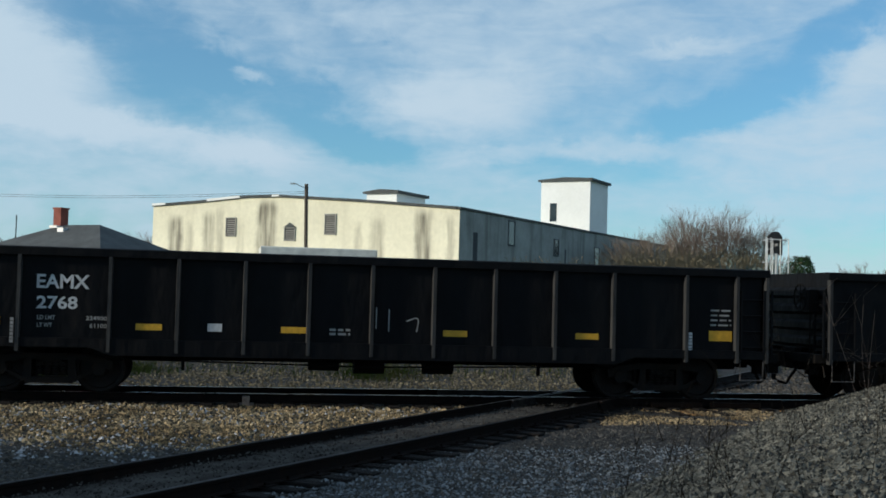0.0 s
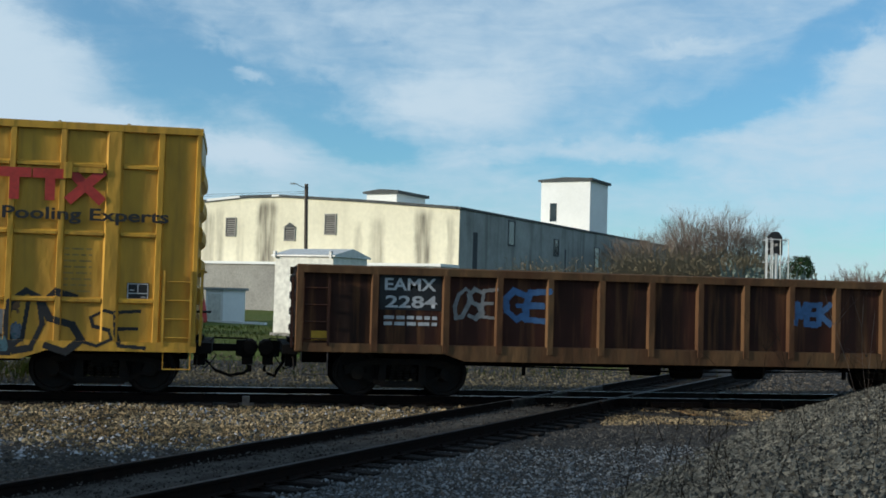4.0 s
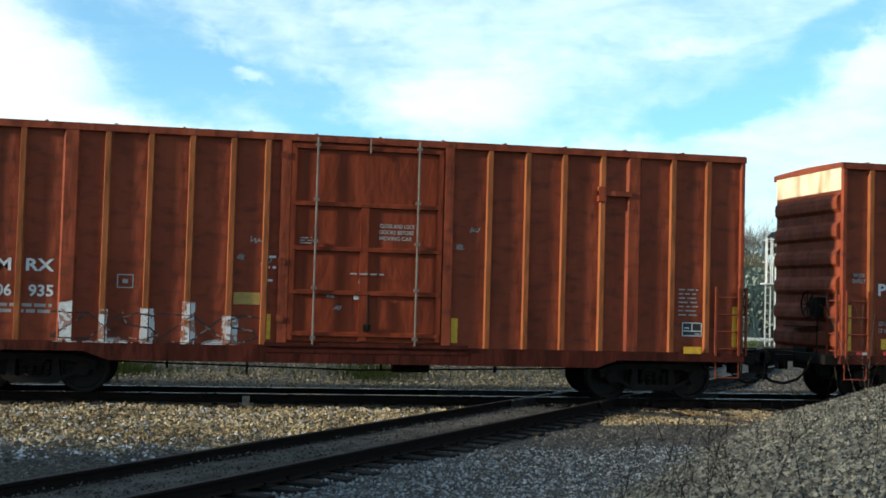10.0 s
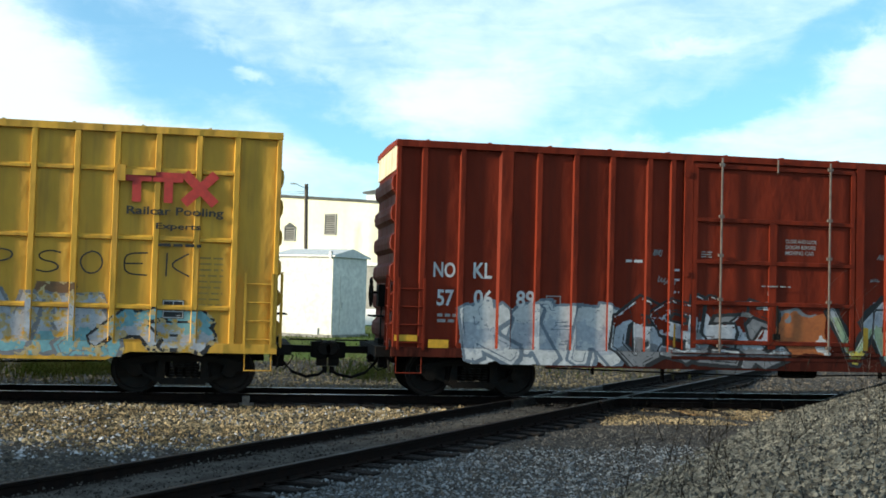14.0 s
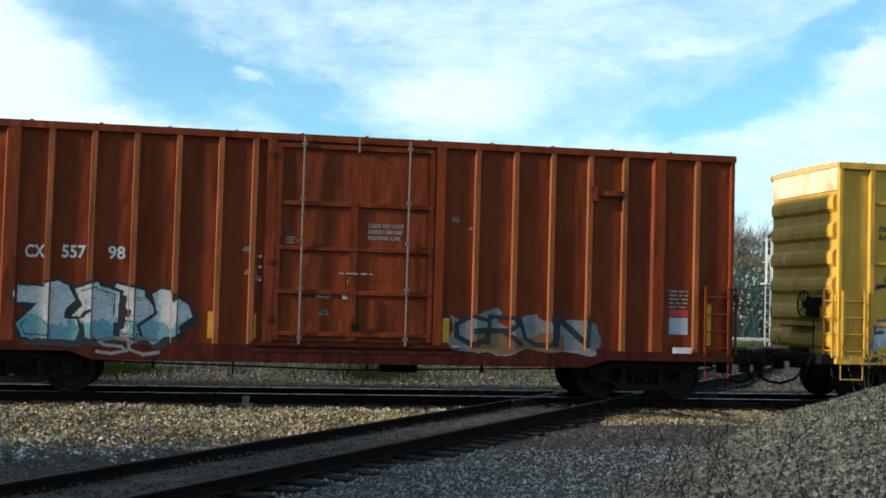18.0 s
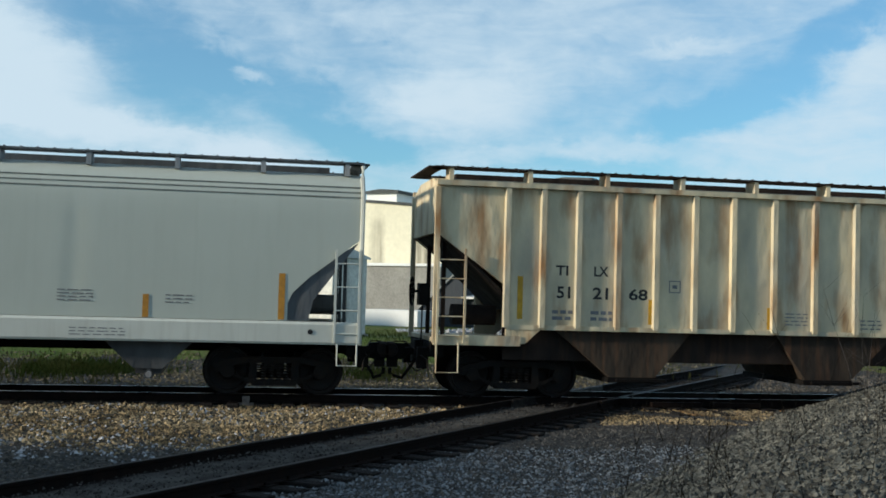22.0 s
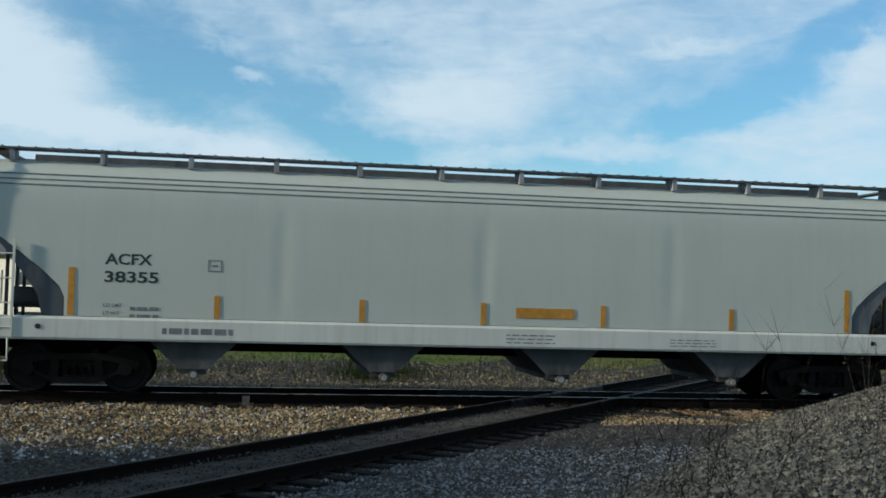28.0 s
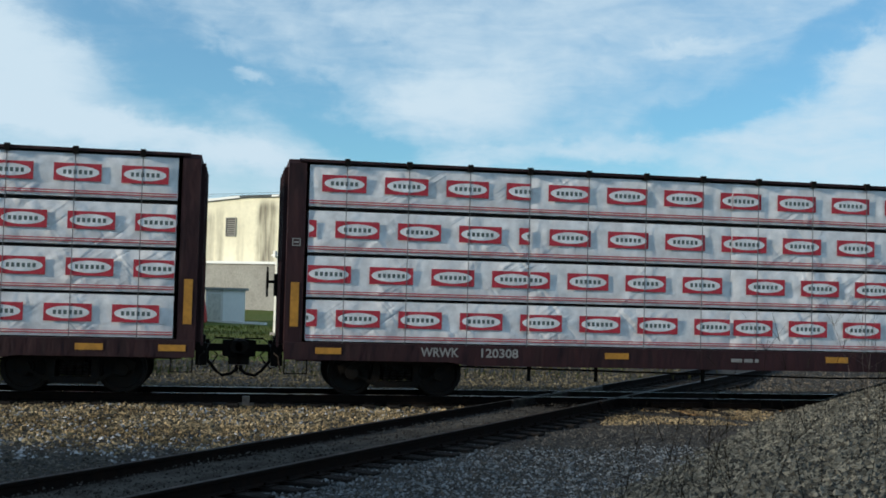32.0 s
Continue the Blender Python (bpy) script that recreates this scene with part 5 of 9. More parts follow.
# first yellow car
e, d = yellow_old(-58.45, 15.75, "weathered yellow box car, black double doors, graffiti along the bottom")
words(e, "next", 0.86, 1.38, 3.68, 3.86, INK, slant=0.2), words(e, "load", 0.86, 1.36, 3.46, 3.64, INK, slant=0.2)
words(e, "any", 3.53, 3.98, 3.66, 3.86, INK, slant=0.2), words(e, "road", 3.55, 4.12, 3.46, 3.64, INK, slant=0.2)
cross_logo(e, 1.86, 3.14, 3.13, 4.18, RIB - 0.002)
words(e, "FB", 0.90, 1.40, 2.36, 2.58, INK, slant=0.2), words(e, "OX", 1.86, 2.40, 2.36, 2.59, INK, slant=0.2)
words(e, "50", 0.95, 1.44, 1.90, 2.12, INK)
plate(e, 1.80, 2.42, 1.82, 2.16, M["lightyellow"], -1.492, "painted_patch"), plate(e, 2.62, 3.28, 1.82, 2.16, M["lightyellow"], -1.492, "painted_patch")
words(e, "62", 1.95, 2.35, 1.88, 2.11, INK, -1.50), words(e, "45", 2.76, 3.18, 1.88, 2.11, INK, -1.50)
block_mark(e, 12.07, 13.96, 3.58, 4.17, M["red"])
words(e, "Railcar Pooling Experts", 10.77, 15.17, 3.16, 3.46, INK, RIB - 0.014)
words(e, "CLOSE AND LOCK", 8.42, 9.40, 3.36, 3.46, K, -1.59), words(e, "DOOR BEFORE", 8.50, 9.30, 3.22, 3.32, K, -1.59), words(e, "MOVING CAR", 8.55, 9.25, 3.08, 3.18, K, -1.59)
door_marks(e, 6.03, 9.82)
plate(e, 0.88, 1.12, 1.13, 1.62, M["markyellow"]), plate(e, 3.25, 3.4, 1.15, 1.6, M["markyellow"]), plate(e, 9.5, 9.62, 1.2, 1.65, M["markyellow"], -1.60)
data_panel(e, 14.45, 14.85, 1.78, 2.10), framed_box(e, 3.8, 4.05, 2.2, 2.45, M["faded"])
bars(e, 13.3, 13.8, 1.9, 2.8, 8, M["olive"], SIDE, 5, 0.3)
graffiti(e, d, [("ENNIE", 1.75, 5.95, 0.70, 1.82, 0.10, [2, 8, 4, 8], 5, 0), ("AL", 5.6, 7.3, 0.9, 1.95, 0.10, [1, 4], 5, 0), ("OKEU", 9.8, 12.5, 0.75, 1.78, 0.11, [2, 3, 0, 7], 5, 0), ("OS", 12.3, 13.6, 0.75, 1.95, 0.05, [5], 0, 0), ("SE", 13.75, 14.75, 0.85, 1.6, 0.03, [5], 0, 0)],
         [M["spraygreen"], M["spraytealdark"], M["sprayslate"], M["spraygrey"], M["ink"], M["spraypale"], M["brownspray"], M["spraylilac"], M["thinyellow"]], seed=3, label="dark green, lilac and grey graffiti with black outlines",
         worn=0.06, back=[(2.0, 5.9, 0.8, 1.7, 5), (10.2, 12.3, 0.8, 1.5, 3)], splats=[(2.0, 1.3, 0.4, 1), (3.6, 1.95, 0.3, 1), (4.5, 1.95, 0.35, 1), (5.2, 2.0, 0.4, 1), (7.4, 1.3, 0.4, 1), (4.0, 1.5, 0.4, 1)])

# navy car
e, d = box_car(-76.47, 15.78, M["navy"], (0.71, 1.47, 2.99, 3.78, 4.56, 5.37, 6.05, 10.36, 11.14, 11.94, 12.74, 14.26, 15.0), (2.21, 13.59), (6.34, 9.43), M["navydoor"],
               "dark navy box car with bright graffiti along its lower side", brake="L", hatch=(13.1,))
words(e, "ND", 0.92, 1.38, 2.92, 3.22, K), words(e, "YX", 1.62, 2.04, 2.94, 3.22, K)
bars(e, 0.95, 2.1, 2.2, 2.4, 2, M["faded"], SIDE, 3)
words(e, "CLOSE AND LOCK", 7.40, 8.10, 4.20, 4.30, M["faded"], -1.545), words(e, "DOORS BEFORE", 7.45, 8.05, 4.08, 4.17, M["faded"], -1.545), words(e, "MOVING CAR", 7.5, 8.0, 3.97, 4.05, M["faded"], -1.545)
framed_box(e, 4.1, 4.36, 2.5, 2.75, M["faded"])
bars(e, 14.3, 14.8, 2.0, 2.35, 4, M["faded"], SIDE, 4, 0.35), bars(e, 13.85, 14.15, 2.0, 2.35, 4, M["faded"], SIDE, 6, 0.35)
graffiti(e, d, [("XKZM", 0.2, 3.8, 0.70, 1.9, 0.06, [8, 6], 4, 0), ("DEMS", 0.12, 3.95, 0.70, 2.02, 0.085, [5], 6, 0), ("ELMER", 3.85, 8.25, 0.70, 2.08, 0.15, [2, 3, 9, 9], 5, 4), ("AWR", 8.1, 11.9, 0.72, 1.95, 0.15, [3, 6, 3, 1], 5, 7), ("TOEUS", 11.8, 15.7, 0.74, 2.05, 0.15, [3, 9, 3, 1], 5, 1)],
         [M["spraywhite"], M["sprayteal"], M["spraysilver"], M["sprayyellow"], M["ink"], M["spraygold"], M["sprayred"], M["brownspray"], M["spraydull"]], seed=5, label="large silver, yellow and teal graffiti letters",
         gleam=1, block=0.075, back=[(0.25, 3.9, 0.72, 1.35, 8), (0.3, 2.6, 0.8, 1.6, 8)], splats=[(9.9, 1.85, 0.2, 7), (11.4, 1.9, 0.25, 7), (14.0, 1.9, 0.3, 7), (8.8, 1.7, 0.25, 7), (14.6, 1.7, 0.25, 7)])

OX = dict(paint=M["oxide"], door_paint=M["oxidedoor"])
RIBS6 = (0.68, 1.46, 2.91, 3.63, 4.33, 5.14, 6.0, 10.5, 11.3, 12.05, 12.80, 14.26, 15.04)


def oxide_marks(e, a, b):
    m = (a + b) / 2
    for i, s in enumerate(("CLOSE AND LOCK", "DOORS BEFORE", "MOVING CAR")):
        words(e, s, m + 0.25, m + 0.95 - 0.03 * i, 3.30 - i * 0.12, 3.38 - i * 0.12, M["faded"], -1.545)
    bars(e, m - 0.3, m + 0.35, 2.38, 2.43, 1, M["faded"], -1.60, 7)
    plate(e, m - 0.22, m - 0.02, 1.9, 2.06, K, -1.545, "placard")
    bm = bmesh.new()
    disc_y(bm, m - 0.06, 2.24, [(-1.552, 0.075), (-1.545, 0.075)], 16)
    part("placard", bm, M["faded"], e)
    bars(e, a + 0.22, a + 0.45, 2.95, 3.1, 3, M["faded"], -1.545, 2, 0.4)
    for z in (2.2, 2.45, 2.65):
        bars(e, a - 0.42, a - 0.22, z, z + 0.08, 1, K, SIDE, int(z * 10))
    for u in (a - 0.42, b + 0.22):
        plate(e, u, u + 0.13, 1.1, 1.58, M["markyellow"])
    doodles(e, a - 0.9, a - 0.3, 2.2, 3.2, M["faded"], SIDE - 0.003, 3, int(a * 100)), doodles(e, m - 0.7, m - 0.2, 1.6, 2.1, M["faded"], -1.546, 2, int(b * 100)), doodles(e, b + 0.3, b + 0.8, 2.4, 3.6, M["faded"], SIDE - 0.003, 2, int(b * 90))


def reporting(e, rows):
    for s, x0, x1, z0, z1 in rows:
        words(e, s, x0, x1, z0, z1, K)


e, d = box_car(-94.46, 15.80, ribs=RIBS6, wide=(2.20, 13.55), door=(6.50, 9.35), label="oxide red box car with black and white graffiti", brake="L", hatch=(13.0,), **OX)
oxide_marks(e, 6.50, 9.35)
reporting(e, [("PM", 0.88, 1.35, 2.27, 2.52), ("R", 1.74, 1.95, 2.28, 2.54), ("X", 2.53, 2.75, 2.31, 2.57), ("89", 2.48, 2.84, 1.80, 2.04)])
words(e, "WORK", 0.30, 0.58, 2.64, 2.73, M["faded"]), words(e, "SAFELY", 0.28, 0.60, 2.52, 2.61, M["faded"]), words(e, "LD LMT", 0.9, 1.2, 1.64, 1.73, M["faded"]), words(e, "LT WT", 0.9, 1.17, 1.49, 1.58, M["faded"]), plate(e, 0.96, 1.44, 1.14, 1.36, M["markyellow"])
plate(e, 0.14, 0.27, 1.1, 2.05, M["markyellow"]), plate(e, 15.62, 15.72, 1.1, 1.9, M["markyellow"], RIB - 0.01)
framed_box(e, 3.2, 3.48, 1.78, 2.04, M["faded"]), bars(e, 13.8, 15.0, 1.75, 2.2, 6, M["faded"], SIDE, 3, 0.3), framed_box(e, 14.65, 15.0, 1.5, 1.72, K)
graffiti(e, d, [("CALO", 1.6, 4.9, 0.95, 1.72, 0.17, [3, 1, 3], 4, 0), ("BEE", 4.6, 6.35, 0.95, 1.6, 0.15, [3, 1], 0, 0), ("DOUEN", 9.7, 12.6, 0.98, 1.65, 0.12, [5, 3], 0, 0)],
         [K, INK, M["spraypale"], M["sprayslate"], M["brownspray"], M["thinred"]], seed=8, worn=0.45, thin=6, label="white, black and faded graffiti letters",
         back=[(1.7, 6.3, 0.72, 1.05, 3), (9.7, 12.4, 0.98, 1.5, 3)])
graffiti(e, d, [("ESUSE", 12.6, 15.8, 0.70, 1.55, 0.10, [2], 1, 0)], [K, INK], seed=9, label="black letters outlined in white", block=0.03, splats=[(13.6, 1.7, 0.14, 1), (14.3, 1.75, 0.12, 1), (15.4, 1.7, 0.16, 1), (12.7, 0.95, 0.15, 1)])
for u in np.arange(0.35, 12.4, 0.62):
    if not 6.3 < u < 9.5:
        plate(e, u, u + 0.14, 1.02, 1.10, M["red"], RIB - 0.006), plate(e, u + 0.14, u + 0.28, 1.02, 1.10, K, RIB - 0.006)

e, d = box_car(-112.35, 15.73, ribs=(0.72, 1.50, 3.01, 3.79, 4.55, 5.32, 5.97, 10.33, 11.1, 11.86, 12.66, 14.16, 14.92), wide=(2.36, 13.32), door=(6.40, 9.40), label="oxide red box car with faded white paint patches", brake="R", hatch=(12.9,), **OX)
oxide_marks(e, 6.40, 9.40)
reporting(e, [("PM", 0.91, 1.36, 2.27, 2.50), ("RX", 1.62, 2.12, 2.27, 2.50), ("406", 0.95, 1.38, 1.80, 2.02), ("935", 1.68, 2.12, 1.80, 2.02)])
bars(e, 0.95, 2.1, 1.5, 1.72, 2, M["faded"]), framed_box(e, 3.25, 3.55, 2.0, 2.26, M["faded"]), bars(e, 14.33, 14.75, 1.75, 2.35, 7, M["faded"], SIDE, 3, 0.3)
data_panel(e, 14.4, 14.85, 1.32, 1.62), plate(e, 14.42, 14.8, 0.98, 1.12, M["markyellow"], -1.58), plate(e, 15.5, 15.62, 1.12, 1.95, M["markyellow"]), plate(e, 0.14, 0.26, 1.1, 2.0, M["markyellow"])
plate(e, 5.4, 5.9, 1.75, 1.98, M["olive"], SIDE - 0.003, "painted_patch")
graffiti(e, d, [("ZXSZXS", 2.1, 5.9, 0.98, 1.55, 0.014, [2], 0, 0)], [K, INK, M["faded"], M["thinred"]], seed=11, label="worn white and dark paint patches", worn=0.22, thin=4,
         back=[(2.0, 6.0, 0.66, 0.99, 3), (2.3, 5.7, 0.70, 0.96, 1), (2.25, 2.5, 0.95, 1.72, 1), (2.96, 3.1, 0.95, 1.6, 1), (3.7, 3.95, 0.95, 1.66, 1), (4.45, 4.7, 0.95, 1.8, 1), (5.2, 5.5, 0.95, 1.5, 1)])

e, d = box_car(-130.40, 15.80, M["oxidedark"], (0.70, 1.72, 2.72, 3.74, 4.77, 5.65, 10.9, 11.93, 12.96, 13.97, 14.98), (), (6.02, 9.66), M["oxidedark"],
               "dark red box car with purple and teal graffiti", hz=(3.02,), brake="L", hatch=(), door_style="slide")
bm = bmesh.new()
box(bm, 9.84, 10.02, -1.60, -1.49, 0.9, 4.75)
part("repaired_post", bm, M["silverpatch"], e, "silvery unpainted door post")
reporting(e, [("729", 0.93, 1.60, 2.05, 2.33), ("075", 1.95, 2.65, 2.06, 2.35)])
reporting(e, [("BN", 0.93, 1.58, 2.62, 2.93), ("SF", 1.98, 2.60, 2.63, 2.94)])
for i, x in enumerate((11.08, 12.10, 13.12, 14.13)):
    bm = bmesh.new()
    z = 3.66
    prism(bm, [(x, z), (x + 0.22, z + 0.34), (x + 0.74, z + 0.34), (x + 0.66, z + 0.2), (x + 0.62, z + 0.08)], SIDE - 0.004, SIDE - 0.001)
    prism(bm, [(x, z - 0.07), (x + 0.02, z - 0.03), (x + 0.7, z - 0.03), (x + 0.68, z - 0.07)], SIDE - 0.004, SIDE - 0.001)
    part("company_mark", bm, K, e)
words(e, "CLOSE AND LOCK DOORS", 6.31, 7.70, 4.26, 4.34, K, -1.60), words(e, "BEFORE MOVING CAR", 6.42, 7.58, 4.12, 4.20, K, -1.60)
words(e, "LD LMT 215300", 0.95, 1.62, 1.88, 1.97, M["faded"]), words(e, "LT WT", 0.95, 1.22, 1.74, 1.83, M["faded"]), words(e, "70700", 1.36, 1.62, 1.74, 1.83, M["faded"]), framed_box(e, 3.15, 3.42, 2.45, 2.7, M["faded"]), bars(e, 0.95, 1.5, 4.6, 4.78, 3, M["faded"])
bars(e, 13.2, 13.5, 2.3, 2.6, 4, M["faded"], SIDE, 3, 0.35), bars(e, 14.2, 14.6, 2.0, 2.6, 5, M["faded"], SIDE, 5, 0.35), data_panel(e, 14.35, 14.75, 1.5, 1.82)
plate(e, 1.0, 1.5, 1.05, 1.25, M["markyellow"]), plate(e, 2.0, 2.5, 1.05, 1.25, M["markyellow"]), plate(e, 14.3, 14.75, 1.05, 1.28, M["markyellow"]), plate(e, 12.2, 12.7, 1.1, 1.3, M["markyellow"], SIDE - 0.01), plate(e, 11.2, 11.7, 1.1, 1.25, M["markyellow"], SIDE - 0.01)
graffiti(e, d, [("SOM", 1.6, 5.95, 0.68, 1.95, 0.20, [[1], [2, 9, 9], [9, 1, 1]], 4, 4), ("SEGS", 9.75, 13.95, 0.76, 2.32, 0.16, [[5, 7, 5], [7, 5, 10], [5, 6, 5], [10, 5, 10]], 10, 5), ("C", 7.2, 8.0, 1.35, 1.8, 0.02, [3], 0, 0), ("OK", 1.3, 2.0, 0.72, 0.95, 0.02, [7], 0, 0)],
         [M["spraycream"], M["spraygold"], M["ink"], M["spraypurple"], M["sprayteal"], M["sprayblue"], M["spraypale"], M["spraypink"], M["brownspray"], M["spraynavy"]], seed=14, gleam=7, block=0.07, label="cream, purple and teal graffiti letters",
         back=[(6.8, 7.9, 1.1, 1.95, 8), (8.0, 9.7, 0.8, 1.75, 4), (13.9, 15.2, 0.8, 1.6, 4)])

e, d = box_car(-148.43, 15.76, ribs=(0.57, 1.34, 2.9, 3.66, 4.42, 5.21, 5.71, 10.52, 11.3, 12.05, 12.81, 13.41, 14.36, 15.11), wide=(2.23, 13.6), door=(6.12, 9.76), label="bright oxide red box car with grey and yellow graffiti", brake="L", hatch=(13.9,),
               paint=M["oxidebright"], door_paint=M["oxidebright"])
oxide_marks(e, 6.12, 9.76)
reporting(e, [("NO", 0.80, 1.24, 2.38, 2.68), ("KL", 1.60, 1.98, 2.38, 2.69), ("57", 0.88, 1.22, 1.82, 2.14), ("06", 1.62, 2.0, 1.83, 2.16), ("89", 2.48, 2.86, 1.83, 2.16)])
bars(e, 0.9, 1.3, 1.5, 1.72, 2, M["faded"]), plate(e, 0.72, 1.12, 1.0, 1.16, M["markyellow"], -1.58), plate(e, 0.05, 0.5, 1.12, 1.24, M["markyellow"], RIB), framed_box(e, 3.1, 3.4, 1.85, 2.08, M["faded"])
bars(e, 4.75, 5.1, 2.8, 2.9, 1, K), bars(e, 14.5, 15.0, 1.85, 2.3, 6, M["faded"], SIDE, 3, 0.3), data_panel(e, 14.7, 15.1, 1.4, 1.66)
graffiti(e, d, [("KAER", 1.5, 4.55, 0.70, 1.85, 0.17, [1, 3, 1], 8, 0), ("GSEC", 4.55, 8.0, 0.70, 2.05, 0.12, [4, 3, 0], 2, 0), ("VEMN", 9.2, 13.55, 0.78, 2.0, 0.11, [5, 6, 6, 3], 2, 2), ("SIER", 13.4, 15.55, 0.70, 1.75, 0.09, [1], 2, 9)],
         [K, INK, M["spraypale"], M["spraygrey"], M["sprayyellow"], M["spraypalegreen"], M["sprayorange"], M["sprayslate"], M["sprayblue"], M["thinred"]], seed=17, worn=0.0, gleam=1, splats=[(10.3, 1.95, 0.2, 3), (11.4, 2.0, 0.25, 3), (12.6, 2.0, 0.3, 3), (9.0, 1.2, 0.3, 1)], label="white, grey and yellow-green graffiti letters",
         back=[(1.5, 4.5, 0.7, 1.75, 1), (6.6, 8.9, 1.1, 1.9, 4), (7.9, 9.1, 1.0, 1.8, 7)])

# three more yellow cars
def yellow_words(e, num, mark):
    words(e, "next", 0.96, 1.40, 3.62, 3.76, INK, slant=0.2), words(e, "load", 0.96, 1.38, 3.44, 3.58, INK, slant=0.2)
    words(e, "any", 3.17, 3.56, 3.64, 3.80, INK, slant=0.2), words(e, "road", 3.12, 3.60, 3.45, 3.60, INK, slant=0.2)
    cross_logo(e, 1.62, 2.92, 3.13, 4.14, RIB - 0.002)
    words(e, "FB", 1.68, 2.14, 2.48, 2.74, INK, slant=0.15), words(e, "OX", 2.40, 2.92, 2.49, 2.74, INK, slant=0.15)
    for s, (a, b) in zip(num, ((1.26, 1.46), (1.70, 2.14), (2.46, 2.87), (3.22, 3.46))):
        words(e, s, a, b, 2.03, 2.26, INK)
    y = RIB - 0.014
    if mark == "red":
        block_mark(e, 12.77, 14.51, 3.62, 4.19, M["red"])
    else:
        block_mark(e, 12.90, 14.78, 3.72, 4.05, K, M["ink"])
    words(e, "Railcar Pooling", 12.89, 14.67, 3.34, 3.54, INK, y), words(e, "Experts", 13.43, 14.26, 3.09, 3.24, INK, y), bars(e, 13.49, 14.3, 2.80, 2.90, 1, INK, y, 2)
    door_marks(e, 6.33, 9.50)
    plate(e, 0.95, 1.4, 1.02, 1.18, M["markyellow"]), framed_box(e, 4.1, 4.4, 2.3, 2.55, M["olive"]), bars(e, 14.25, 14.7, 1.7, 2.7, 9, M["olive"], SIDE, 5, 0.3), data_panel(e, 13.6, 14.0, 1.45, 1.80)
    doodles(e, 8.0, 9.2, 1.25, 1.75, M["faded"], -1.546, 7, int(num[1])), doodles(e, 0.95, 1.35, 2.3, 2.7, INK, SIDE - 0.003, 4, int(num[2])), doodles(e, 0.3, 1.3, 0.88, 0.96, INK, -1.581, 3, int(num[1]) + 1)
    doodles(e, 0.95, 1.4, 1.35, 1.6, INK, SIDE - 0.003, 3, int(num[2]) + 3), doodles(e, 7.0, 7.7, 2.3, 2.7, M["faded"], -1.546, 2, int(num[1]) + 5)
    plate(e, 9.25, 9.37, 1.25, 1.7, M["markyellow"], -1.60), plate(e, 4.75, 4.88, 1.2, 1.65, M["markyellow"], SIDE - 0.012), plate(e, 3.0, 3.13, 1.2, 1.65, M["markyellow"], SIDE - 0.012)
    plate(e, 4.6, 4.85, 2.62, 2.7, K, SIDE, "sticker"), plate(e, 4.6, 4.9, 3.1, 3.18, K, SIDE, "sticker")


SP = [M["spraypale"], M["ink"], M["spraygrey"], M["white"], M["sprayteal"], M["spraygreen"], M["brownspray"], M["spraypurple"]]
e, d = yellow_new(-166.38, 15.75, "yellow box car with black doors and black white graffiti")
yellow_words(e, ("5", "02", "23", "2"), "red")
graffiti(e, d, [("DF", 0.9, 1.75, 1.25, 1.68, 0.05, [4], 2, 0), ("ATKM", 2.1, 5.9, 0.72, 1.72, 0.17, [3, 4, 1], 2, 0), ("ONIE", 9.7, 12.5, 0.78, 1.85, 0.16, [5, 1, 1], 3, 0), ("AB", 12.4, 14.5, 0.9, 1.6, 0.10, [1, 5], 2, 0)], SP + [M["thinyellow"]], seed=21, worn=0.25, thin=9,
         label="black and white block graffiti", back=[(11.3, 12.0, 1.0, 2.1, 7)])
for i, ch in enumerate("DPSOEK"):
    x = 9.75 + i * 0.78
    scrawl(e, [[(x + u * 0.42, 2.25 + v * 0.42) for u, v in ln] for ln in STROKES[ch]], INK, RIB - 0.004 if i % 2 else SIDE - 0.004, 0.014)
scrawl(e, [[(0.9 + u * 0.3 + k * 0.32, 1.9 + v * 0.3) for u, v in ln] for k, ch in enumerate("DMS") for ln in STROKES[ch]], INK, SIDE - 0.004, 0.02)

e, d = yellow_new(-184.56, 15.84, "yellow box car with white and purple graffiti")
yellow_words(e, ("5", "04", "47", "0"), "dark")
graffiti(e, d, [("CEK", 0.95, 5.2, 0.75, 1.95, 0.16, [1, 4], 8, 0), ("AMELE", 10.0, 15.2, 0.72, 1.95, 0.19, [1, 4, 1], 8, 8)], SP, seed=23, label="pale purple and white graffiti letters")

# red car between the yellow ones
e, d = box_car(-202.63, 15.77, ribs=(0.73, 2.27, 3.03, 3.80, 4.58, 5.36, 6.0, 10.35, 11.13, 11.89, 12.67, 13.40, 14.95), wide=(1.60, 14.13), door=(6.39, 9.50), label="brownish oxide red box car with white bubble graffiti", brake="R", hatch=(13.0,),
               paint=M["oxidebrown"], door_paint=M["oxidebrown"])
oxide_marks(e, 6.39, 9.50)
reporting(e, [("GA", 1.0, 1.38, 2.50, 2.74), ("CX", 1.86, 2.21, 2.52, 2.76), ("557", 2.51, 2.94, 2.53, 2.77), ("98", 3.34, 3.65, 2.53, 2.78)])
bars(e, 0.95, 1.4, 1.5, 2.2, 6, M["faded"], SIDE, 4, 0.3), bars(e, 14.4, 14.8, 1.9, 2.3, 5, M["faded"], SIDE, 3, 0.4), plate(e, 14.4, 14.8, 1.72, 1.86, M["red"], SIDE, "sticker"), plate(e, 14.4, 14.8, 1.36, 1.7, M["spraypale"], SIDE, "sticker"), plate(e, 14.45, 14.85, 0.98, 1.1, K, -1.58, "sticker")
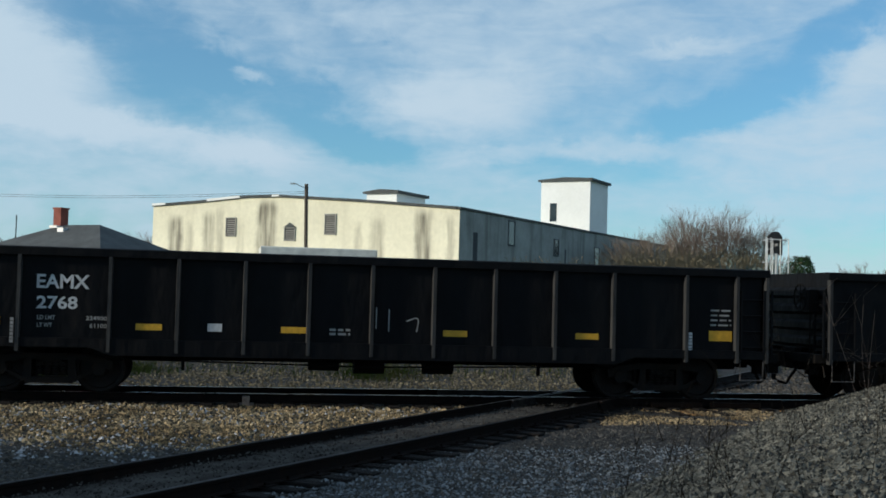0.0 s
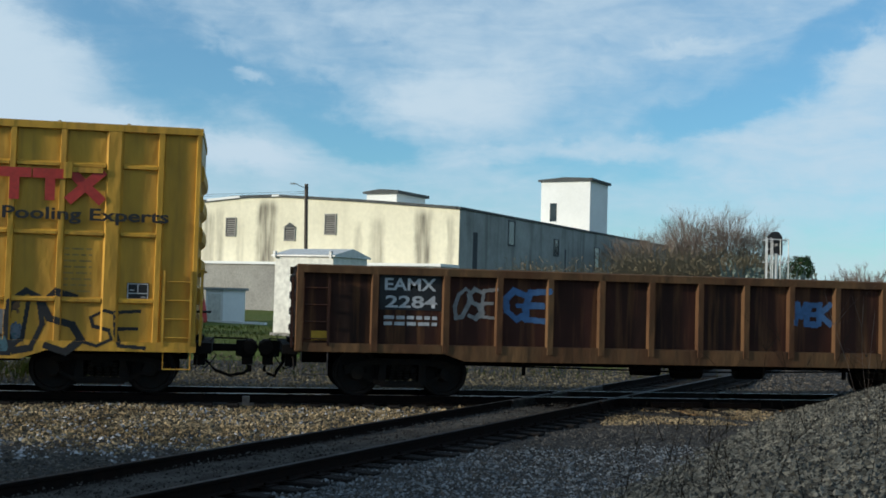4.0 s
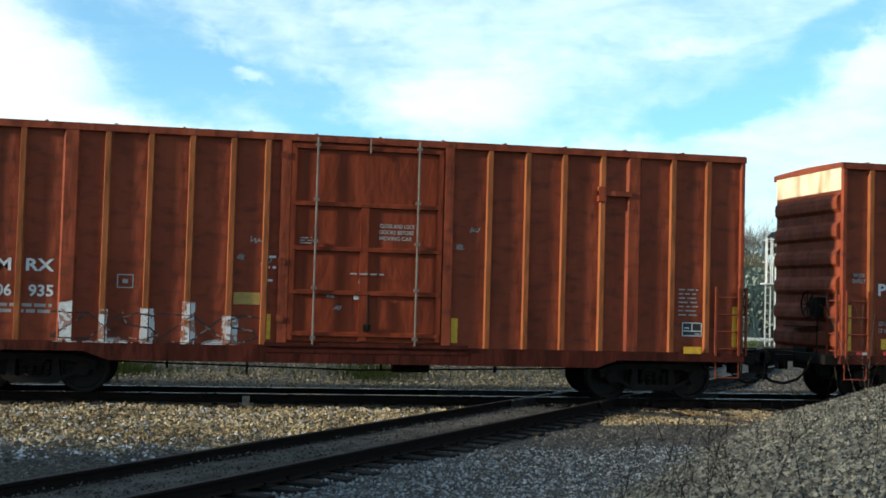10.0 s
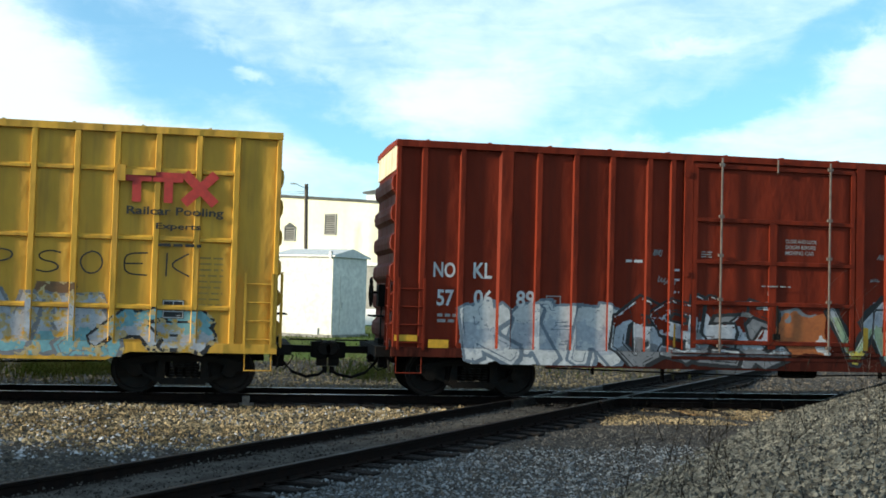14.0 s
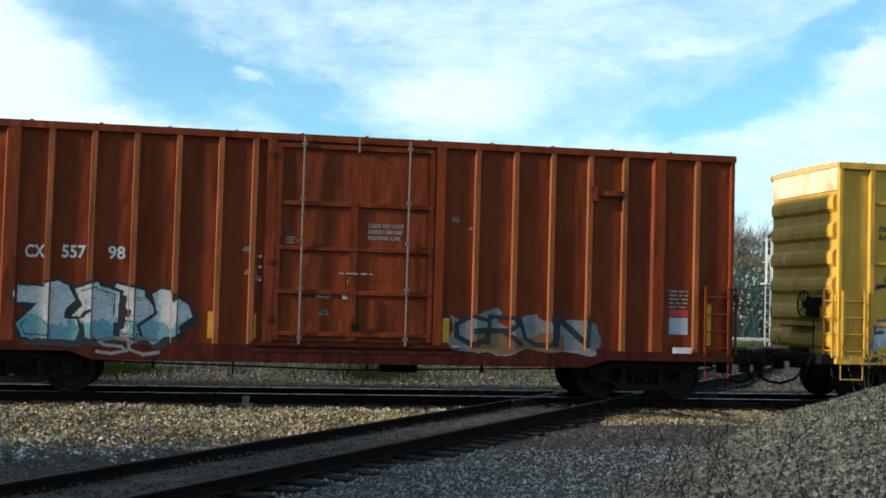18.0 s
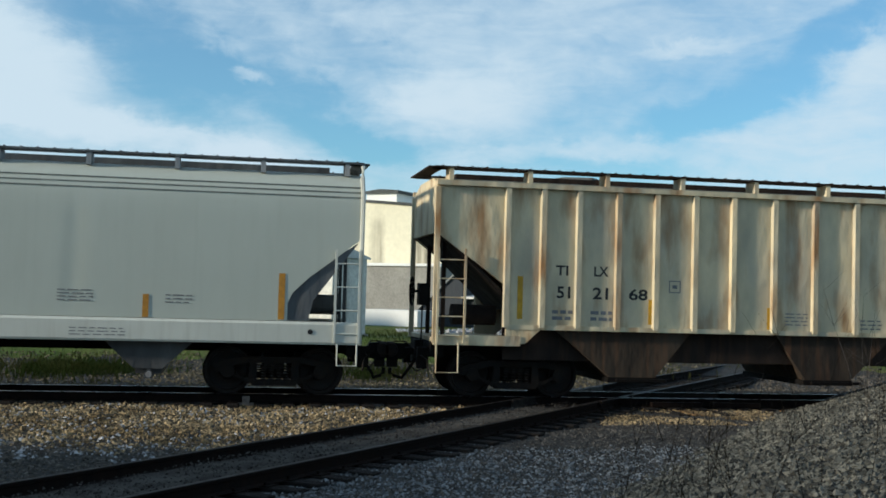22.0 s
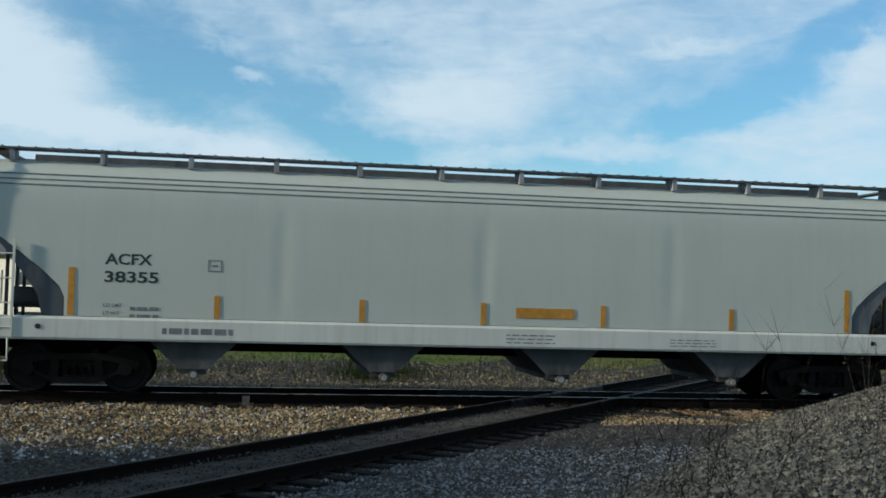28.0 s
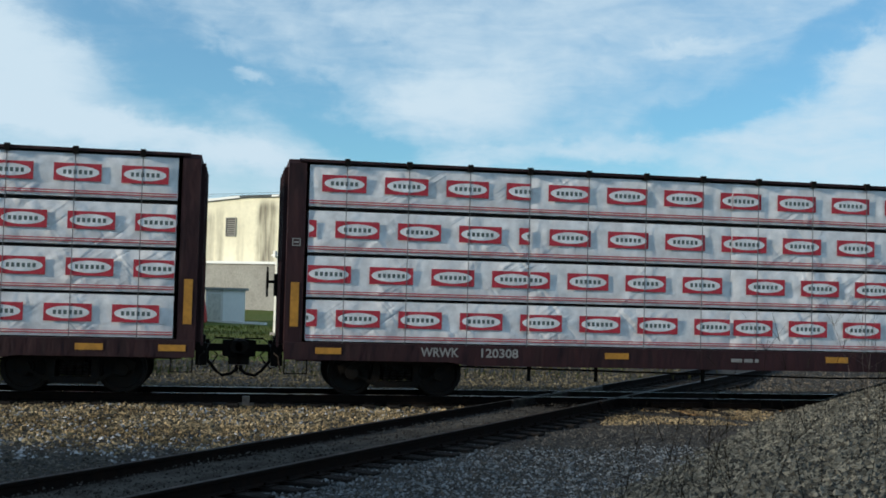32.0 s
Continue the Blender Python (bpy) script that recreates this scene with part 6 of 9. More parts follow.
plate(e, 0.95, 1.4, 0.9, 1.0, K, -1.58, "sticker"), plate(e, 0.55, 0.68, 1.3, 2.1, M["markyellow"]), plate(e, 5.2, 5.33, 1.1, 1.6, M["markyellow"]), plate(e, 15.2, 15.3, 1.15, 2.0, M["markyellow"])
graffiti(e, d, [("ZOOI", 1.85, 4.75, 1.05, 2.0, 0.17, [5, 4, 4], 2, 0), ("SC", 3.2, 4.3, 0.72, 1.1, 0.03, [3], 0, 0), ("GRUN", 9.95, 12.7, 1.0, 1.68, 0.05, [2], 0, 0)], SP, seed=26, block=0.09, label="white and pale blue bubble letters", back=[(9.85, 12.9, 0.95, 1.62, 3), (10.3, 12.2, 0.95, 1.3, 7)])

e, d = yellow_new(-220.64, 15.77, "bright yellow box car with black doors and grey graffiti")
yellow_words(e, ("5", "02", "14", "2"), "dark")
graffiti(e, d, [("TIGOL", 2.3, 6.2, 0.78, 1.85, 0.16, [9, 9, 3], 2, 1), ("JAINK", 9.65, 14.4, 0.80, 1.9, 0.13, [0, 1, 0], 4, 0), ("XOZ", 7.9, 8.6, 1.35, 1.8, 0.012, [4], 0, 0), ("SE", 0.9, 1.6, 1.1, 1.6, 0.03, [2], 0, 0)], SP + [M["sprayslate"], M["thinyellow"]], seed=29, worn=0.1, thin=10, block=0.03, label="slate blue and white outlined graffiti")


# ============ ribbed covered hoppers ============
def hopper_end(e, L, s, x, paint, dark, ztop, reach=0.68):
    """End slope sheet, posts, ladder, platform and air gear; s = 1 at the front."""
    def X(v):
        return x - s * v
    bm = bmesh.new()
    a = [(X(0.12), ztop - 0.9), (X(0.05), ztop - 0.9), (X(1.75), 1.75), (X(1.82), 1.75)]
    prism(bm, a, -1.45, 1.45)
    part("slope_sheet", bm, dark, e)
    bm = bmesh.new()
    box(bm, min(X(0.02), X(0.10)), max(X(0.02), X(0.10)), -1.48, 1.48, ztop - 0.95, ztop)
    part("end_sheet", bm, paint, e)
    for y in (-1.52, 1.52):
        bm = bmesh.new()
        box(bm, min(X(-0.02), X(0.08)), max(X(-0.02), X(0.08)), y - 0.05, y + 0.05, 1.1, ztop - 0.05)
        part("corner_post", bm, paint, e)
    bm = bmesh.new()
    box(bm, min(X(0), X(1.75)), max(X(0), X(1.75)), -1.5, 1.5, 1.12, 1.20)
    box(bm, min(X(0), X(1.75)), max(X(0), X(1.75)), -1.56, -1.48, 1.06, 1.26)
    part("platform", bm, paint, e)
    for y in (-0.9, 0.0, 0.9):
        bm = bmesh.new()
        box(bm, min(X(0.25), X(0.33)), max(X(0.25), X(0.33)), y - 0.04, y + 0.04, 1.2, ztop - 1.1)
        part("end_brace", bm, dark, e)
    ladder(e, min(X(0.06), X(0.60)), max(X(0.06), X(0.60)), -1.60, 1.1, 2.95, 5, paint)
    bm = bmesh.new()
    bmesh.ops.create_cone(bm, cap_ends=True, segments=16, radius1=0.21, radius2=0.21, depth=0.9, matrix=Matrix.Translation((X(0.95), -0.7, 1.65)) @ Matrix.Rotation(radians(90), 4, "Y"))
    part("air_reservoir", bm, M["rustdark"], e)
    stirrup(e, min(X(0.06), X(0.50)), max(X(0.06), X(0.50)), -1.56, 0.52, 1.1, paint)
    bm = bmesh.new()
    box(bm, min(X(0.0), X(0.25)), max(X(0.0), X(0.25)), -1.3, 1.3, 0.80, 1.12)
    part("end_sill", bm, M["iron"], e)
    coupler(e, x, s, reach, 0.86)


def ribbed_hopper(u0, L, paint, dark, ribs, label, bottoms, ztop, zbot, brake, stain=None, end0=1.45, rib_paint=None, start=0.0):
    e = new("hopper_car")
    tagged(e, label, "freight car", "freight cars of the passing train")
    Y = 1.50
    a, b = end0, L - 1.47
    for y in (-1, 1):
        bm = bmesh.new()
        prism(bm, [(start + 0.04, ztop), (L - 0.04, ztop), (L - 0.04, 3.28), (b, 2.25), (b, zbot), (a, zbot), (a, 2.25), (start + 0.04, 3.25)], y * Y, y * (Y - 0.06))
        part("side_sheet", bm, paint, e)
        bm = bmesh.new()
        box(bm, start, L, min(y * (Y - 0.04), y * (Y + 0.10)), max(y * (Y - 0.04), y * (Y + 0.10)), ztop - 0.02, ztop + 0.08)
        part("top_chord", bm, paint, e)
        bm = bmesh.new()
        box(bm, a, b, min(y * (Y - 0.02), y * (Y + 0.05)), max(y * (Y - 0.02), y * (Y + 0.05)), zbot - 0.04, zbot + 0.05)
        part("side_sill", bm, paint, e)
        for s in (0, 1):
            xa, xb = (a, a + 0.75) if s == 0 else (b - 0.75, b)
            bm = bmesh.new()
            prism(bm, [(xa, zbot), (xb, zbot), (xb if s == 1 else xb - 0.35, zbot - 0.32), (xa if s == 0 else xa + 0.35, zbot - 0.32)], y * (Y - 0.04), y * (Y + 0.04))
            part("bolster_web", bm, paint, e)
    me = rib_mesh(zbot, ztop - 0.02, 0.14, rib_paint or paint, 0.085)
    for u in ribs:
        shared("rib", me, e, pose(u, -Y, 0))
        shared("rib", me, e, pose(L - u, Y, 0, 0, 0, 180))
    bm = bmesh.new()
    prism_x(bm, [(-Y, ztop), (-0.8, ztop + 0.18), (0.8, ztop + 0.18), (Y, ztop)], start + 0.04, L - 0.04)
    part("roof", bm, paint, e)
    bm = bmesh.new()
    box(bm, 0.6, L - 0.6, -0.32, 0.32, ztop + 0.16, ztop + 0.34)
    part("hatch_trough", bm, dark, e)
    roof_walk(e, L, ztop + 0.36, dark, paint, 1.02, start)
    for x0, x1, x2, x3 in bottoms:
        bm = bmesh.new()
        prism(bm, [(x0, zbot), (x3, zbot), (x2, 0.46), (x1, 0.46)], -1.42, 1.42)
        hp = part("hopper_bottom", bm, M["rusthop"], e)
        bm = bmesh.new()
        box(bm, x1 - 0.06, x2 + 0.06, -1.44, 1.44, 0.36, 0.47)
        box(bm, x1 + 0.1, x2 + 0.2, -1.5, -1.44, 0.38, 0.44)
        part("outlet_gate", bm, M["iron"], hp)
    bm = bmesh.new()
    box(bm, 0.3, L - 0.3, -0.35, 0.35, 0.72, 1.05)
    # dark sheet between the bottoms paints the shade of the recess
    box(bm, a, b, -1.30, -1.2, 0.78, zbot)
    part("centre_sill", bm, dark, e)
    hopper_end(e, L, -1, start, paint, dark, ztop, 0.68 + start), hopper_end(e, L, 1, L, paint, dark, ztop)
    truck(e, 1.80), truck(e, L - 1.80)
    brake_wheel(e, start if brake == "L" else L, -1 if brake == "L" else 1, -0.8, 2.1)
    CARS.append((e, u0))
    return e


def roof_walk(e, L, z, dark, paint, y, start=0.0):
    for s in (-1, 1):
        bm = bmesh.new()
        box(bm, start, L, s * y - 0.22, s * y + 0.22, z, z + 0.035)
        for k in np.arange(start + 0.15, L, 0.3):
            box(bm, k, k + 0.03, s * y - 0.24, s * y + 0.24, z + 0.034, z + 0.05)
        part("running_board", bm, dark, e)
        for u in np.arange(start + 0.3, L, 1.63):
            bm = bmesh.new()
            box(bm, u, u + 0.09, s * y - 0.2, s * y + 0.24, z - 0.24, z + 0.03)
            part("walk_bracket", bm, paint, e)
    for x in (start - 0.12, L - 0.2):
        bm = bmesh.new()
        box(bm, x, x + 0.32, -1.2, 1.2, z, z + 0.03)
        part("end_walk", bm, dark, e)


TIL_RIBS = (1.45, 2.18, 2.92, 3.75, 4.56, 5.39, 6.22, 7.13, 8.04, 8.97, 9.91, 10.82, 11.64, 12.44, 13.28, 14.09, 14.79, 15.52)
e = ribbed_hopper(-239.55, 17.02, M["cream"], M["rustdark"], TIL_RIBS, "dirty cream ribbed hopper car with rust and tar stains",
                  ((2.45, 3.67, 4.61, 5.40), (7.22, 7.92, 8.93, 9.93), (11.68, 12.41, 13.4, 14.3)), 4.22, 1.43, "L")
y = -1.502
for s, x0, x1, z0, z1 in (("TI", 2.46, 2.72, 2.49, 2.69), ("LX", 3.26, 3.56, 2.49, 2.69), ("51", 2.49, 2.77, 2.03, 2.27), ("21", 3.24, 3.56, 2.03, 2.27), ("68", 4.0, 4.4, 2.03, 2.26)):
    words(e, s, x0, x1, z0, z1, INK, y)
bars(e, 2.4, 2.85, 1.6, 1.85, 2, M["spraygrey"], y), bars(e, 3.2, 3.65, 1.6, 1.85, 2, M["spraygrey"], y)
for u, z0, z1 in ((1.68, 1.6, 2.45), (4.42, 1.55, 2.05), (7.0, 1.5, 1.95), (9.98, 1.5, 1.95), (12.6, 1.5, 1.95), (15.3, 1.6, 2.4)):
    plate(e, u, u + 0.11, z0, z1, M["markyellow"], y)
for u0_, u1_ in ((10.90, 11.57), (11.71, 12.37), (12.51, 12.9)):
    bm = bmesh.new()
    prism(bm, [(u0_ + 0.05, 1.5), (u0_ + 0.02, 2.6), (u0_, 4.18), (u1_, 4.18), (u1_ - 0.02, 3.0), (u1_ - 0.08, 2.2), (u1_ - 0.03, 1.5)], y - 0.002, y)
    part("tar_stain", bm, M["tar"], e, "black tar stain")
data_panel(e, 13.5, 13.9, 1.72, 1.98, y), framed_box(e, 4.85, 5.1, 2.2, 2.45, M["spraygrey"], y)
bars(e, 7.4, 7.9, 1.6, 1.9, 4, M["spraygrey"], y, 3, 0.3), bars(e, 9.1, 9.6, 1.55, 1.8, 3, M["spraygrey"], y, 4, 0.3), bars(e, 14.2, 14.6, 1.55, 1.85, 4, M["spraygrey"], y, 4, 0.3)

SR_RIBS = (1.60, 2.56, 3.28, 4.11, 4.94, 5.78, 6.56, 7.47, 8.42, 9.36, 10.24, 11.2, 12.0, 12.84, 13.67, 14.49, 15.22, 15.94)


def smooth_step(a, b, x):
    t = max(0.0, min(1.0, (x - a) / (b - a)))
    return t * t * (3 - 2 * t)


def smooth_hopper(u0, L, label, brake="L", tint="greyhop", marks=(4.14, 6.89, 9.29, 11.75, 14.49)):
    paint, dark = M[tint], M["greydark"]
    e = new("hopper_car")
    tagged(e, label, "freight car", "freight cars of the passing train")
    prof = [(-1.555, 1.46), (-1.56, 2.6), (-1.545, 3.55), (-1.52, 3.86), (-1.46, 4.06), (-1.32, 4.24), (-1.05, 4.36), (0, 4.42)]
    prof = prof + [(-a, b) for a, b in prof[-2::-1]]
    welds = [1.46 + k * (L - 2.9) / 4 for k in range(1, 4)]
    # shell: rings along x, cut back at the ends by a curve
    bm = bmesh.new()

    def cut(z):
        return float(np.interp(z, (1.46, 1.8, 2.0, 2.3, 2.6, 3.05), (1.42, 1.42, 1.33, 1.02, 0.63, 0.05)))
    zs = sorted(set([1.46, 1.8, 1.9, 2.0, 2.15, 2.3, 2.45, 2.6, 2.8, 3.05, 3.2, 3.4, 3.55, 3.7, 3.86, 4.06, 4.24, 4.36, 4.42]))

    def yat(z):
        for (a, za), (b, zb) in zip(prof, prof[1:8]):
            if za <= z <= zb:
                return a + (b - a) * (z - za) / (zb - za)
        return 0
    for s in (1, -1):
        cols = []
        n = 230
        for z in zs:
            c = cut(z)
            row = []
            for k in range(n + 1):
                x = c + (L - 2 * c) * k / n
                dent = sum(0.5 + 0.5 * math.cos(math.pi * (x - u) / 0.24) for u in welds if abs(x - u) < 0.24) * smooth_step(1.5, 2.1, z) * smooth_step(3.86, 3.0, z)
                row.append(bm.verts.new((x, s * (yat(z) + 0.011 * dent), z)))
            cols.append(row)
        for r0, r1 in zip(cols, cols[1:]):
            for k in range(n):
                bm.faces.new((r0[k], r0[k + 1], r1[k + 1], r1[k]))
    bmesh.ops.remove_doubles(bm, verts=bm.verts, dist=0.0005)
    for f in bm.faces:
        f.smooth = True
    part("shell", bm, paint, e)
    for z, y in ((3.86, 1.53), (3.96, 1.50), (4.06, 1.47)):
        for s in (-1, 1):
            bm = bmesh.new()
            box(bm, 0.06, L - 0.06, min(s * y, s * (y - 0.06)), max(s * y, s * (y - 0.06)), z, z + 0.022)
            part("roof_bead", bm, M["beadgrey"], e)
    for s in (-1, 1):
        bm = bmesh.new()
        prism_x(bm, [(s * 1.50, 1.02), (s * 1.60, 1.02), (s * 1.62, 1.06), (s * 1.62, 1.40), (s * 1.58, 1.45), (s * 1.50, 1.45)], 0.0, L)
        part("side_sill", bm, M["sillwhite"], e)
    for x, s in ((0.0, -1), (L, 1)):
        def X(v):
            return x - s * v
        bm = bmesh.new()
        prism(bm, [(X(0.10), 3.2), (X(0.17), 3.2), (X(0.75), 2.85), (X(1.60), 2.2), (X(1.75), 1.3), (X(1.66), 1.3), (X(1.50), 2.2), (X(0.7), 2.75)], -1.50, 1.50)
        part("slope_sheet", bm, dark, e)
        # gusset in darker grey than the shell, the end bay's shade painted in
        bm = bmesh.new()
        prism(bm, [(X(0.08), 3.0), (X(0.66), 2.6), (X(1.05), 2.3), (X(1.36), 2.0), (X(1.45), 1.8), (X(1.45), 1.47), (X(1.02), 1.47), (X(0.94), 1.85), (X(0.52), 2.42)], -1.53, -1.50)
        part("end_gusset", bm, M["walkgrey"], e)
        bm = bmesh.new()
        pr = [(p, q) for p, q in prof if q > 3.1]
        prism_x(bm, [(-1.53, 3.15)] + [(p * 0.985, q) for p, q in pr] + [(1.53, 3.15)], X(0.06), X(0.10))
        part("end_sheet", bm, paint, e)
        for y in (-1.57, 1.57):
            bm = bmesh.new()
            tube(bm, [(X(0.03), y, 1.02), (X(0.03), y, 3.9), (X(0.05), y * 0.96, 4.25), (X(0.02), y * 0.8, 4.5)], 0.045, 6)
            part("corner_post", bm, M["sillwhite"], e)
        ladder(e, min(X(0.06), X(0.52)), max(X(0.06), X(0.52)), -1.63, 1.05, 2.85, 4, M["sillwhite"])
        bm = bmesh.new()
        box(bm, min(X(0), X(1.6)), max(X(0), X(1.6)), -1.5, 1.5, 1.30, 1.36)
        part("platform", bm, dark, e)
        bm = bmesh.new()
        bmesh.ops.create_cone(bm, cap_ends=True, segments=18, radius1=0.20, radius2=0.20, depth=0.95, matrix=Matrix.Translation((X(0.85), -0.75, 1.78)) @ Matrix.Rotation(radians(90), 4, "Y"))
        part("air_reservoir", bm, M["greydark"], e)
        for y in (-0.9, 0.1, 0.9):
            bm = bmesh.new()
            box(bm, min(X(0.25), X(0.31)), max(X(0.25), X(0.31)), y - 0.03, y + 0.03, 1.36, 3.1)
            part("end_brace", bm, dark, e)
        stirrup(e, min(X(0.08), X(0.46)), max(X(0.08), X(0.46)), -1.60, 0.62, 1.03, M["sillwhite"])
        bm = bmesh.new()
        box(bm, min(X(0.0), X(0.25)), max(X(0.0), X(0.25)), -1.4, 1.4, 0.80, 1.10)
        part("end_sill", bm, M["iron"], e)
        bm = bmesh.new()
        disc_y(bm, X(0.98), 1.26, [(-1.632, 0.05), (-1.618, 0.05)], 12)
        part("jacking_hole", bm, INK, e)
        coupler(e, x, s, 0.66, 0.86)
        plate(e, min(X(1.48), X(1.60)), max(X(1.48), X(1.60)), 1.48, 2.36, M["markorange"], -1.562)
    for c in (3.78, 7.40, 10.97, 14.62):
        bm = bmesh.new()
        prism(bm, [(c - 0.86, 1.05), (c + 0.86, 1.05), (c + 0.26, 0.50), (c - 0.26, 0.50)], -1.4, 1.4)
        hp = part("hopper_bottom", bm, dark, e)
        bm = bmesh.new()
        box(bm, c - 0.24, c + 0.24, -1.3, 1.3, 0.40, 0.505)
        disc_y(bm, c + 0.02, 0.40, [(-1.46, 0.085), (-0.4, 0.085)], 14)
        part("outlet", bm, dark, hp)
        bm = bmesh.new()
        disc_y(bm, c + 0.02, 0.40, [(-1.48, 0.06), (-1.461, 0.06)], 12)
        part("outlet_cap", bm, M["faded"], hp)
    bm = bmesh.new()
    box(bm, 0.3, L - 0.3, -0.35, 0.35, 0.80, 1.3)
    part("centre_sill", bm, M["iron"], e)
    bm = bmesh.new()
    box(bm, 0.6, L - 0.6, -0.32, 0.32, 4.40, 4.56)
    part("hatch_trough", bm, dark, e)
    roof_walk(e, L, 4.55, M["walkgrey"], M["bracketgrey"], 1.08)
    truck(e, 1.62), truck(e, L - 1.62)
    brake_wheel(e, 0.0 if brake == "L" else L, -1 if brake == "L" else 1, -0.8, 2.1)
    CARS.append((e, u0))
    for u in marks:
        plate(e, u, u + 0.11, 1.47, 1.90, M["markorange"], -1.562)
    return e


HY = -1.5635


def hop_marks(e, a, b, z=2.55, x=2.12):
    words(e, a, x, x + (0.86 if len(a) == 4 else 0.66), z, z + 0.21, M["darkgreen"], HY), words(e, b, x, x + (0.98 if len(a) == 4 else 0.84), z - 0.33, z - 0.12, M["darkgreen"], HY)
    words(e, "LD LMT", x, x + 0.34, z - 0.79, z - 0.72, M["spraygrey"], HY), words(e, "LT WT", x, x + 0.30, z - 0.94, z - 0.87, M["spraygrey"], HY), bars(e, x + 0.48, x + 1.0, z - 0.98, z - 0.70, 2, M["spraygrey"], HY, 3, 0.45)
    framed_box(e, 4.0, 4.26, z - 0.08, z + 0.14, M["spraygrey"], HY)
    bars(e, 9.8, 10.8, 1.12, 1.34, 3, M["spraygrey"], -1.622, 3, 0.3), bars(e, 13.2, 14.2, 1.12, 1.3, 3, M["spraygrey"], -1.622, 5, 0.3)
    bars(e, 3.2, 4.5, 1.16, 1.30, 1, M["spraygrey"], -1.622, 6, 0.8)


e = smooth_hopper(-259.57, 18.6, "clean light grey covered hopper car with white sill", "L")
hop_marks(e, "AEX", "21153", 2.56, 2.35)
words(e, "DO NOT HAMMER ON CAR", 8.70, 10.24, 1.98, 2.07, M["red"], HY)
bars(e, 12.95, 13.6, 1.75, 2.0, 4, M["spraygrey"], HY, 3, 0.3), bars(e, 14.9, 15.4, 1.75, 1.95, 3, M["spraygrey"], HY, 4, 0.3)
for u in (4.6, 8.2, 11.6):
    plate(e, u, u + 0.08, 1.2, 1.28, M["markyellow"], -1.622, "sticker")

e = smooth_hopper(-279.41, 18.54, "light grey covered hopper car with teal, black and red graffiti", "R")
hop_marks(e, "ACFX", "38365", 2.55)
graffiti(e, lambda x, z: -1.563 if z > 1.45 else -1.6205, [("ARUBA", 2.95, 6.65, 1.04, 2.10, 0.10, [1], 6, 2), ("OBAT", 6.75, 11.45, 1.04, 2.22, 0.19, [3, 3, 3], 4, 8), ("KENOX", 11.45, 15.2, 1.04, 1.98, 0.12, [[4, 5], [7], [5, 4], [7], [7, 1]], 6, 2), ("ES", 15.2, 17.0, 1.04, 1.6, 0.06, [4, 6], 0, 7)],
         [M["sprayteal2"], M["spraymagenta"], M["spraydark"], M["ink"], M["sprayblue"], M["white"], M["spraygreen2"], M["spraygreendark"]], seed=33, label="teal, charcoal and magenta graffiti letters", calm=0.2, gleam=6, splats=[(4.2, 2.1, 0.3, 2), (5.6, 2.0, 0.3, 2), (6.5, 1.95, 0.35, 2), (9.4, 2.3, 0.4, 2), (8.8, 2.25, 0.3, 2), (11.3, 1.6, 0.4, 2), (3.0, 1.4, 0.35, 2), (12.4, 1.9, 0.2, 6), (14.5, 1.9, 0.2, 6)], back=[(2.7, 6.9, 1.06, 1.72, 2), (3.3, 4.0, 1.7, 2.1, 2), (6.4, 7.2, 1.04, 2.25, 2), (8.4, 10.4, 2.1, 2.42, 2), (11.1, 11.9, 1.04, 2.0, 2), (14.9, 15.6, 1.04, 1.6, 2)])

e = smooth_hopper(-299.29, 18.54, "light grey covered hopper car with thin black scrawls", "L", "greyhop2", (4.14, 7.50, 11.22, 14.49))
words(e, "ACFX", 1.88, 2.85, 2.55, 2.76, M["darkgreen"], HY), words(e, "69928", 1.90, 3.08, 2.10, 2.31, M["darkgreen"], HY)
bars(e, 1.9, 3.0, 1.55, 1.78, 2, M["spraygrey"], HY, 3, 0.4), framed_box(e, 3.6, 3.86, 2.2, 2.44, M["spraygrey"], HY)
bars(e, 3.85, 5.3, 1.13, 1.24, 1, INK, -1.622, 6, 0.9), plate(e, 3.55, 3.75, 1.1, 1.26, M["spraygrey"], -1.622, "company_mark")
bars(e, 15.3, 16.0, 2.38, 2.52, 1, M["spraygrey"], HY, 3, 0.8), data_panel(e, 15.83, 16.3, 1.64, 1.9, HY)
scrawl(e, [[(9.55, 2.1), (9.3, 2.25), (8.95, 2.15), (8.7, 1.8), (8.68, 1.4), (8.85, 1.2), (9.4, 1.25), (9.85, 1.35)], [(9.05, 1.85), (9.0, 1.5), (9.7, 1.5)], [(9.45, 2.3), (9.5, 1.85), (9.8, 1.8)], [(9.75, 2.15), (9.95, 2.2), (9.98, 2.0), (9.8, 1.9)]], INK, -1.567, 0.014)
scrawl(e, [[(11.3, 1.5), (11.35, 1.9), (11.7, 2.05), (12.1, 2.0), (12.3, 1.7), (12.4, 2.05), (12.9, 2.08), (13.3, 1.95), (13.35, 1.5)], [(12.0, 1.5), (12.1, 1.8), (12.4, 1.85), (12.5, 1.5)], [(13.5, 1.55), (13.9, 1.9), (14.1, 1.6), (14.4, 1.9)], [(11.6, 1.6), (11.8, 1.95), (12.0, 1.6)]], M["spraygreendark"], -1.567, 0.011)
scrawl(e, [[(5.4, 1.75), (5.7, 1.6), (5.9, 1.8)], [(6.0, 1.6), (6.3, 1.75)], [(6.7, 2.0), (6.75, 1.6)]], M["sprayslate"], -1.567, 0.018)
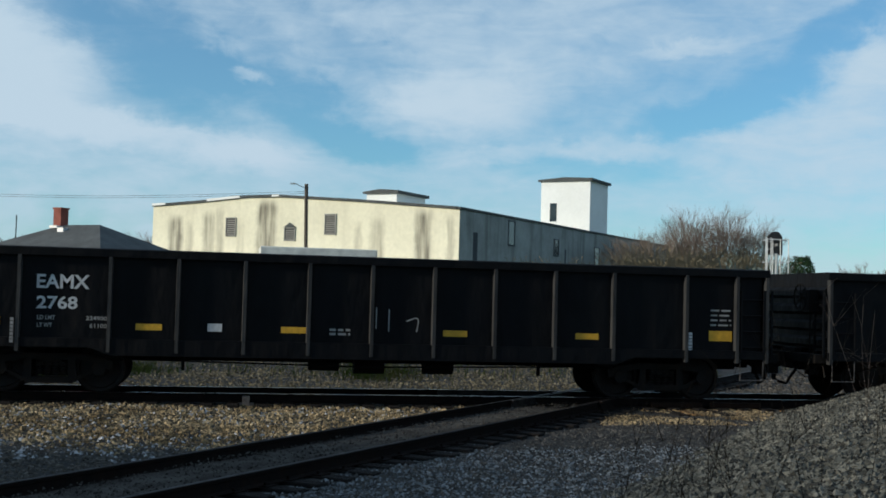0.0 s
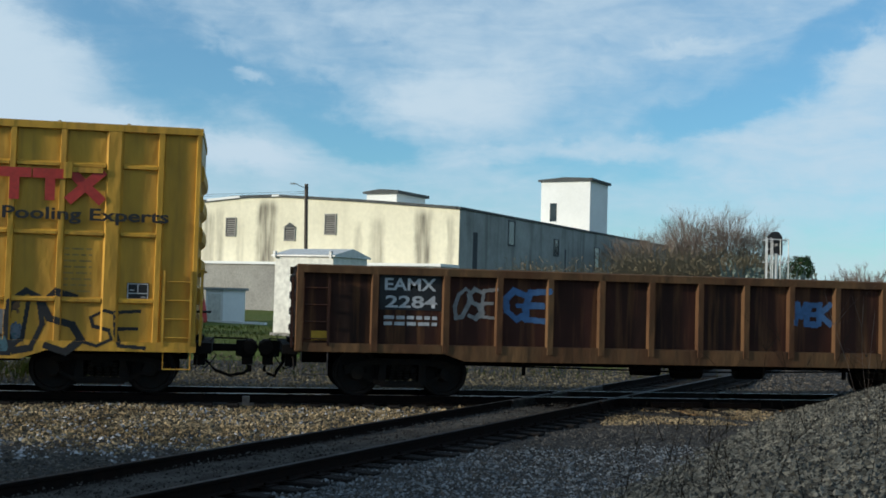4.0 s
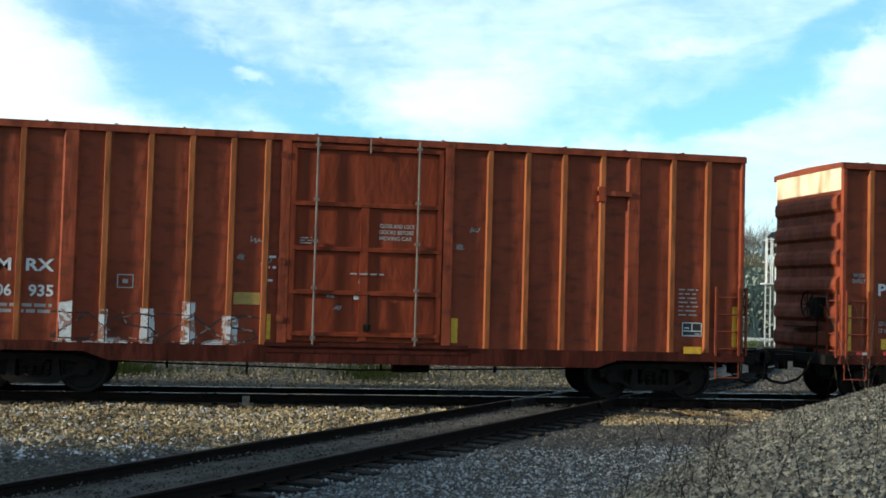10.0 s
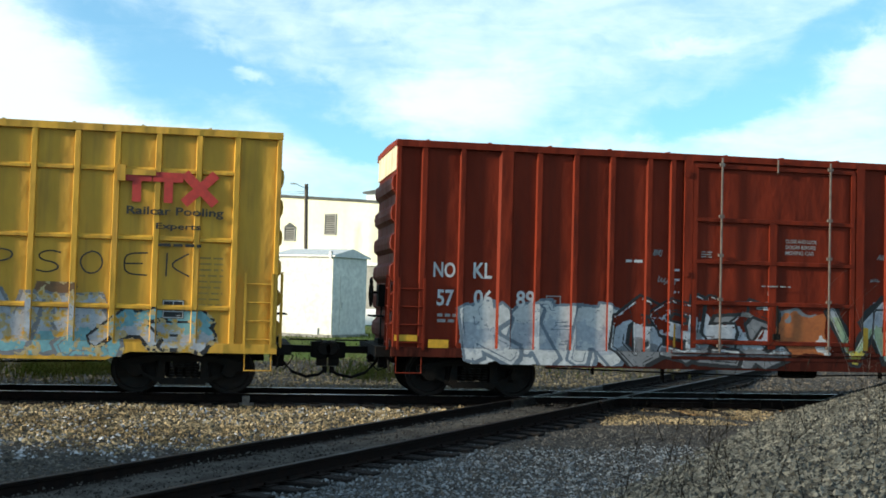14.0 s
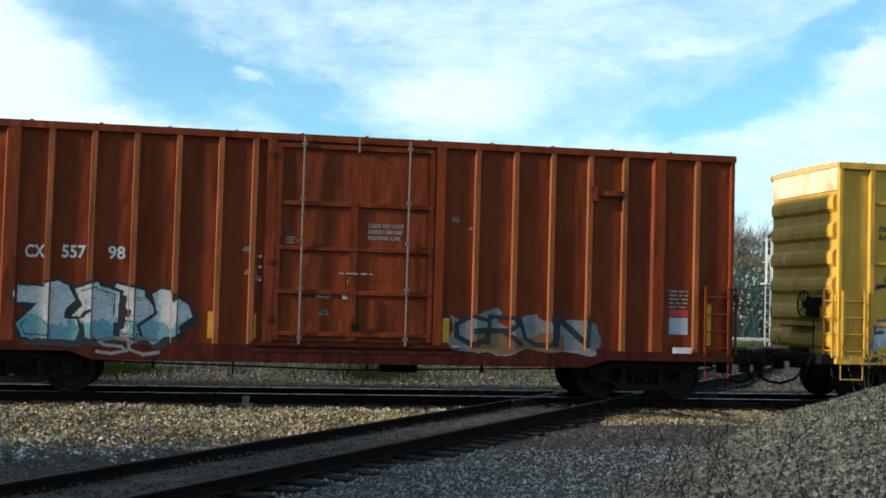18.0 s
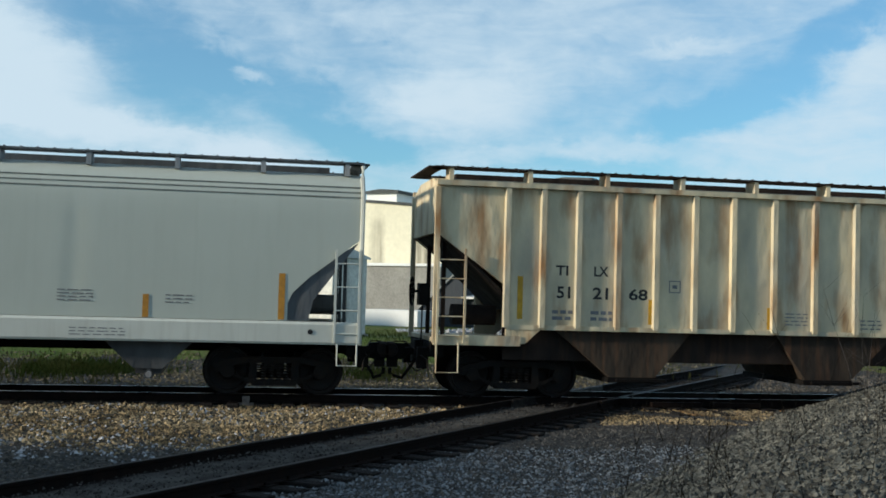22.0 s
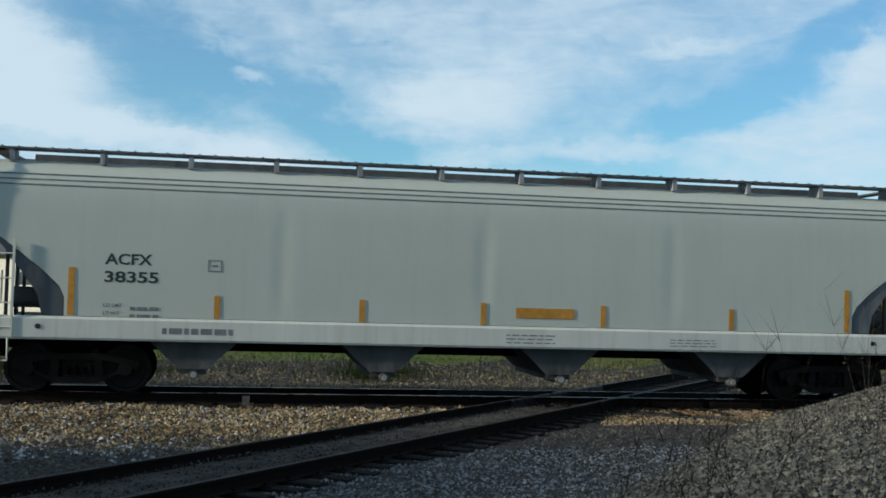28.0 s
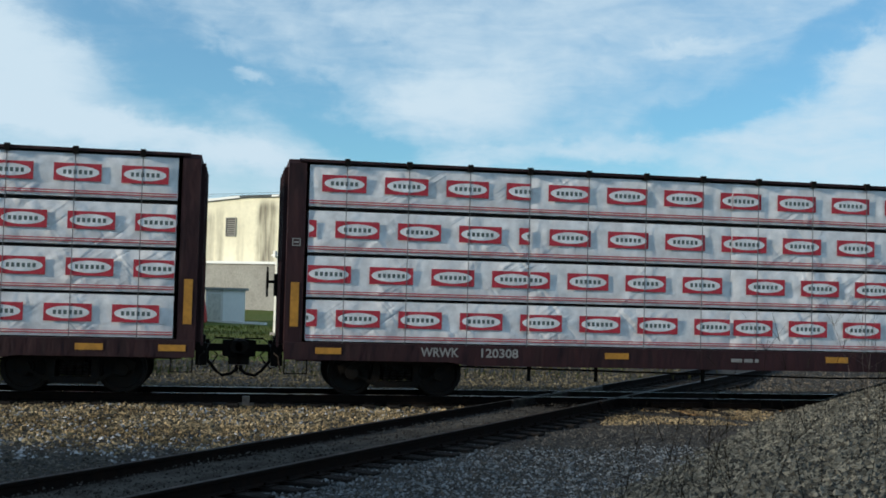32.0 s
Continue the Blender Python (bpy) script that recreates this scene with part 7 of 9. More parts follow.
bars(e, 10.3, 11.2, 1.15, 1.35, 1, INK, -1.622, 12, 0.35), bars(e, 12.6, 13.4, 1.12, 1.35, 2, M["spraygrey"], -1.622, 13, 0.3), bars(e, 15.8, 16.6, 1.12, 1.36, 2, M["spraygrey"], -1.622, 14, 0.4)

e = smooth_hopper(-319.33, 18.65, "light grey covered hopper car with orange reflectors", "L")
hop_marks(e, "ACFX", "38355", 2.43)
plate(e, 10.0, 11.2, 1.62, 1.82, M["markorange"], HY, "sticker")

e = ribbed_hopper(-338.02, 17.42, M["palegrey"], M["rustdark"], SR_RIBS, "grimy pale grey ribbed hopper car with rusty ribs",
                  ((3.63, 4.3, 5.15, 5.89), (7.58, 8.3, 9.36, 10.45), (12.16, 12.6, 13.76, 15.0)), 4.12, 1.55, "R", end0=1.53, rib_paint=M["ribrust"], start=0.32)
for s, x0, x1 in (("SR", 1.98, 2.46), ("IX", 2.66, 3.20), ("47", 3.40, 4.02), ("00", 4.22, 4.86), ("3", 5.05, 5.70)):
    plate(e, x0, x1, 2.18, 2.58, INK, -1.502, "painted_patch")
    w = (x1 - x0) * 0.15
    words(e, s, x0 + w, x1 - w if s != "3" else x0 + 0.28, 2.27, 2.49, K, -1.512)
for u in (1.75, 3.36, 5.82, 8.47, 11.25, 13.72, 15.98):
    plate(e, u - 0.05, u + 0.05, 1.6, 2.02 if u not in (1.75, 15.98) else 2.5, M["markyellow"], -1.592)
for u in (3.5, 4.35):
    bars(e, u, u + 0.45, 1.75, 1.98, 2, M["spraygrey"], -1.502)
plate(e, 9.5, 10.1, 1.62, 2.3, M["spraypale"], -1.502, "painted_patch"), plate(e, 10.45, 11.0, 1.75, 2.2, M["spraypale"], -1.502, "painted_patch")
data_panel(e, 14.0, 14.35, 1.65, 1.9, -1.502)


# ============ lumber cars ============
def label_mesh(lo=-9.0, hi=9.0):
    bm = bmesh.new()
    w, h = 0.43, 0.165
    def quad(x0, x1, z0, z1, y):
        return bm.faces.new([bm.verts.new(p) for p in ((x0, y, z0), (x1, y, z0), (x1, y, z1), (x0, y, z1))])
    quad(-w, w, -h, h, 0).material_index = 0
    f = bm.faces.new([bm.verts.new((0.39 * math.cos(2 * math.pi * k / 24), -0.002, 0.115 * math.sin(2 * math.pi * k / 24))) for k in range(24)])
    f.material_index = 1
    for k in range(6):
        x = -0.275 + k * 0.094
        quad(x + 0.012, x + 0.07, -0.040, 0.040, -0.003).material_index = 2
    if lo > -w:
        bmesh.ops.bisect_plane(bm, geom=bm.verts[:] + bm.edges[:] + bm.faces[:], plane_co=(lo, 0, 0), plane_no=(-1, 0, 0), clear_outer=True)
    if hi < w:
        bmesh.ops.bisect_plane(bm, geom=bm.verts[:] + bm.edges[:] + bm.faces[:], plane_co=(hi, 0, 0), plane_no=(1, 0, 0), clear_outer=True)
    return mesh_of("wrap_label", bm, [M["labelred"], M["wrap"], M["labelink"]])


ME_LABEL = label_mesh()
TIERS = ((3.68, 4.49), (2.79, 3.60), (1.93, 2.72), (1.08, 1.87))


def wrapped_bundle(e, x0, x1, z0, z1, off, seed):
    """A wrapped stack of boards: a wrinkled sheet over a solid core."""
    bm = bmesh.new()
    nx, nz = max(6, int((x1 - x0) / 0.09)), 9
    noise.seed_set(seed)
    grid = []
    for i in range(nx + 1):
        col = []
        for j in range(nz + 1):
            x, z = x0 + (x1 - x0) * i / nx, z0 + (z1 - z0) * j / nz
            f = noise.noise(Vector((x * 1.1 + z * 2.2 + seed, z * 1.3, seed))) * 0.016 + noise.noise(Vector((x * 5 + z * 3.5, z * 2.5, seed * 3))) * 0.008
            edge = min(1, min(i, nx - i) / 2) * min(1, min(j, nz - j) / 1.5)
            col.append(bm.verts.new((x, -1.445 + f * (0.35 + 0.65 * edge) + 0.02 * (1 - edge), z)))
        grid.append(col)
    for i in range(nx):
        for j in range(nz):
            bm.faces.new((grid[i][j], grid[i + 1][j], grid[i + 1][j + 1], grid[i][j + 1])).smooth = True
    box(bm, x0 + 0.01, x1 - 0.01, -1.41, -0.12, z0, z1)
    b = part("lumber_pack", bm, M["wrap"], e, "white plastic-wrapped lumber pack")
    bm = bmesh.new()
    for z in (z0 + 0.055, z0 + 0.10):
        box(bm, x0, x1, -1.470, -1.465, z, z + 0.018)
    part("wrap_stripe", bm, M["labelred"], b)
    x = off - 1.222 * math.ceil((off - x0) / 1.222 + 0.3)
    while x < x1 + 0.45:
        lo, hi = x0 + 0.01 - x, x1 - 0.01 - x
        if lo < 0.36 and hi > -0.36:
            whole = lo <= -0.43 and hi >= 0.43
            shared("wrap_label", ME_LABEL if whole else label_mesh(lo, hi), b, pose(x, -1.470, (z0 + z1) / 2 + 0.05))
        x += 1.222
    return b


LABEL_AT = ((1.07, 1.35, 2.04, 1.41), (5.60, 5.64, 6.03, 6.30), (10.53, 10.66, 9.86, 9.60), (13.23, 13.26, 14.23, 14.46), (19.01, 18.46, 18.92, 18.77), (20.72, 21.0, 21.0, 20.64))


def lumber_car(u0, L, label, splits, marks):
    e = new("lumber_car")
    tagged(e, label, "freight car", "freight cars of the passing train")
    for x0 in (0.0, L - 0.34):
        bm = bmesh.new()
        prism_x(bm, [(-1.46, 0.9), (-1.46, 4.50), (-1.40, 4.58), (1.40, 4.58), (1.46, 4.50), (1.46, 0.9)], x0, x0 + 0.34)
        part("bulkhead", bm, M["maroon"], e)
        s = -1 if x0 == 0 else 1
        xf = x0 if x0 == 0 else x0 + 0.34
        for yk in (-1.0, -0.35, 0.35, 1.0):
            bm = bmesh.new()
            box(bm, min(xf, xf + s * 0.08), max(xf, xf + s * 0.08), yk - 0.07, yk + 0.07, 1.0, 4.45)
            part("bulkhead_post", bm, M["maroon"], e)
        plate(e, x0 + 0.10, x0 + 0.26, 1.35, 2.2, M["markorange"], -1.462)
        coupler(e, xf, s, 0.82)
        stirrup(e, x0 + 0.02 if s < 0 else x0 - 0.1, x0 + 0.45 if s < 0 else x0 + 0.3, -1.47, 0.45, 0.9, M["iron"])
        ladder_end(e, xf + s * 0.12, -1.42, -1.05, 0.95, 2.6, 5, M["maroon"])
    bm = bmesh.new()
    box(bm, 0.34, L - 0.34, -0.08, 0.08, 1.05, 4.52)
    part("centre_beam", bm, M["maroon"], e)
    bm = bmesh.new()
    box(bm, 0.2, L - 0.2, -1.49, 1.49, 4.535, 4.59)
    part("top_cap", bm, M["maroon"], e)
    for y in (-1, 1):
        bm = bmesh.new()
        prism(bm, [(0, 0.72), (0, 1.05), (L, 1.05), (L, 0.72), (L - 3.2, 0.72), (L - 3.6, 0.66), (3.6, 0.66), (3.2, 0.72)], y * 1.44, y * 1.53)
        part("side_sill", bm, M["maroon"], e)
    bm = bmesh.new()
    box(bm, 0.1, L - 0.1, -1.45, 1.45, 0.98, 1.06)
    box(bm, 0.3, L - 0.3, -0.3, 0.3, 0.62, 0.98)
    part("deck", bm, M["maroon"], e)
    rnd = random.Random(int(u0))
    for ti, (z0, z1) in enumerate(TIERS):
        for k, (a, b) in enumerate(zip(splits, splits[1:])):
            wrapped_bundle(e, a + 0.002, b - 0.002, z0, z1, LABEL_AT[k if marks else 5 - min(5, len(splits) - 2 - k)][ti], int(-u0) + ti * 17 + k * 5)
    for z in (3.61, 2.73, 1.88):
        bm = bmesh.new()
        box(bm, splits[0], splits[-1], -1.40, -1.25, z, z + 0.05)
        part("spacer_board", bm, M["tie"], e)
    for u in np.arange(splits[0] + 0.72, splits[-1] - 0.1, 1.222):
        bm = bmesh.new()
        box(bm, u - 0.008, u + 0.008, -1.478, -1.474, 1.04, 4.50)
        part("strap", bm, M["spraygrey"], e)
        bm = bmesh.new()
        box(bm, u - 0.05, u + 0.05, -1.52, -1.42, 4.48, 4.62)
        part("winch", bm, M["iron"], e)
    for u in (4.9, 6.3, 8.6, 13.2, 15.0):
        bm = bmesh.new()
        box(bm, u - 0.03, u + 0.03, -1.3, -1.24, 0.36, 0.75)
        part("tie_down", bm, M["iron"], e)
    bm = bmesh.new()
    tube(bm, [(3.4, -1.1, 0.62), (L / 2, -1.2, 0.5), (L - 3.4, -1.1, 0.62)], 0.02, 5)
    part("brake_rod", bm, M["iron"], e)
    bm = bmesh.new()
    bmesh.ops.create_cone(bm, cap_ends=True, segments=16, radius1=0.18, radius2=0.18, depth=0.9, matrix=Matrix.Translation((13.6, -0.8, 0.55)) @ Matrix.Rotation(radians(90), 4, "Y"))
    part("air_reservoir", bm, M["iron"], e)
    truck(e, 2.25), truck(e, L - 2.25)
    if marks:
        words(e, "WRWK", 2.65, 3.41, 0.82, 1.0, M["faded"], -1.532), words(e, "120308", 3.86, 4.61, 0.82, 1.0, M["faded"], -1.532)
        framed_box(e, 0.10, 0.26, 2.9, 3.05, M["faded"], -1.464)
        plate(e, 17.39, 17.92, 0.70, 1.03, M["spraygrey"], -1.532, "data_panel"), framed_box(e, 17.42, 17.89, 0.72, 1.01, INK, -1.54)
        bars(e, 9.1, 9.7, 0.82, 0.95, 1, M["faded"], -1.532), bars(e, 12.8, 13.6, 0.8, 0.95, 1, M["faded"], -1.532)
    for u in (0.6, 6.4, 11.2, 15.5, 20.8, 22.3):
        plate(e, u, u + 0.5, 0.84, 0.96, M["markorange"], -1.532)
    brake_wheel(e, 0.0, -1, -0.8, 2.2)
    CARS.append((e, u0))


lumber_car(-362.62, 22.97, "long maroon centre-beam car loaded with white-wrapped lumber", (0.40, 4.82, 9.10, 12.72, 17.70, 20.2, 22.62), True)
lumber_car(-387.25, 22.97, "trailing maroon centre-beam car with white-wrapped lumber", (0.40, 4.82, 9.10, 12.72, 17.70, 22.55), False)
# ============ ground ============
CROSS_A = radians(90 - 37.8)
CROSS = pose(7.55, 0, 0, 0, 0, 90 - 37.8)


def smooth(a, b, x):
    t = max(0.0, min(1.0, (x - a) / (b - a)))
    return t * t * (3 - 2 * t)


def ground_z(x, y):
    """Height of the ground sheet: flat stone bed, the heap on the near right, grass rising beyond the tracks."""
    z = -0.215 + 0.03 * noise.noise(Vector((x * 0.5, y * 0.5, 0.3))) + 0.012 * noise.noise(Vector((x * 2.3, y * 2.3, 4)))
    # stone heap
    s = (x - 4.07) * 0.814 - (y + 11.26) * 0.581
    rise = 0.0
    if s > -0.4:
        rise = 0.40 * (s * s / (s + 0.5) if s > 0 else 0.0)
        rise = 1.05 * math.tanh(rise / 1.05) * smooth(3.0, 0.2, y) * smooth(-24.0, -15.0, y)
        rise *= smooth(26.0, 16.0, x)
    z += rise + 0.10 * rise * noise.noise(Vector((x * 1.1, y * 1.1, 9)))
    # shallow ditch, then the lawn
    z += 0.60 * smooth(9.0, 17.0, y)
    if y > 2.5:
        z += 0.10 * noise.noise(Vector((x * 0.25, y * 0.25, 2))) * smooth(2.5, 6, y)
    return z


def build_ground():
    xs = sorted(set(list(np.arange(-14, 24, 0.35)) + [-900, -400, -200, -110, -70, -48, -36, -28, -22, -18, -16] + [26, 29, 33, 38, 45, 55, 70, 90, 130, 200, 400, 900]))
    ys = sorted(set(list(np.arange(-18, 18, 0.35)) + [-260, -120, -70, -45, -33, -27, -23, -20] + [20, 22, 25, 28, 32, 37, 44, 54, 70, 95, 140, 220, 400, 800, 1500]))
    verts = [(x, y, ground_z(x, y)) for x in xs for y in ys]
    n = len(ys)
    faces, idx = [], []
    for i in range(len(xs) - 1):
        for j in range(n - 1):
            faces.append((i * n + j, (i + 1) * n + j, (i + 1) * n + j + 1, i * n + j + 1))
            cx, cy = (xs[i] + xs[i + 1]) / 2, (ys[j] + ys[j + 1]) / 2
            cr = math.cos(CROSS_A) * (cy) - math.sin(CROSS_A) * (cx - 7.55)
            lawn = cy > 11.5 + 1.2 * noise.noise(Vector((cx * 0.4, cy * 0.4, 7))) and abs(cr) > 2.6
            idx.append(1 if lawn or cy < -26 else 0)
    me = bpy.data.meshes.new("ground")
    me.from_pydata(verts, [], faces)
    me.materials.append(M["gravel"])
    me.materials.append(M["grass"])
    me.polygons.foreach_set("material_index", idx)
    me.polygons.foreach_set("use_smooth", [True] * len(faces))
    tagged(new("ground", me), "crushed stone yard with lawn beyond the railway", "ground", kind="structure")


build_ground()


def scatter(name, label, material, n, spot, smin, smax, seed, cat="gravel", dz=0.0):
    """Many small angular stones in one mesh."""
    rng = np.random.default_rng(seed)
    base = np.array([(0, 0, 1), (0.9, 0, 0.1), (-0.3, 0.85, 0.2), (-0.5, -0.7, 0.0), (0.2, 0.1, -0.7)])
    tri = np.array([(0, 1, 2), (0, 2, 3), (0, 3, 1), (4, 2, 1), (4, 3, 2), (4, 1, 3)])
    V, F, k = [], [], 0
    for _ in range(n):
        p = spot(rng)
        if p is None:
            continue
        x, y = p
        s = smin + (smax - smin) * rng.random() ** 2.2
        b = (base + rng.normal(0, 0.18, base.shape)) * np.array([s, s * (0.7 + 0.4 * rng.random()), s * (0.5 + 0.35 * rng.random())])
        a = rng.random() * 6.283
        ca, sa = math.cos(a), math.sin(a)
        bx = b[:, 0] * ca - b[:, 1] * sa + x
        by = b[:, 0] * sa + b[:, 1] * ca + y
        bz = b[:, 2] + ground_z(x, y) + s * 0.12 + dz
        V.append(np.stack([bx, by, bz], 1))
        F.append(tri + 5 * k)
        k += 1
    me = bpy.data.meshes.new(name)
    me.from_pydata(np.concatenate(V).tolist(), [], np.concatenate(F).tolist())
    me.materials.append(material)
    tagged(new(name, me), label, cat, kind="stuff")


def cross_off(x, y):
    return math.cos(CROSS_A) * y - math.sin(CROSS_A) * (x - 7.55)


def near_spot(x0, x1, y0, y1, side, keep=None):
    def spot(rng):
        y = y0 + (y1 - y0) * rng.random()
        d = y + 23.6
        x = d * (x0 + (x1 - x0) * rng.random())
        c = cross_off(x, y)
        if side == "left" and (c < 0.95 or abs(y) < 0.86):
            return None
        if side == "right" and (c > -0.95 or abs(y) < 0.86):
            return None
        if side == "between" and (abs(c) > 0.68 or abs(y) < 0.9):
            return None
        if keep and not keep(x, y):
            return None
        return x, y
    return spot


def rng_gate(x, y):
    """A fixed pseudo-random threshold for each spot."""
    return 0.15 + 0.8 * (math.sin(x * 127.1 + y * 311.7) * 43758.5 % 1.0)


def heap_s(x, y):
    """Metres inside the foot of the stone heap."""
    return (x - 4.07) * 0.814 - (y + 11.26) * 0.581


def ragged(x, y, k, seed):
    return k * noise.noise(Vector((x * 0.7, y * 0.7, seed)))


def dark_corner(x, y):
    """The darker-stoned part of the near bed, away from the crossing."""
    return smooth(-5.6, -7.4, y + 0.45 * (x + 2.5) + ragged(x, y, 0.8, 6)) > rng_gate(x, y)


def oily(x, y):
    """The oil-soaked strip beside the crossing rails, wider towards the diamond."""
    return -cross_off(x, y) < 1.25 + 1.1 * smooth(-6.0, -1.5, y) + ragged(x, y, 0.35, 21)


def blue_yard(x, y):
    return heap_s(x, y) < 0.25 and smooth(-6.0, -8.2, y + ragged(x, y, 1.4, 2)) > rng_gate(x, y)


scatter("dark_stones", "dark oily stones beside the crossing track", M["darkstone"], 30000, near_spot(-0.10, 0.52, -13.0, -0.9, "right", lambda x, y: heap_s(x, y) < 0.1 and not oily(x, y)), 0.013, 0.036, 9)
scatter("oily_stones", "oil-black stones close along the crossing rails", M["oilblack"], 16000, near_spot(-0.10, 0.52, -13.0, -0.9, "right", lambda x, y: heap_s(x, y) < 0.1 and oily(x, y)), 0.013, 0.036, 19)
scatter("ballast_stones", "tan crushed ballast stones beside the main track", M["ballast"], 32000, near_spot(-0.24, 0.30, -11.0, -0.9, "left", lambda x, y: not dark_corner(x, y)), 0.015, 0.056, 1)
scatter("pale_ballast", "pale broken stones lying on the tan ballast", M["palegravel"], 2600, near_spot(-0.24, 0.22, -9.0, -1.2, "left", lambda x, y: ragged(x, y, 1.0, 13) > -0.1), 0.018, 0.060, 15)
scatter("edge_stones", "darker stones at the edge of the tan ballast", M["mixedstone"], 12000, near_spot(-0.26, 0.05, -13.0, -4.5, "left", dark_corner), 0.014, 0.044, 12)
scatter("grey_stones", "blue-grey crushed stones in the near yard", M["greystone"], 34000, near_spot(-0.22, 0.45, -15.0, -4.5, "right", blue_yard), 0.014, 0.040, 2)
scatter("heap_stones", "pale grey stones of the heap", M["moundstone"], 64000, near_spot(0.17, 0.62, -18.0, 1.5, "right", lambda x, y: heap_s(x, y) > 0.05 + 0.2 * noise.noise(Vector((x * 2, y * 2, 1)))), 0.014, 0.056, 3)
# tan stones paint the patch of sunlight next to the diamond
scatter("sunlit_patch_stones", "tan stones colouring the sunlit patch beside the crossing diamond", M["ballast"], 3600, near_spot(0.33, 0.50, -3.9, -0.9, "right", lambda x, y: heap_s(x, y) < 0.3 and ragged(x, y, 1.0, 3) > -0.2), 0.016, 0.045, 8)
scatter("track_stones", "dark stones between the crossing rails", M["oilstone"], 20000, near_spot(-0.24, 0.40, -13.5, -0.9, "between"), 0.012, 0.030, 4, dz=0.098)
scatter("far_ballast", "olive-tan stones on the far side of the track", M["olivestone"], 24000, near_spot(-0.24, 0.62, 0.95, 12.5, "left", None), 0.022, 0.065, 5)
scatter("far_ballast_east", "grey stones past the crossing track", M["mixedstone"], 9000, near_spot(0.25, 0.62, 0.95, 12.0, "right", None), 0.022, 0.065, 6)


# ============ tracks ============
def rail_part(parent, y, x0, x1, head, side):
    bm = bmesh.new()
    prism_x(bm, [(y - 0.069, -0.172), (y - 0.069, -0.160), (y - 0.012, -0.142), (y - 0.010, -0.050), (y - 0.036, -0.036), (y - 0.036, -0.004),
                 (y + 0.036, -0.004), (y + 0.036, -0.036), (y + 0.010, -0.050), (y + 0.012, -0.142), (y + 0.069, -0.160), (y + 0.069, -0.172)], x0, x1)
    r = part("rail", bm, side, parent)
    bm = bmesh.new()
    prism_x(bm, [(y - 0.035, -0.0042), (y - 0.028, 0.0), (y + 0.028, 0.0), (y + 0.035, -0.0042)], x0, x1)
    part("rail_head", bm, head, r)


def track(name, m, pieces, tie_range, label, head, far):
    e = new(name)
    e.matrix_world = m
    tagged(e, label, "railway track", kind="structure")
    for y, x0, x1 in pieces:
        rail_part(e, y, x0, x1, head, M["railside"])
    bm = bmesh.new()
    box(bm, -0.115, 0.115, -1.30, 1.30, -0.34, -0.172)
    bmesh.ops.bevel(bm, geom=bm.edges, offset=0.012, segments=1, affect="EDGES")
    me = mesh_of("tie", bm, M["tie"])
    bm = bmesh.new()
    for y in (-0.7525, 0.7525):
        box(bm, -0.10, 0.10, y - 0.17, y + 0.17, -0.172, -0.158)
        for sx, sy in ((-0.06, -0.1), (0.06, 0.1)):
            box(bm, sx - 0.012, sx + 0.012, y + sy - 0.012, y + sy + 0.012, -0.158, -0.12)
    me2 = mesh_of("tie_plate", bm, M["railside"])
    rnd = random.Random(5)
    x = tie_range[0]
    while x < tie_range[1]:
        t = shared("tie", me, e, pose(x, rnd.uniform(-0.08, 0.08), rnd.uniform(-0.012, 0.004), 0, 0, rnd.uniform(-1.5, 1.5)))
        shared("tie_plate", me2, t, pose(0, 0, 0))
        x += 0.52 + rnd.uniform(-0.02, 0.02)
    bm = bmesh.new()
    for a, b in far:
        for x in np.arange(a, b, 0.53):
            box(bm, x - 0.115, x + 0.115, -1.30, 1.30, -0.34, -0.172)
    tagged(part("far_ties", bm, M["tie"], e), kind="stuff")
    return e


G = 0.7525
main = track("main_track", pose(0, 0, 0), [(s * G, -430, 460) for s in (-1, 1)], (-14, 26), "busy main line track with polished rail heads", M["railhead"], ((-120, -14), (26, 160)))
# crossing track: its rails stop short of the main rails to leave the flangeways
pieces = []
for s in (-1, 1):
    at = s * G / math.tan(CROSS_A)
    marks_ = sorted([(-G / math.sin(CROSS_A)) + at, (G / math.sin(CROSS_A)) + at])
    pieces += [(s * G, -60, marks_[0] - 0.09), (s * G, marks_[0] + 0.09, marks_[1] - 0.09), (s * G, marks_[1] + 0.09, 70)]
cross = track("crossing_track", CROSS, pieces, (-20, 22), "little used track crossing the main line at a diamond", M["railworn"], ((22, 60),))


def infill(parent, x0, x1, m):
    """Packed dirt and fines nearly up to the rail heads."""
    bm = bmesh.new()
    xs, ys = np.arange(x0, x1 + 0.1, 0.25), np.linspace(-0.67, 0.67, 8)
    rows_ = [[bm.verts.new((x, y, -0.128 - 0.02 * (abs(y) > 0.6) + 0.014 * noise.noise(Vector((x * 1.7, y * 2.5, 5))))) for y in ys] for x in xs]
    for r0, r1 in zip(rows_, rows_[1:]):
        for k in range(len(ys) - 1):
            bm.faces.new((r0[k], r1[k], r1[k + 1], r0[k + 1])).smooth = True
    part("packed_fill", bm, m, parent, "packed grey dirt between the rails")


infill(cross, -20.0, -2.2, M["trackfill"])


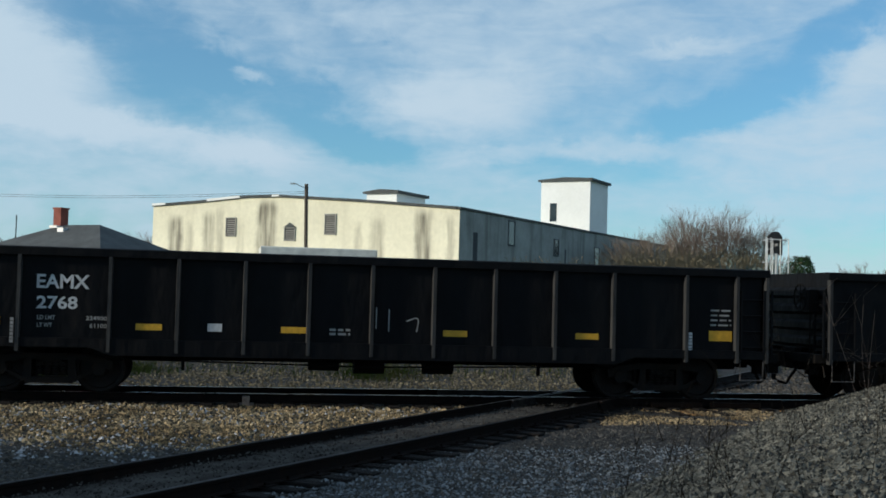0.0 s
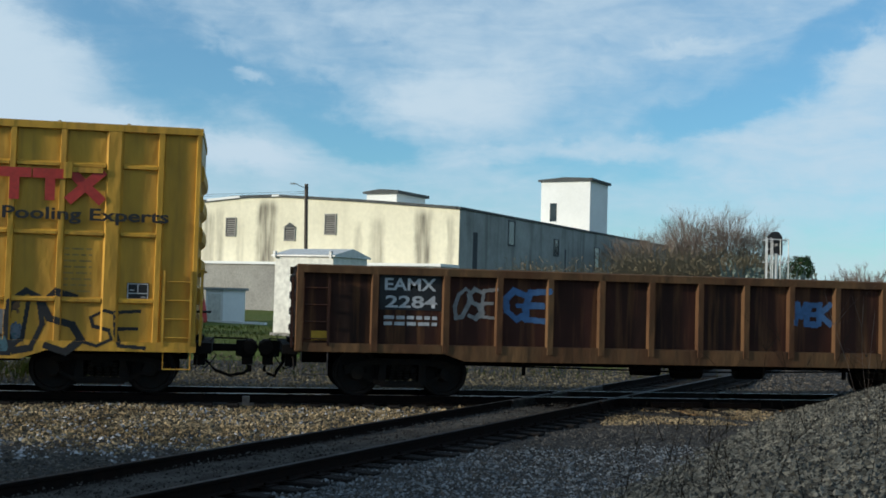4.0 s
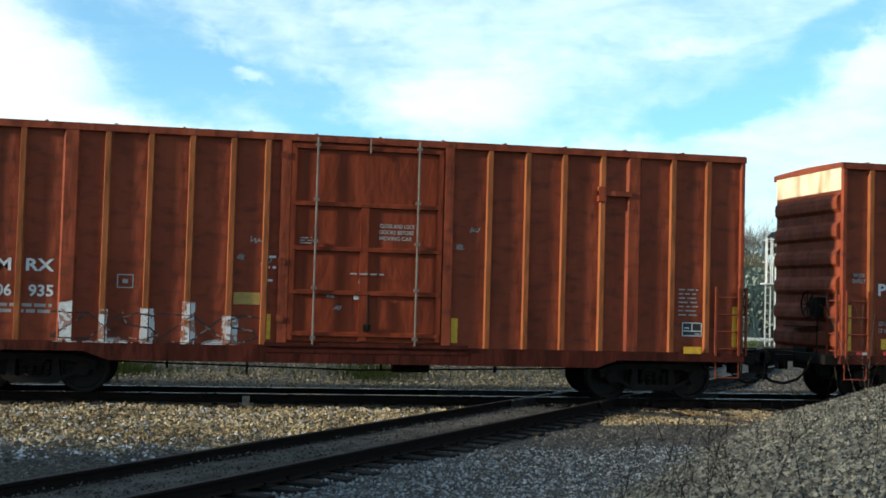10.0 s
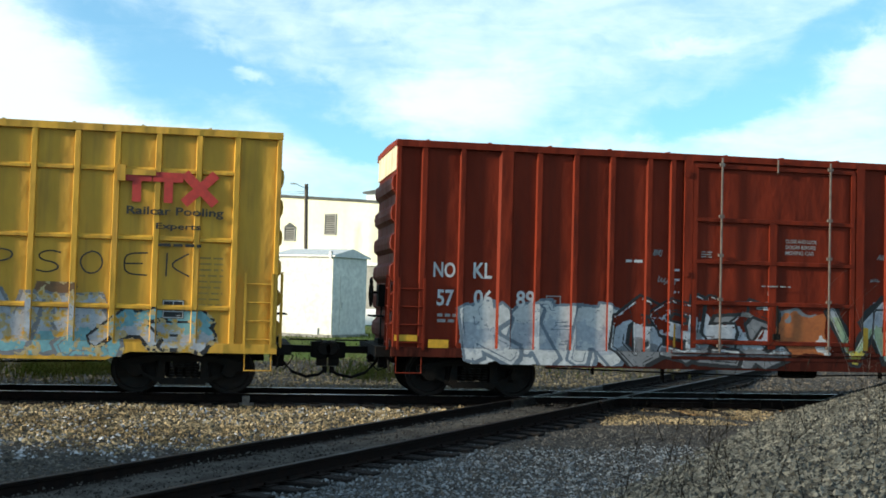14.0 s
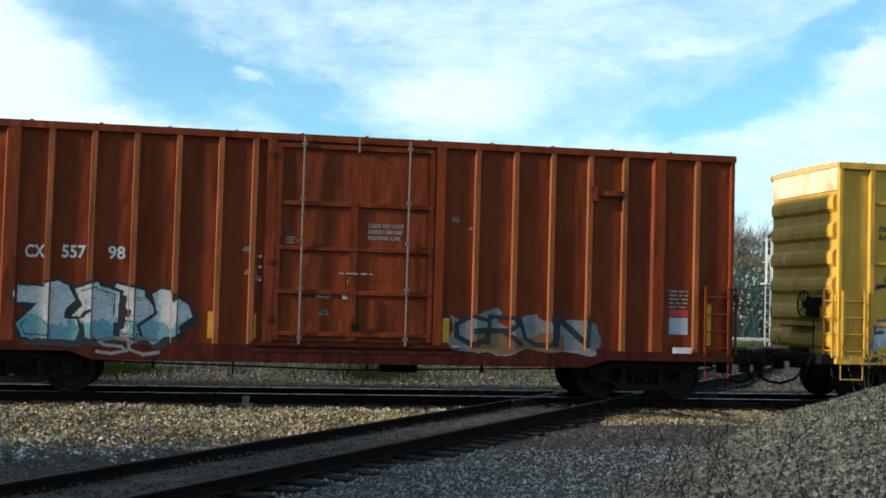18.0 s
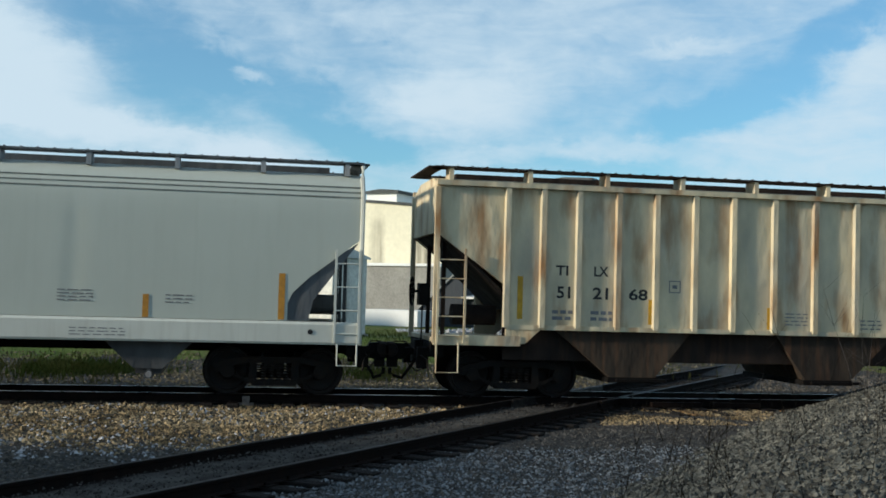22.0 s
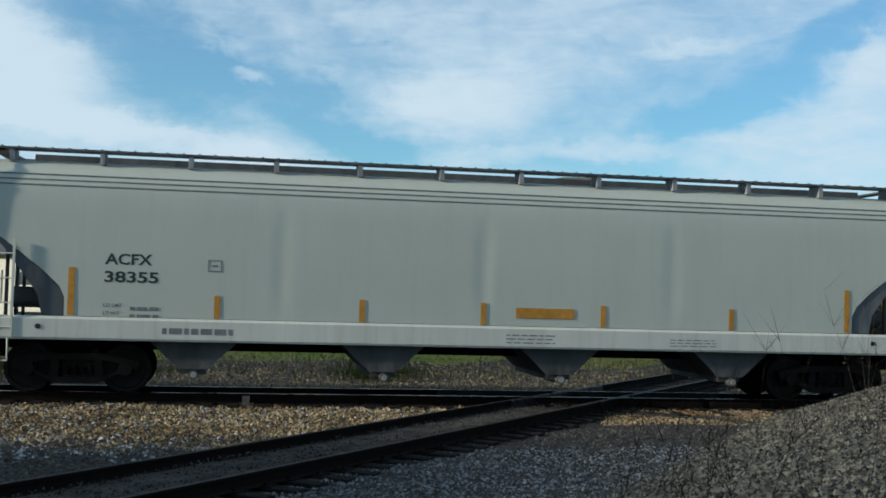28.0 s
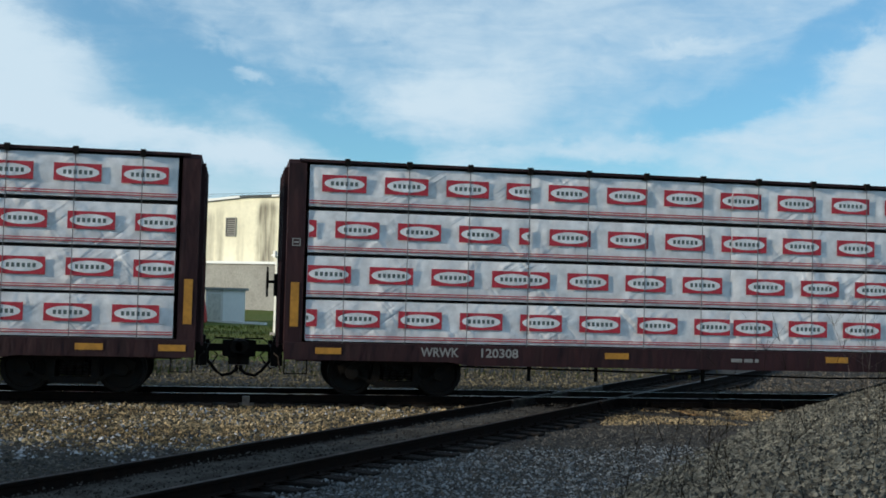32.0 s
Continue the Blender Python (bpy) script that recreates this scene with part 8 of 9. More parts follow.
def diamond():
    e = new("track_diamond")
    e.matrix_world = pose(7.55, 0, 0)
    tagged(e, "heavy steel rail crossing diamond with guard rails", "rail crossing", kind="structure")
    for s in (-1, 1):
        bm = bmesh.new()
        prism_x(bm, [(s * G - s * 0.075 - 0.025, -0.15), (s * G - s * 0.075 - 0.025, 0.004), (s * G - s * 0.075 + 0.022, 0.004), (s * G - s * 0.075 + 0.022, -0.15)], -3.2, 3.2)
        part("guard_rail", bm, M["railworn"], e)
        bm = bmesh.new()
        prism_x(bm, [(s * G - s * 0.085 - 0.025, -0.15), (s * G - s * 0.085 - 0.025, -0.004), (s * G - s * 0.085 + 0.022, -0.004), (s * G - s * 0.085 + 0.022, -0.15)], -2.6, 2.6)
        part("guard_rail", bm, M["railworn"], e, at=pose(0, 0, 0, 0, 0, 90 - 37.8))
    rnd = random.Random(3)
    for k in range(9):
        bm = bmesh.new()
        x = 1.15 + k * 0.32
        box(bm, x, x + 0.20, -2.15 + rnd.uniform(-0.1, 0.1), -1.28, -0.36, -0.20 + rnd.uniform(-0.02, 0.02))
        part("crossing_timber", bm, M["tietan"] if k % 3 else M["tie"], e)
    for k in range(2):
        bm = bmesh.new()
        box(bm, 1.0 + k * 1.3, 2.1 + k * 1.3, -1.06, -0.92, -0.16, -0.06)
        part("joint_bar", bm, M["railside"], e)


diamond()
bm = bmesh.new()
box(bm, -0.07, 0.07, -0.08, 0.06, -0.06, 0.16)
box(bm, -0.16, 0.16, -0.05, 0.05, -0.02, 0.03)
tagged(part("rail_anchor", bm, M["rodlit"], None, at=pose(0.28, -0.90, -0.20)), "small grey steel block bolted beside the rail", "track fitting")
bm = bmesh.new()
bmesh.ops.create_icosphere(bm, subdivisions=2, radius=0.22)
for v in bm.verts:
    v.co = Vector((v.co.x * 1.25, v.co.y * 0.6, v.co.z * 0.28)) * (1 + 0.25 * noise.noise(v.co * 6))
tagged(part("debris", bm, M["ink"], None, at=pose(0.68, -7.0, -0.15, 0, 0, 25)), "crumpled black scrap lying beside the rail", "debris")


# ============ weeds, grass ============
def stalks(name, label, material, spots, hmin, hmax, r, seed, branch=3, cat="weeds"):
    rng = random.Random(seed)
    V, F = [], []

    def blade(p, q, w):
        d = (q - p)
        s = Vector((1, 0.25, 0)) * w
        t = Vector((0.2, 1, 0)) * w
        n = len(V)
        V.extend([p - s, p + s, q + s * 0.3, q - s * 0.3, p - t, p + t, q + t * 0.3, q - t * 0.3])
        F.extend([(n, n + 1, n + 2, n + 3), (n + 4, n + 5, n + 6, n + 7)])
    for x, y in spots(rng):
        h = rng.uniform(hmin, hmax)
        p = Vector((x, y, ground_z(x, y) - 0.03))
        lean = Vector((rng.uniform(-0.35, 0.35), rng.uniform(-0.2, 0.2), 1)).normalized()
        segs = 4
        pts = [p]
        for k in range(segs):
            lean = (lean + Vector((rng.uniform(-0.12, 0.12), rng.uniform(-0.1, 0.1), 0))).normalized()
            pts.append(pts[-1] + lean * h / segs)
        for a, b in zip(pts, pts[1:]):
            blade(a, b, r)
        for _ in range(branch):
            k = rng.randint(1, segs)
            a = pts[k]
            blade(a, a + Vector((rng.uniform(-1, 1), rng.uniform(-0.6, 0.6), rng.uniform(0.3, 1.2))).normalized() * h * rng.uniform(0.15, 0.4), r * 0.7)
    me = bpy.data.meshes.new(name)
    me.from_pydata([tuple(v) for v in V], [], F)
    me.materials.append(material)
    return tagged(new(name, me), label, cat, kind="stuff")


def weed_spots(rng):
    out = []
    for _ in range(170):
        x, y = rng.uniform(3.2, 9.5), rng.uniform(-16.8, -8.0)
        if ground_z(x, y) > -0.05 and x < 0.62 * (y + 23.6) + 1.5 and noise.noise(Vector((x * 0.8, y * 0.8, 5))) > -0.1:
            out.append((x, y))
    return out


stalks("dry_weeds", "thin dry brown weed stalks on the stone heap", M["stalk"], weed_spots, 0.35, 1.35, 0.0052, 4, 5)
stalks("sapling", "tall bare twig growing from the stone heap", M["twig"], lambda r: [(8.12, -9.9), (8.30, -9.6), (8.0, -10.1)], 1.2, 1.9, 0.004, 12, 6, "sapling")
stalks("green_weeds", "low green weeds on the far ballast", M["blade"], lambda r: [(r.gauss(-4.0, 0.9), r.gauss(7.5, 1.5)) for _ in range(1900)] + [(r.gauss(4.0, 0.7), r.gauss(8.0, 1.3)) for _ in range(500)] + [(r.uniform(-9, 14), r.uniform(6, 11.5)) for _ in range(500)], 0.08, 0.36, 0.013, 6, 1)
stalks("lawn_grass", "short green grass blades", M["blade"], lambda r: [(r.uniform(-12, 34), r.uniform(11.5, 30)) for _ in range(14000)], 0.05, 0.16, 0.014, 7, 0, "grass")


# ============ buildings beyond ============
def site(d, share, z=0.0):
    """A point d metres deep in the view with that sideways share."""
    ax = Vector((math.sin(radians(10.2439)), math.cos(radians(10.2439)), 0))
    rt = Vector((ax.y, -ax.x, 0))
    return Vector((EYE.x, EYE.y, z)) + ax * d + rt * (d * share)


YAW = 90 - (10.2439 + 27.2)
GROUND = 0.38


def placed(e, d, share, z=GROUND, yaw=YAW):
    e.matrix_world = Matrix.Translation(site(d, share, z)) @ pose(0, 0, 0, 0, 0, yaw)
    return e


# In a building's own space x runs along its long side wall (away), y along its front (to the left), z up from the ground.
def shift_z(prof, dz):
    return [(w, h - dz) for w, h in prof]


def build_warehouse():
    e = placed(new("warehouse"), 95, 0.0138)
    tagged(e, "large stained pale stucco warehouse with rooftop towers", "building")
    W = 33.0
    prof = shift_z([(0, 9.33), (0.30 * W, 10.1), (0.55 * W, 10.62), (0.66 * W, 10.62), (0.82 * W, 10.25), (W, 9.95)], GROUND)
    pts = [(0, -0.2)] + prof + [(W, -0.2)]
    bm = bmesh.new()
    prism_x(bm, pts, 0, 90)
    part("wall", bm, M["stucco"], e)
    # thin darker sheet added over the long side, its shade put into the colour
    bm = bmesh.new()
    box(bm, 0.05, 90, -0.045, -0.003, -0.2, prof[0][1] - 0.02)
    sw = part("shaded_side", bm, M["shadeside"], e, "grime-streaked long side, painted darker for its shade")
    for x, w, z0, z1 in ((2.6, 0.9, 3.0, 7.2), (24.2, 0.4, 3.0, 6.8), (39.0, 0.6, 3.0, 7.6)):
        bm = bmesh.new()
        box(bm, x, x + w, -0.052, -0.046, z0, z1)
        part("boarded_opening", bm, M["darkwood"], sw)
    bm = bmesh.new()
    for (w0, h0), (w1, h1) in zip(prof, prof[1:]):
        prism_x(bm, [(w0, h0), (w1, h1), (w1, h1 + 0.22), (w0, h0 + 0.22)], -0.18, 0.3)
    box(bm, -0.18, 90, -0.16, 0.3, prof[0][1], prof[0][1] + 0.20)
    part("roof_edge", bm, M["shingle"], e)
    for w0, w1 in ((22.6, 26.4), (31.4, W), (18.2, 19.0)):
        hs_ = [float(np.interp(v, [q[0] for q in prof], [q[1] for q in prof])) for v in (w0, w1)]
        bm = bmesh.new()
        prism_x(bm, [(w0, hs_[0] + 0.05), (w1, hs_[1] + 0.05), (w1, hs_[1] + 0.27), (w0, hs_[0] + 0.27)], -0.22, -0.185)
        part("roof_flashing", bm, M["towerwhite"], e, "pale loose roof flashing")
    # louvred vents
    for w, z0, z1, wd in ((23.6, 6.75, 8.35, 1.0), (12.7, 6.9, 8.6, 1.05), (17.0, 6.35, 7.4, 1.05)):
        v = new("vent")
        v.parent = e
        bm = bmesh.new()
        for a in ((w - wd / 2 - 0.08, w - wd / 2, z0 - 0.08, z1 + 0.08), (w + wd / 2, w + wd / 2 + 0.08, z0 - 0.08, z1 + 0.08), (w - wd / 2, w + wd / 2, z1, z1 + 0.08), (w - wd / 2, w + wd / 2, z0 - 0.08, z0)):
            box(bm, -0.10, 0.02, a[0], a[1], a[2], a[3])
        part("vent_frame", bm, M["concrete"], v)
        bm = bmesh.new()
        box(bm, -0.02, -0.015, w - wd / 2, w + wd / 2, z0, z1)
        part("vent_backing", bm, M["ink"], v)
        z = z0 + 0.05
        while z < z1 - 0.05:
            bm = bmesh.new()
            box(bm, -0.07, -0.03, w - wd / 2, w + wd / 2, z, z + 0.06)
            part("slat", bm, M["concrete"], v)
            z += 0.19
        if wd == 1.05 and z1 < 8:
            bm = bmesh.new()
            prism_x(bm, [(w - 0.65, z1 + 0.08), (w + 0.65, z1 + 0.08), (w, z1 + 0.5)], -0.16, 0.0)
            part("vent_hood", bm, M["shingle"], v)
    # long side wall: windows, seams
    for s, z0, z1, ln in ((10.0, 6.55, 8.65, 1.3), (21.2, 6.1, 7.6, 1.2), (33.2, 5.3, 7.4, 1.4), (43.5, 5.6, 7.0, 1.3), (56, 5.4, 6.8, 1.3)):
        bm = bmesh.new()
        box(bm, s, s + ln, -0.07, -0.046, z0, z1)
        wdw = part("window", bm, M["glass"], e)
        bm = bmesh.new()
        for a in ((s - 0.1, s, z0 - 0.1, z1 + 0.1), (s + ln, s + ln + 0.1, z0 - 0.1, z1 + 0.1), (s, s + ln, z1, z1 + 0.1), (s, s + ln, z0 - 0.14, z0)):
            box(bm, a[0], a[1], -0.11, -0.046, a[2], a[3])
        part("window_frame", bm, M["darkwood"], wdw)
    # main tower flush with the side wall, and the low penthouse
    for x0, x1, y0, y1, z1, nm, mt in ((31.6, 37.35, 0.02, 5.72, 14.6, "tower", M["towerwhite"]), (10.0, 15.8, 11.75, 15.1, 11.42, "penthouse", M["towerwhite"])):
        bm = bmesh.new()
        box(bm, x0, x1, y0, y1, 8.0, z1)
        t = part(nm, bm, mt, e)
        bm = bmesh.new()
        prism_x(bm, [(y0 - 0.3, z1), (y1 + 0.3, z1), (y1 + 0.3, z1 + 0.18), ((y0 + y1) / 2, z1 + 0.42), (y0 - 0.3, z1 + 0.28)], x0 - 0.3, x1 + 0.3)
        part("tower_cap", bm, M["shingle"], t)
        if nm == "tower":
            bm = bmesh.new()
            box(bm, x0 - 0.02, x0 + 0.02, 3.85, 4.65, 10.2, 12.2)
            part("tower_window", bm, M["glass"], t)
    # low front wing: ledge and wall
    bm = bmesh.new()
    box(bm, -3.2, 0, 0.0, 36, 0.0, 4.05)
    part("front_wing", bm, M["concrete"], e)
    bm = bmesh.new()
    box(bm, -3.4, 0, -0.1, 36.1, 4.05, 4.28)
    part("wing_ledge", bm, M["towerwhite"], e)


build_warehouse()


def build_house():
    e = new("house")
    o = 0.45
    e.matrix_world = Matrix.Translation((-6.02, 29.83, GROUND)) @ pose(0, 0, 0, 0, 0, YAW) @ Matrix.Translation((o, o, 0))
    tagged(e, "small white house with a dark hipped roof", "house")
    A, B, H = 5.5, 7.95, 3.18
    bm = bmesh.new()
    box(bm, 0, A, 0, B, 0, H)
    part("wall", bm, M["siding"], e)
    for k in range(13):
        z = 0.25 + k * 0.21
        bm = bmesh.new()
        box(bm, -0.02, A + 0.02, -0.02, B + 0.02, z, z + 0.02)
        part("siding_lap", bm, M["siding"], e)
    R0, R1, T = A / 2, B - A / 2, 4.68
    bm = bmesh.new()
    v = [bm.verts.new(p) for p in ((-o, -o, H), (A + o, -o, H), (A + o, B + o, H), (-o, B + o, H), (A / 2, R0, T), (A / 2, R1, T))]
    for f in ((0, 1, 4), (1, 2, 5, 4), (2, 3, 5), (3, 0, 4, 5), (3, 2, 1, 0)):
        bm.faces.new([v[i] for i in f])
    part("roof", bm, M["shingle"], e)
    for a, m in (((-o, A + o, -o - 0.03, -o, H - 0.14, H + 0.05), M["siding"]), ((-o - 0.03, -o, -o, B + o, H - 0.14, H + 0.05), M["shingle"])):
        bm = bmesh.new()
        box(bm, *a)
        part("fascia", bm, m, e)
    bm = bmesh.new()
    box(bm, A / 2 - 0.25, A / 2 + 0.25, R1 - 0.1, R1 + 0.4, 4.3, 5.46)
    box(bm, A / 2 - 0.29, A / 2 + 0.29, R1 - 0.14, R1 + 0.44, 5.46, 5.54)
    c = part("chimney", bm, M["brick"], e)
    bm = bmesh.new()
    box(bm, A / 2 - 0.6, A / 2 + 0.3, R1 - 0.2, R1 + 0.3, 4.5, 4.62)
    part("flashing", bm, M["galv"], c)
    bm = bmesh.new()
    box(bm, 1.9, 2.2, R1 - 0.9, R1 - 0.5, 4.2, 4.5)
    part("roof_vent", bm, M["galv"], e)
    bm = bmesh.new()
    tube(bm, [(1.4, B - 1.0, 3.6), (1.4, B - 1.0, 5.1)], 0.03)
    part("roof_pipe", bm, M["iron"], e)
    for y in (0.95, 4.2, 6.3):
        bm = bmesh.new()
        box(bm, -0.03, 0.02, y, y + 0.95, 0.95, 2.25)
        w = part("window", bm, M["glass"], e)
        bm = bmesh.new()
        for a in ((y - 0.1, y, 0.85, 2.35), (y + 0.95, y + 1.05, 0.85, 2.35), (y, y + 0.95, 2.25, 2.35), (y, y + 0.95, 0.85, 0.95), (y, y + 0.95, 1.58, 1.64)):
            box(bm, -0.07, -0.031, *a)
        part("window_frame", bm, M["siding"], w)
    for x, z0, z1, wd in ((0.5, 1.0, 2.3, 0.9), (2.2, 0.0, 2.1, 1.7), (4.4, 0.9, 2.2, 0.7)):
        bm = bmesh.new()
        box(bm, x, x + wd, -0.03, 0.02, z0, z1)
        part("window" if z0 else "door", bm, M["glass"] if z0 else M["darkwood"], e)
    bm = bmesh.new()
    box(bm, -0.05, 0.02, 0.12, 0.38, 2.55, 3.0)
    part("gable_vent", bm, M["darkwood"], e)


build_house()


def build_bungalow():
    e = placed(new("signal_hut"), 42, -0.0954)
    tagged(e, "cream metal railway signal hut with a low roof", "signal hut")
    A, B, H = 2.4, 2.62, 2.98
    bm = bmesh.new()
    box(bm, 0, A, 0, B, 0.10, H)
    bmesh.ops.bevel(bm, geom=bm.edges, offset=0.02, segments=1, affect="EDGES")
    part("hut_wall", bm, M["bungalow"], e)
    bm = bmesh.new()
    box(bm, -0.08, A + 0.08, -0.08, B + 0.08, -0.2, 0.10)
    part("base", bm, M["concrete"], e)
    bm = bmesh.new()
    prism(bm, [(-0.10, H), (A + 0.10, H), (A + 0.10, H + 0.06), (A / 2, H + 0.34), (-0.10, H + 0.06)], -0.10, B + 0.10)
    part("roof", bm, M["galv"], e)
    bm = bmesh.new()
    box(bm, 0.5, 1.45, -0.02, 0.0, 0.2, 2.3)
    d = part("hut_door", bm, M["bungalow"], e)
    bm = bmesh.new()
    box(bm, 0.6, 0.66, -0.06, -0.02, 1.1, 1.3)
    part("door_handle", bm, M["galv"], d)
    for y in (0.02, B - 0.1):
        bm = bmesh.new()
        box(bm, -0.14, -0.02, y, y + 0.1, H - 0.05, H + 0.2)
        part("lifting_lug", bm, M["galv"], e)
    bm = bmesh.new()
    box(bm, -0.06, 0.0, B * 0.22, B * 0.3, 0.1, 0.35)
    part("outlet_box", bm, M["galv"], e)


build_bungalow()


def build_truck():
    """A red pickup parked on the lawn; x ahead, y to its left."""
    e = new("pickup_truck")
    p0, p1 = Vector((-5.87, 21.93, 0)), Vector((-3.66, 20.06, 0))
    d = (p1 - p0).normalized()
    yaw = math.degrees(math.atan2(d.y, d.x))
    n = Vector((-d.y, d.x, 0))
    c = p1 + n * 0.90 - d * 1.45
    e.matrix_world = Matrix.Translation((c.x, c.y, GROUND)) @ pose(0, 0, 0, 0, 0, yaw)
    tagged(e, "bright red pickup truck with chrome bumper parked on grass", "pickup truck")
    R = M["truckred"]

    def wedge(name, pts, w, m, inset=0.0):
        bm = bmesh.new()
        prism(bm, pts, -w, w)
        bmesh.ops.bevel(bm, geom=bm.edges, offset=0.04, segments=2, affect="EDGES")
        return part(name, bm, m, e)
    body = wedge("cab_body", [(-0.85, 0.48), (-0.85, 1.12), (0.75, 1.14), (2.220, 1.04), (2.300, 0.62), (2.170, 0.42)], 0.92, R)
    wedge("bed", [(-2.42, 0.52), (-2.42, 1.10), (-0.90, 1.10), (-0.90, 0.48)], 0.90, R)
    for s in (-1, 1):
        bm = bmesh.new()
        prism(bm, [(-2.15, 0.50), (-2.10, 0.86), (-1.85, 1.02), (-1.15, 1.02), (-0.95, 0.80), (-0.92, 0.50)], s * 0.84, s * 1.00)
        bmesh.ops.bevel(bm, geom=bm.edges, offset=0.03, segments=2, affect="EDGES")
        part("rear_fender", bm, R, e)
    wedge("cabin", [(-0.82, 1.10), (-0.74, 1.76), (0.25, 1.78), (0.80, 1.12)], 0.78, R)
    bm = bmesh.new()
    for s in (-1, 1):
        prism(bm, [(-0.62, 1.20), (-0.58, 1.66), (0.18, 1.68), (0.62, 1.20)], s * 0.775, s * 0.80)
    part("side_window", bm, M["glass"], e)
    bm = bmesh.new()
    prism(bm, [(0.32, 1.72), (0.36, 1.74), (0.86, 1.18), (0.82, 1.15)], -0.70, 0.70)
    part("windscreen", bm, M["glass"], e)
    bm = bmesh.new()
    box(bm, 2.280, 2.360, -0.62, 0.62, 0.68, 0.98)
    g = part("grille", bm, M["ink"], e)
    for k in range(4):
        bm = bmesh.new()
        box(bm, 2.350, 2.375, -0.62, 0.62, 0.72 + 0.065 * k, 0.745 + 0.065 * k)
        part("grille_bar", bm, M["chrome"], g)
    for s in (-1, 1):
        bm = bmesh.new()
        box(bm, 2.260, 2.380, s * 0.76 - 0.13, s * 0.76 + 0.13, 0.72, 0.95)
        part("headlight", bm, M["chrome"], e)
        bm = bmesh.new()
        box(bm, 2.120, 2.320, min(s * 0.90, s * 0.945), max(s * 0.90, s * 0.945), 0.74, 0.93)
        part("turn_lamp", bm, M["amber"], e)
        bm = bmesh.new()
        box(bm, 0.62, 0.74, min(s * 0.95, s * 1.15), max(s * 0.95, s * 1.15), 1.15, 1.33)
        part("wing_mirror", bm, M["ink"], e)
    bm = bmesh.new()
    box(bm, 2.300, 2.500, -0.95, 0.95, 0.42, 0.62)
    bmesh.ops.bevel(bm, geom=bm.edges, offset=0.04, segments=2, affect="EDGES")
    part("bumper", bm, M["chrome"], e)
    for x in (-1.45, 1.45):
        for s in (-1, 1):
            bm = bmesh.new()
            k = 0.04 if x < 0 else 0.0
            disc_y(bm, x, 0.36, [(s * 0.66, 0.30), (s * 0.66, 0.36), (s * (0.96 + k), 0.36), (s * (0.99 + k), 0.31), (s * (0.99 + k), 0.20)], 24)
            w = part("wheel", bm, M["rubber"], e)
            bm = bmesh.new()
            disc_y(bm, x, 0.36, [(s * (0.97 + k), 0.20), (s * (0.995 + k), 0.19), (s * (1.00 + k), 0.08), (s * (1.01 + k), 0.05)], 20)
            part("rim", bm, M["spraygrey"], w)
            # flat black disc stands for the dark inside of the wheel well
            bm = bmesh.new()
            disc_y(bm, x, 0.42, [(s * (0.90 if x > 0 else 0.98), 0.45), (s * (0.93 if x > 0 else 1.005), 0.45)], 24)
            part("wheel_well_shade", bm, M["ink"], e)


build_truck()


def block(name, d, share, dims, m, label, cat, roof=None, z=GROUND, yaw=YAW):
    A, B, H = dims
    e = placed(new(name), d, share, z, yaw)
    tagged(e, label, cat)
    bm = bmesh.new()
    box(bm, 0, A, 0, B, 0, H)
    part("wall", bm, m, e)
    if roof:
        bm = bmesh.new()
        box(bm, -0.12, A + 0.12, -0.12, B + 0.12, H, H + 0.14)
        part("roof", bm, roof, e)
    return e


# small sheds between the hut and the warehouse
s1 = block("white_shed", 60, (398 - 784) / 2022.7, (1.9, 1.15, 1.65), M["towerwhite"], "low white storage shed with a grey door side", "shed", M["metalroof"])
bm = bmesh.new()
box(bm, -0.03, 0.0, 0.15, 1.0, 0.05, 1.45)
part("shed_door", bm, M["bungalow"], s1)
block("white_trailer", 60, (742 - 784) / 2022.7, (2.3, 3.6, 0.85), M["towerwhite"], "low white trailer bed standing on grass", "trailer")
ds = placed(new("dark_shed"), 62, (815 - 784) / 2022.7)
tagged(ds, "dark weathered gabled shed beside the warehouse", "shed")
bm = bmesh.new()
prism_x(bm, [(2.6, 0.0), (2.6, 0.75), (0.0, 3.05), (-0.2, 3.05), (-0.2, 0.0)], 0, 5.5)
part("wall", bm, M["darkwood"], ds)
bm = bmesh.new()
prism_x(bm, [(2.8, 0.68), (0.0, 3.16), (-0.25, 3.16), (-0.25, 3.05), (0.0, 3.05), (2.75, 0.6)], -0.15, 5.6)
part("roof", bm, M["metalroof"], ds)
bm = bmesh.new()
prism(bm, [(-0.2, 1.55), (4.6, 1.95), (4.6, 2.05), (-0.2, 1.65)], -3.4, -0.2)
part("lean_to_roof", bm, M["galv"], ds)
bm = bmesh.new()
box(bm, 0.4, 4.4, -3.0, -0.2, 0, 1.6)
part("lean_to_wall", bm, M["darkwood"], ds)
rt = new("red_tarp")
placed(rt, 56, (348 - 784) / 2022.7)
tagged(rt, "red tarp thrown over a small stack", "tarp")
bm = bmesh.new()
prism_x(bm, [(0, 0), (0.08, 0.7), (0.32, 1.5), (0.5, 1.52), (0.85, 0.9), (1.0, 0)], 0, 1.1)
bmesh.ops.bevel(bm, geom=bm.edges, offset=0.08, segments=2, affect="EDGES")
part("cover", bm, M["tarpred"], rt)
bm = bmesh.new()
box(bm, 0, 0.25, -2.5, 9, -0.05, 0.10)
kb = part("kerb", bm, M["towerwhite"], None)
placed(kb, 58, (400 - 784) / 2022.7)
tagged(kb, "pale concrete kerb along the lawn", "kerb", kind="structure")

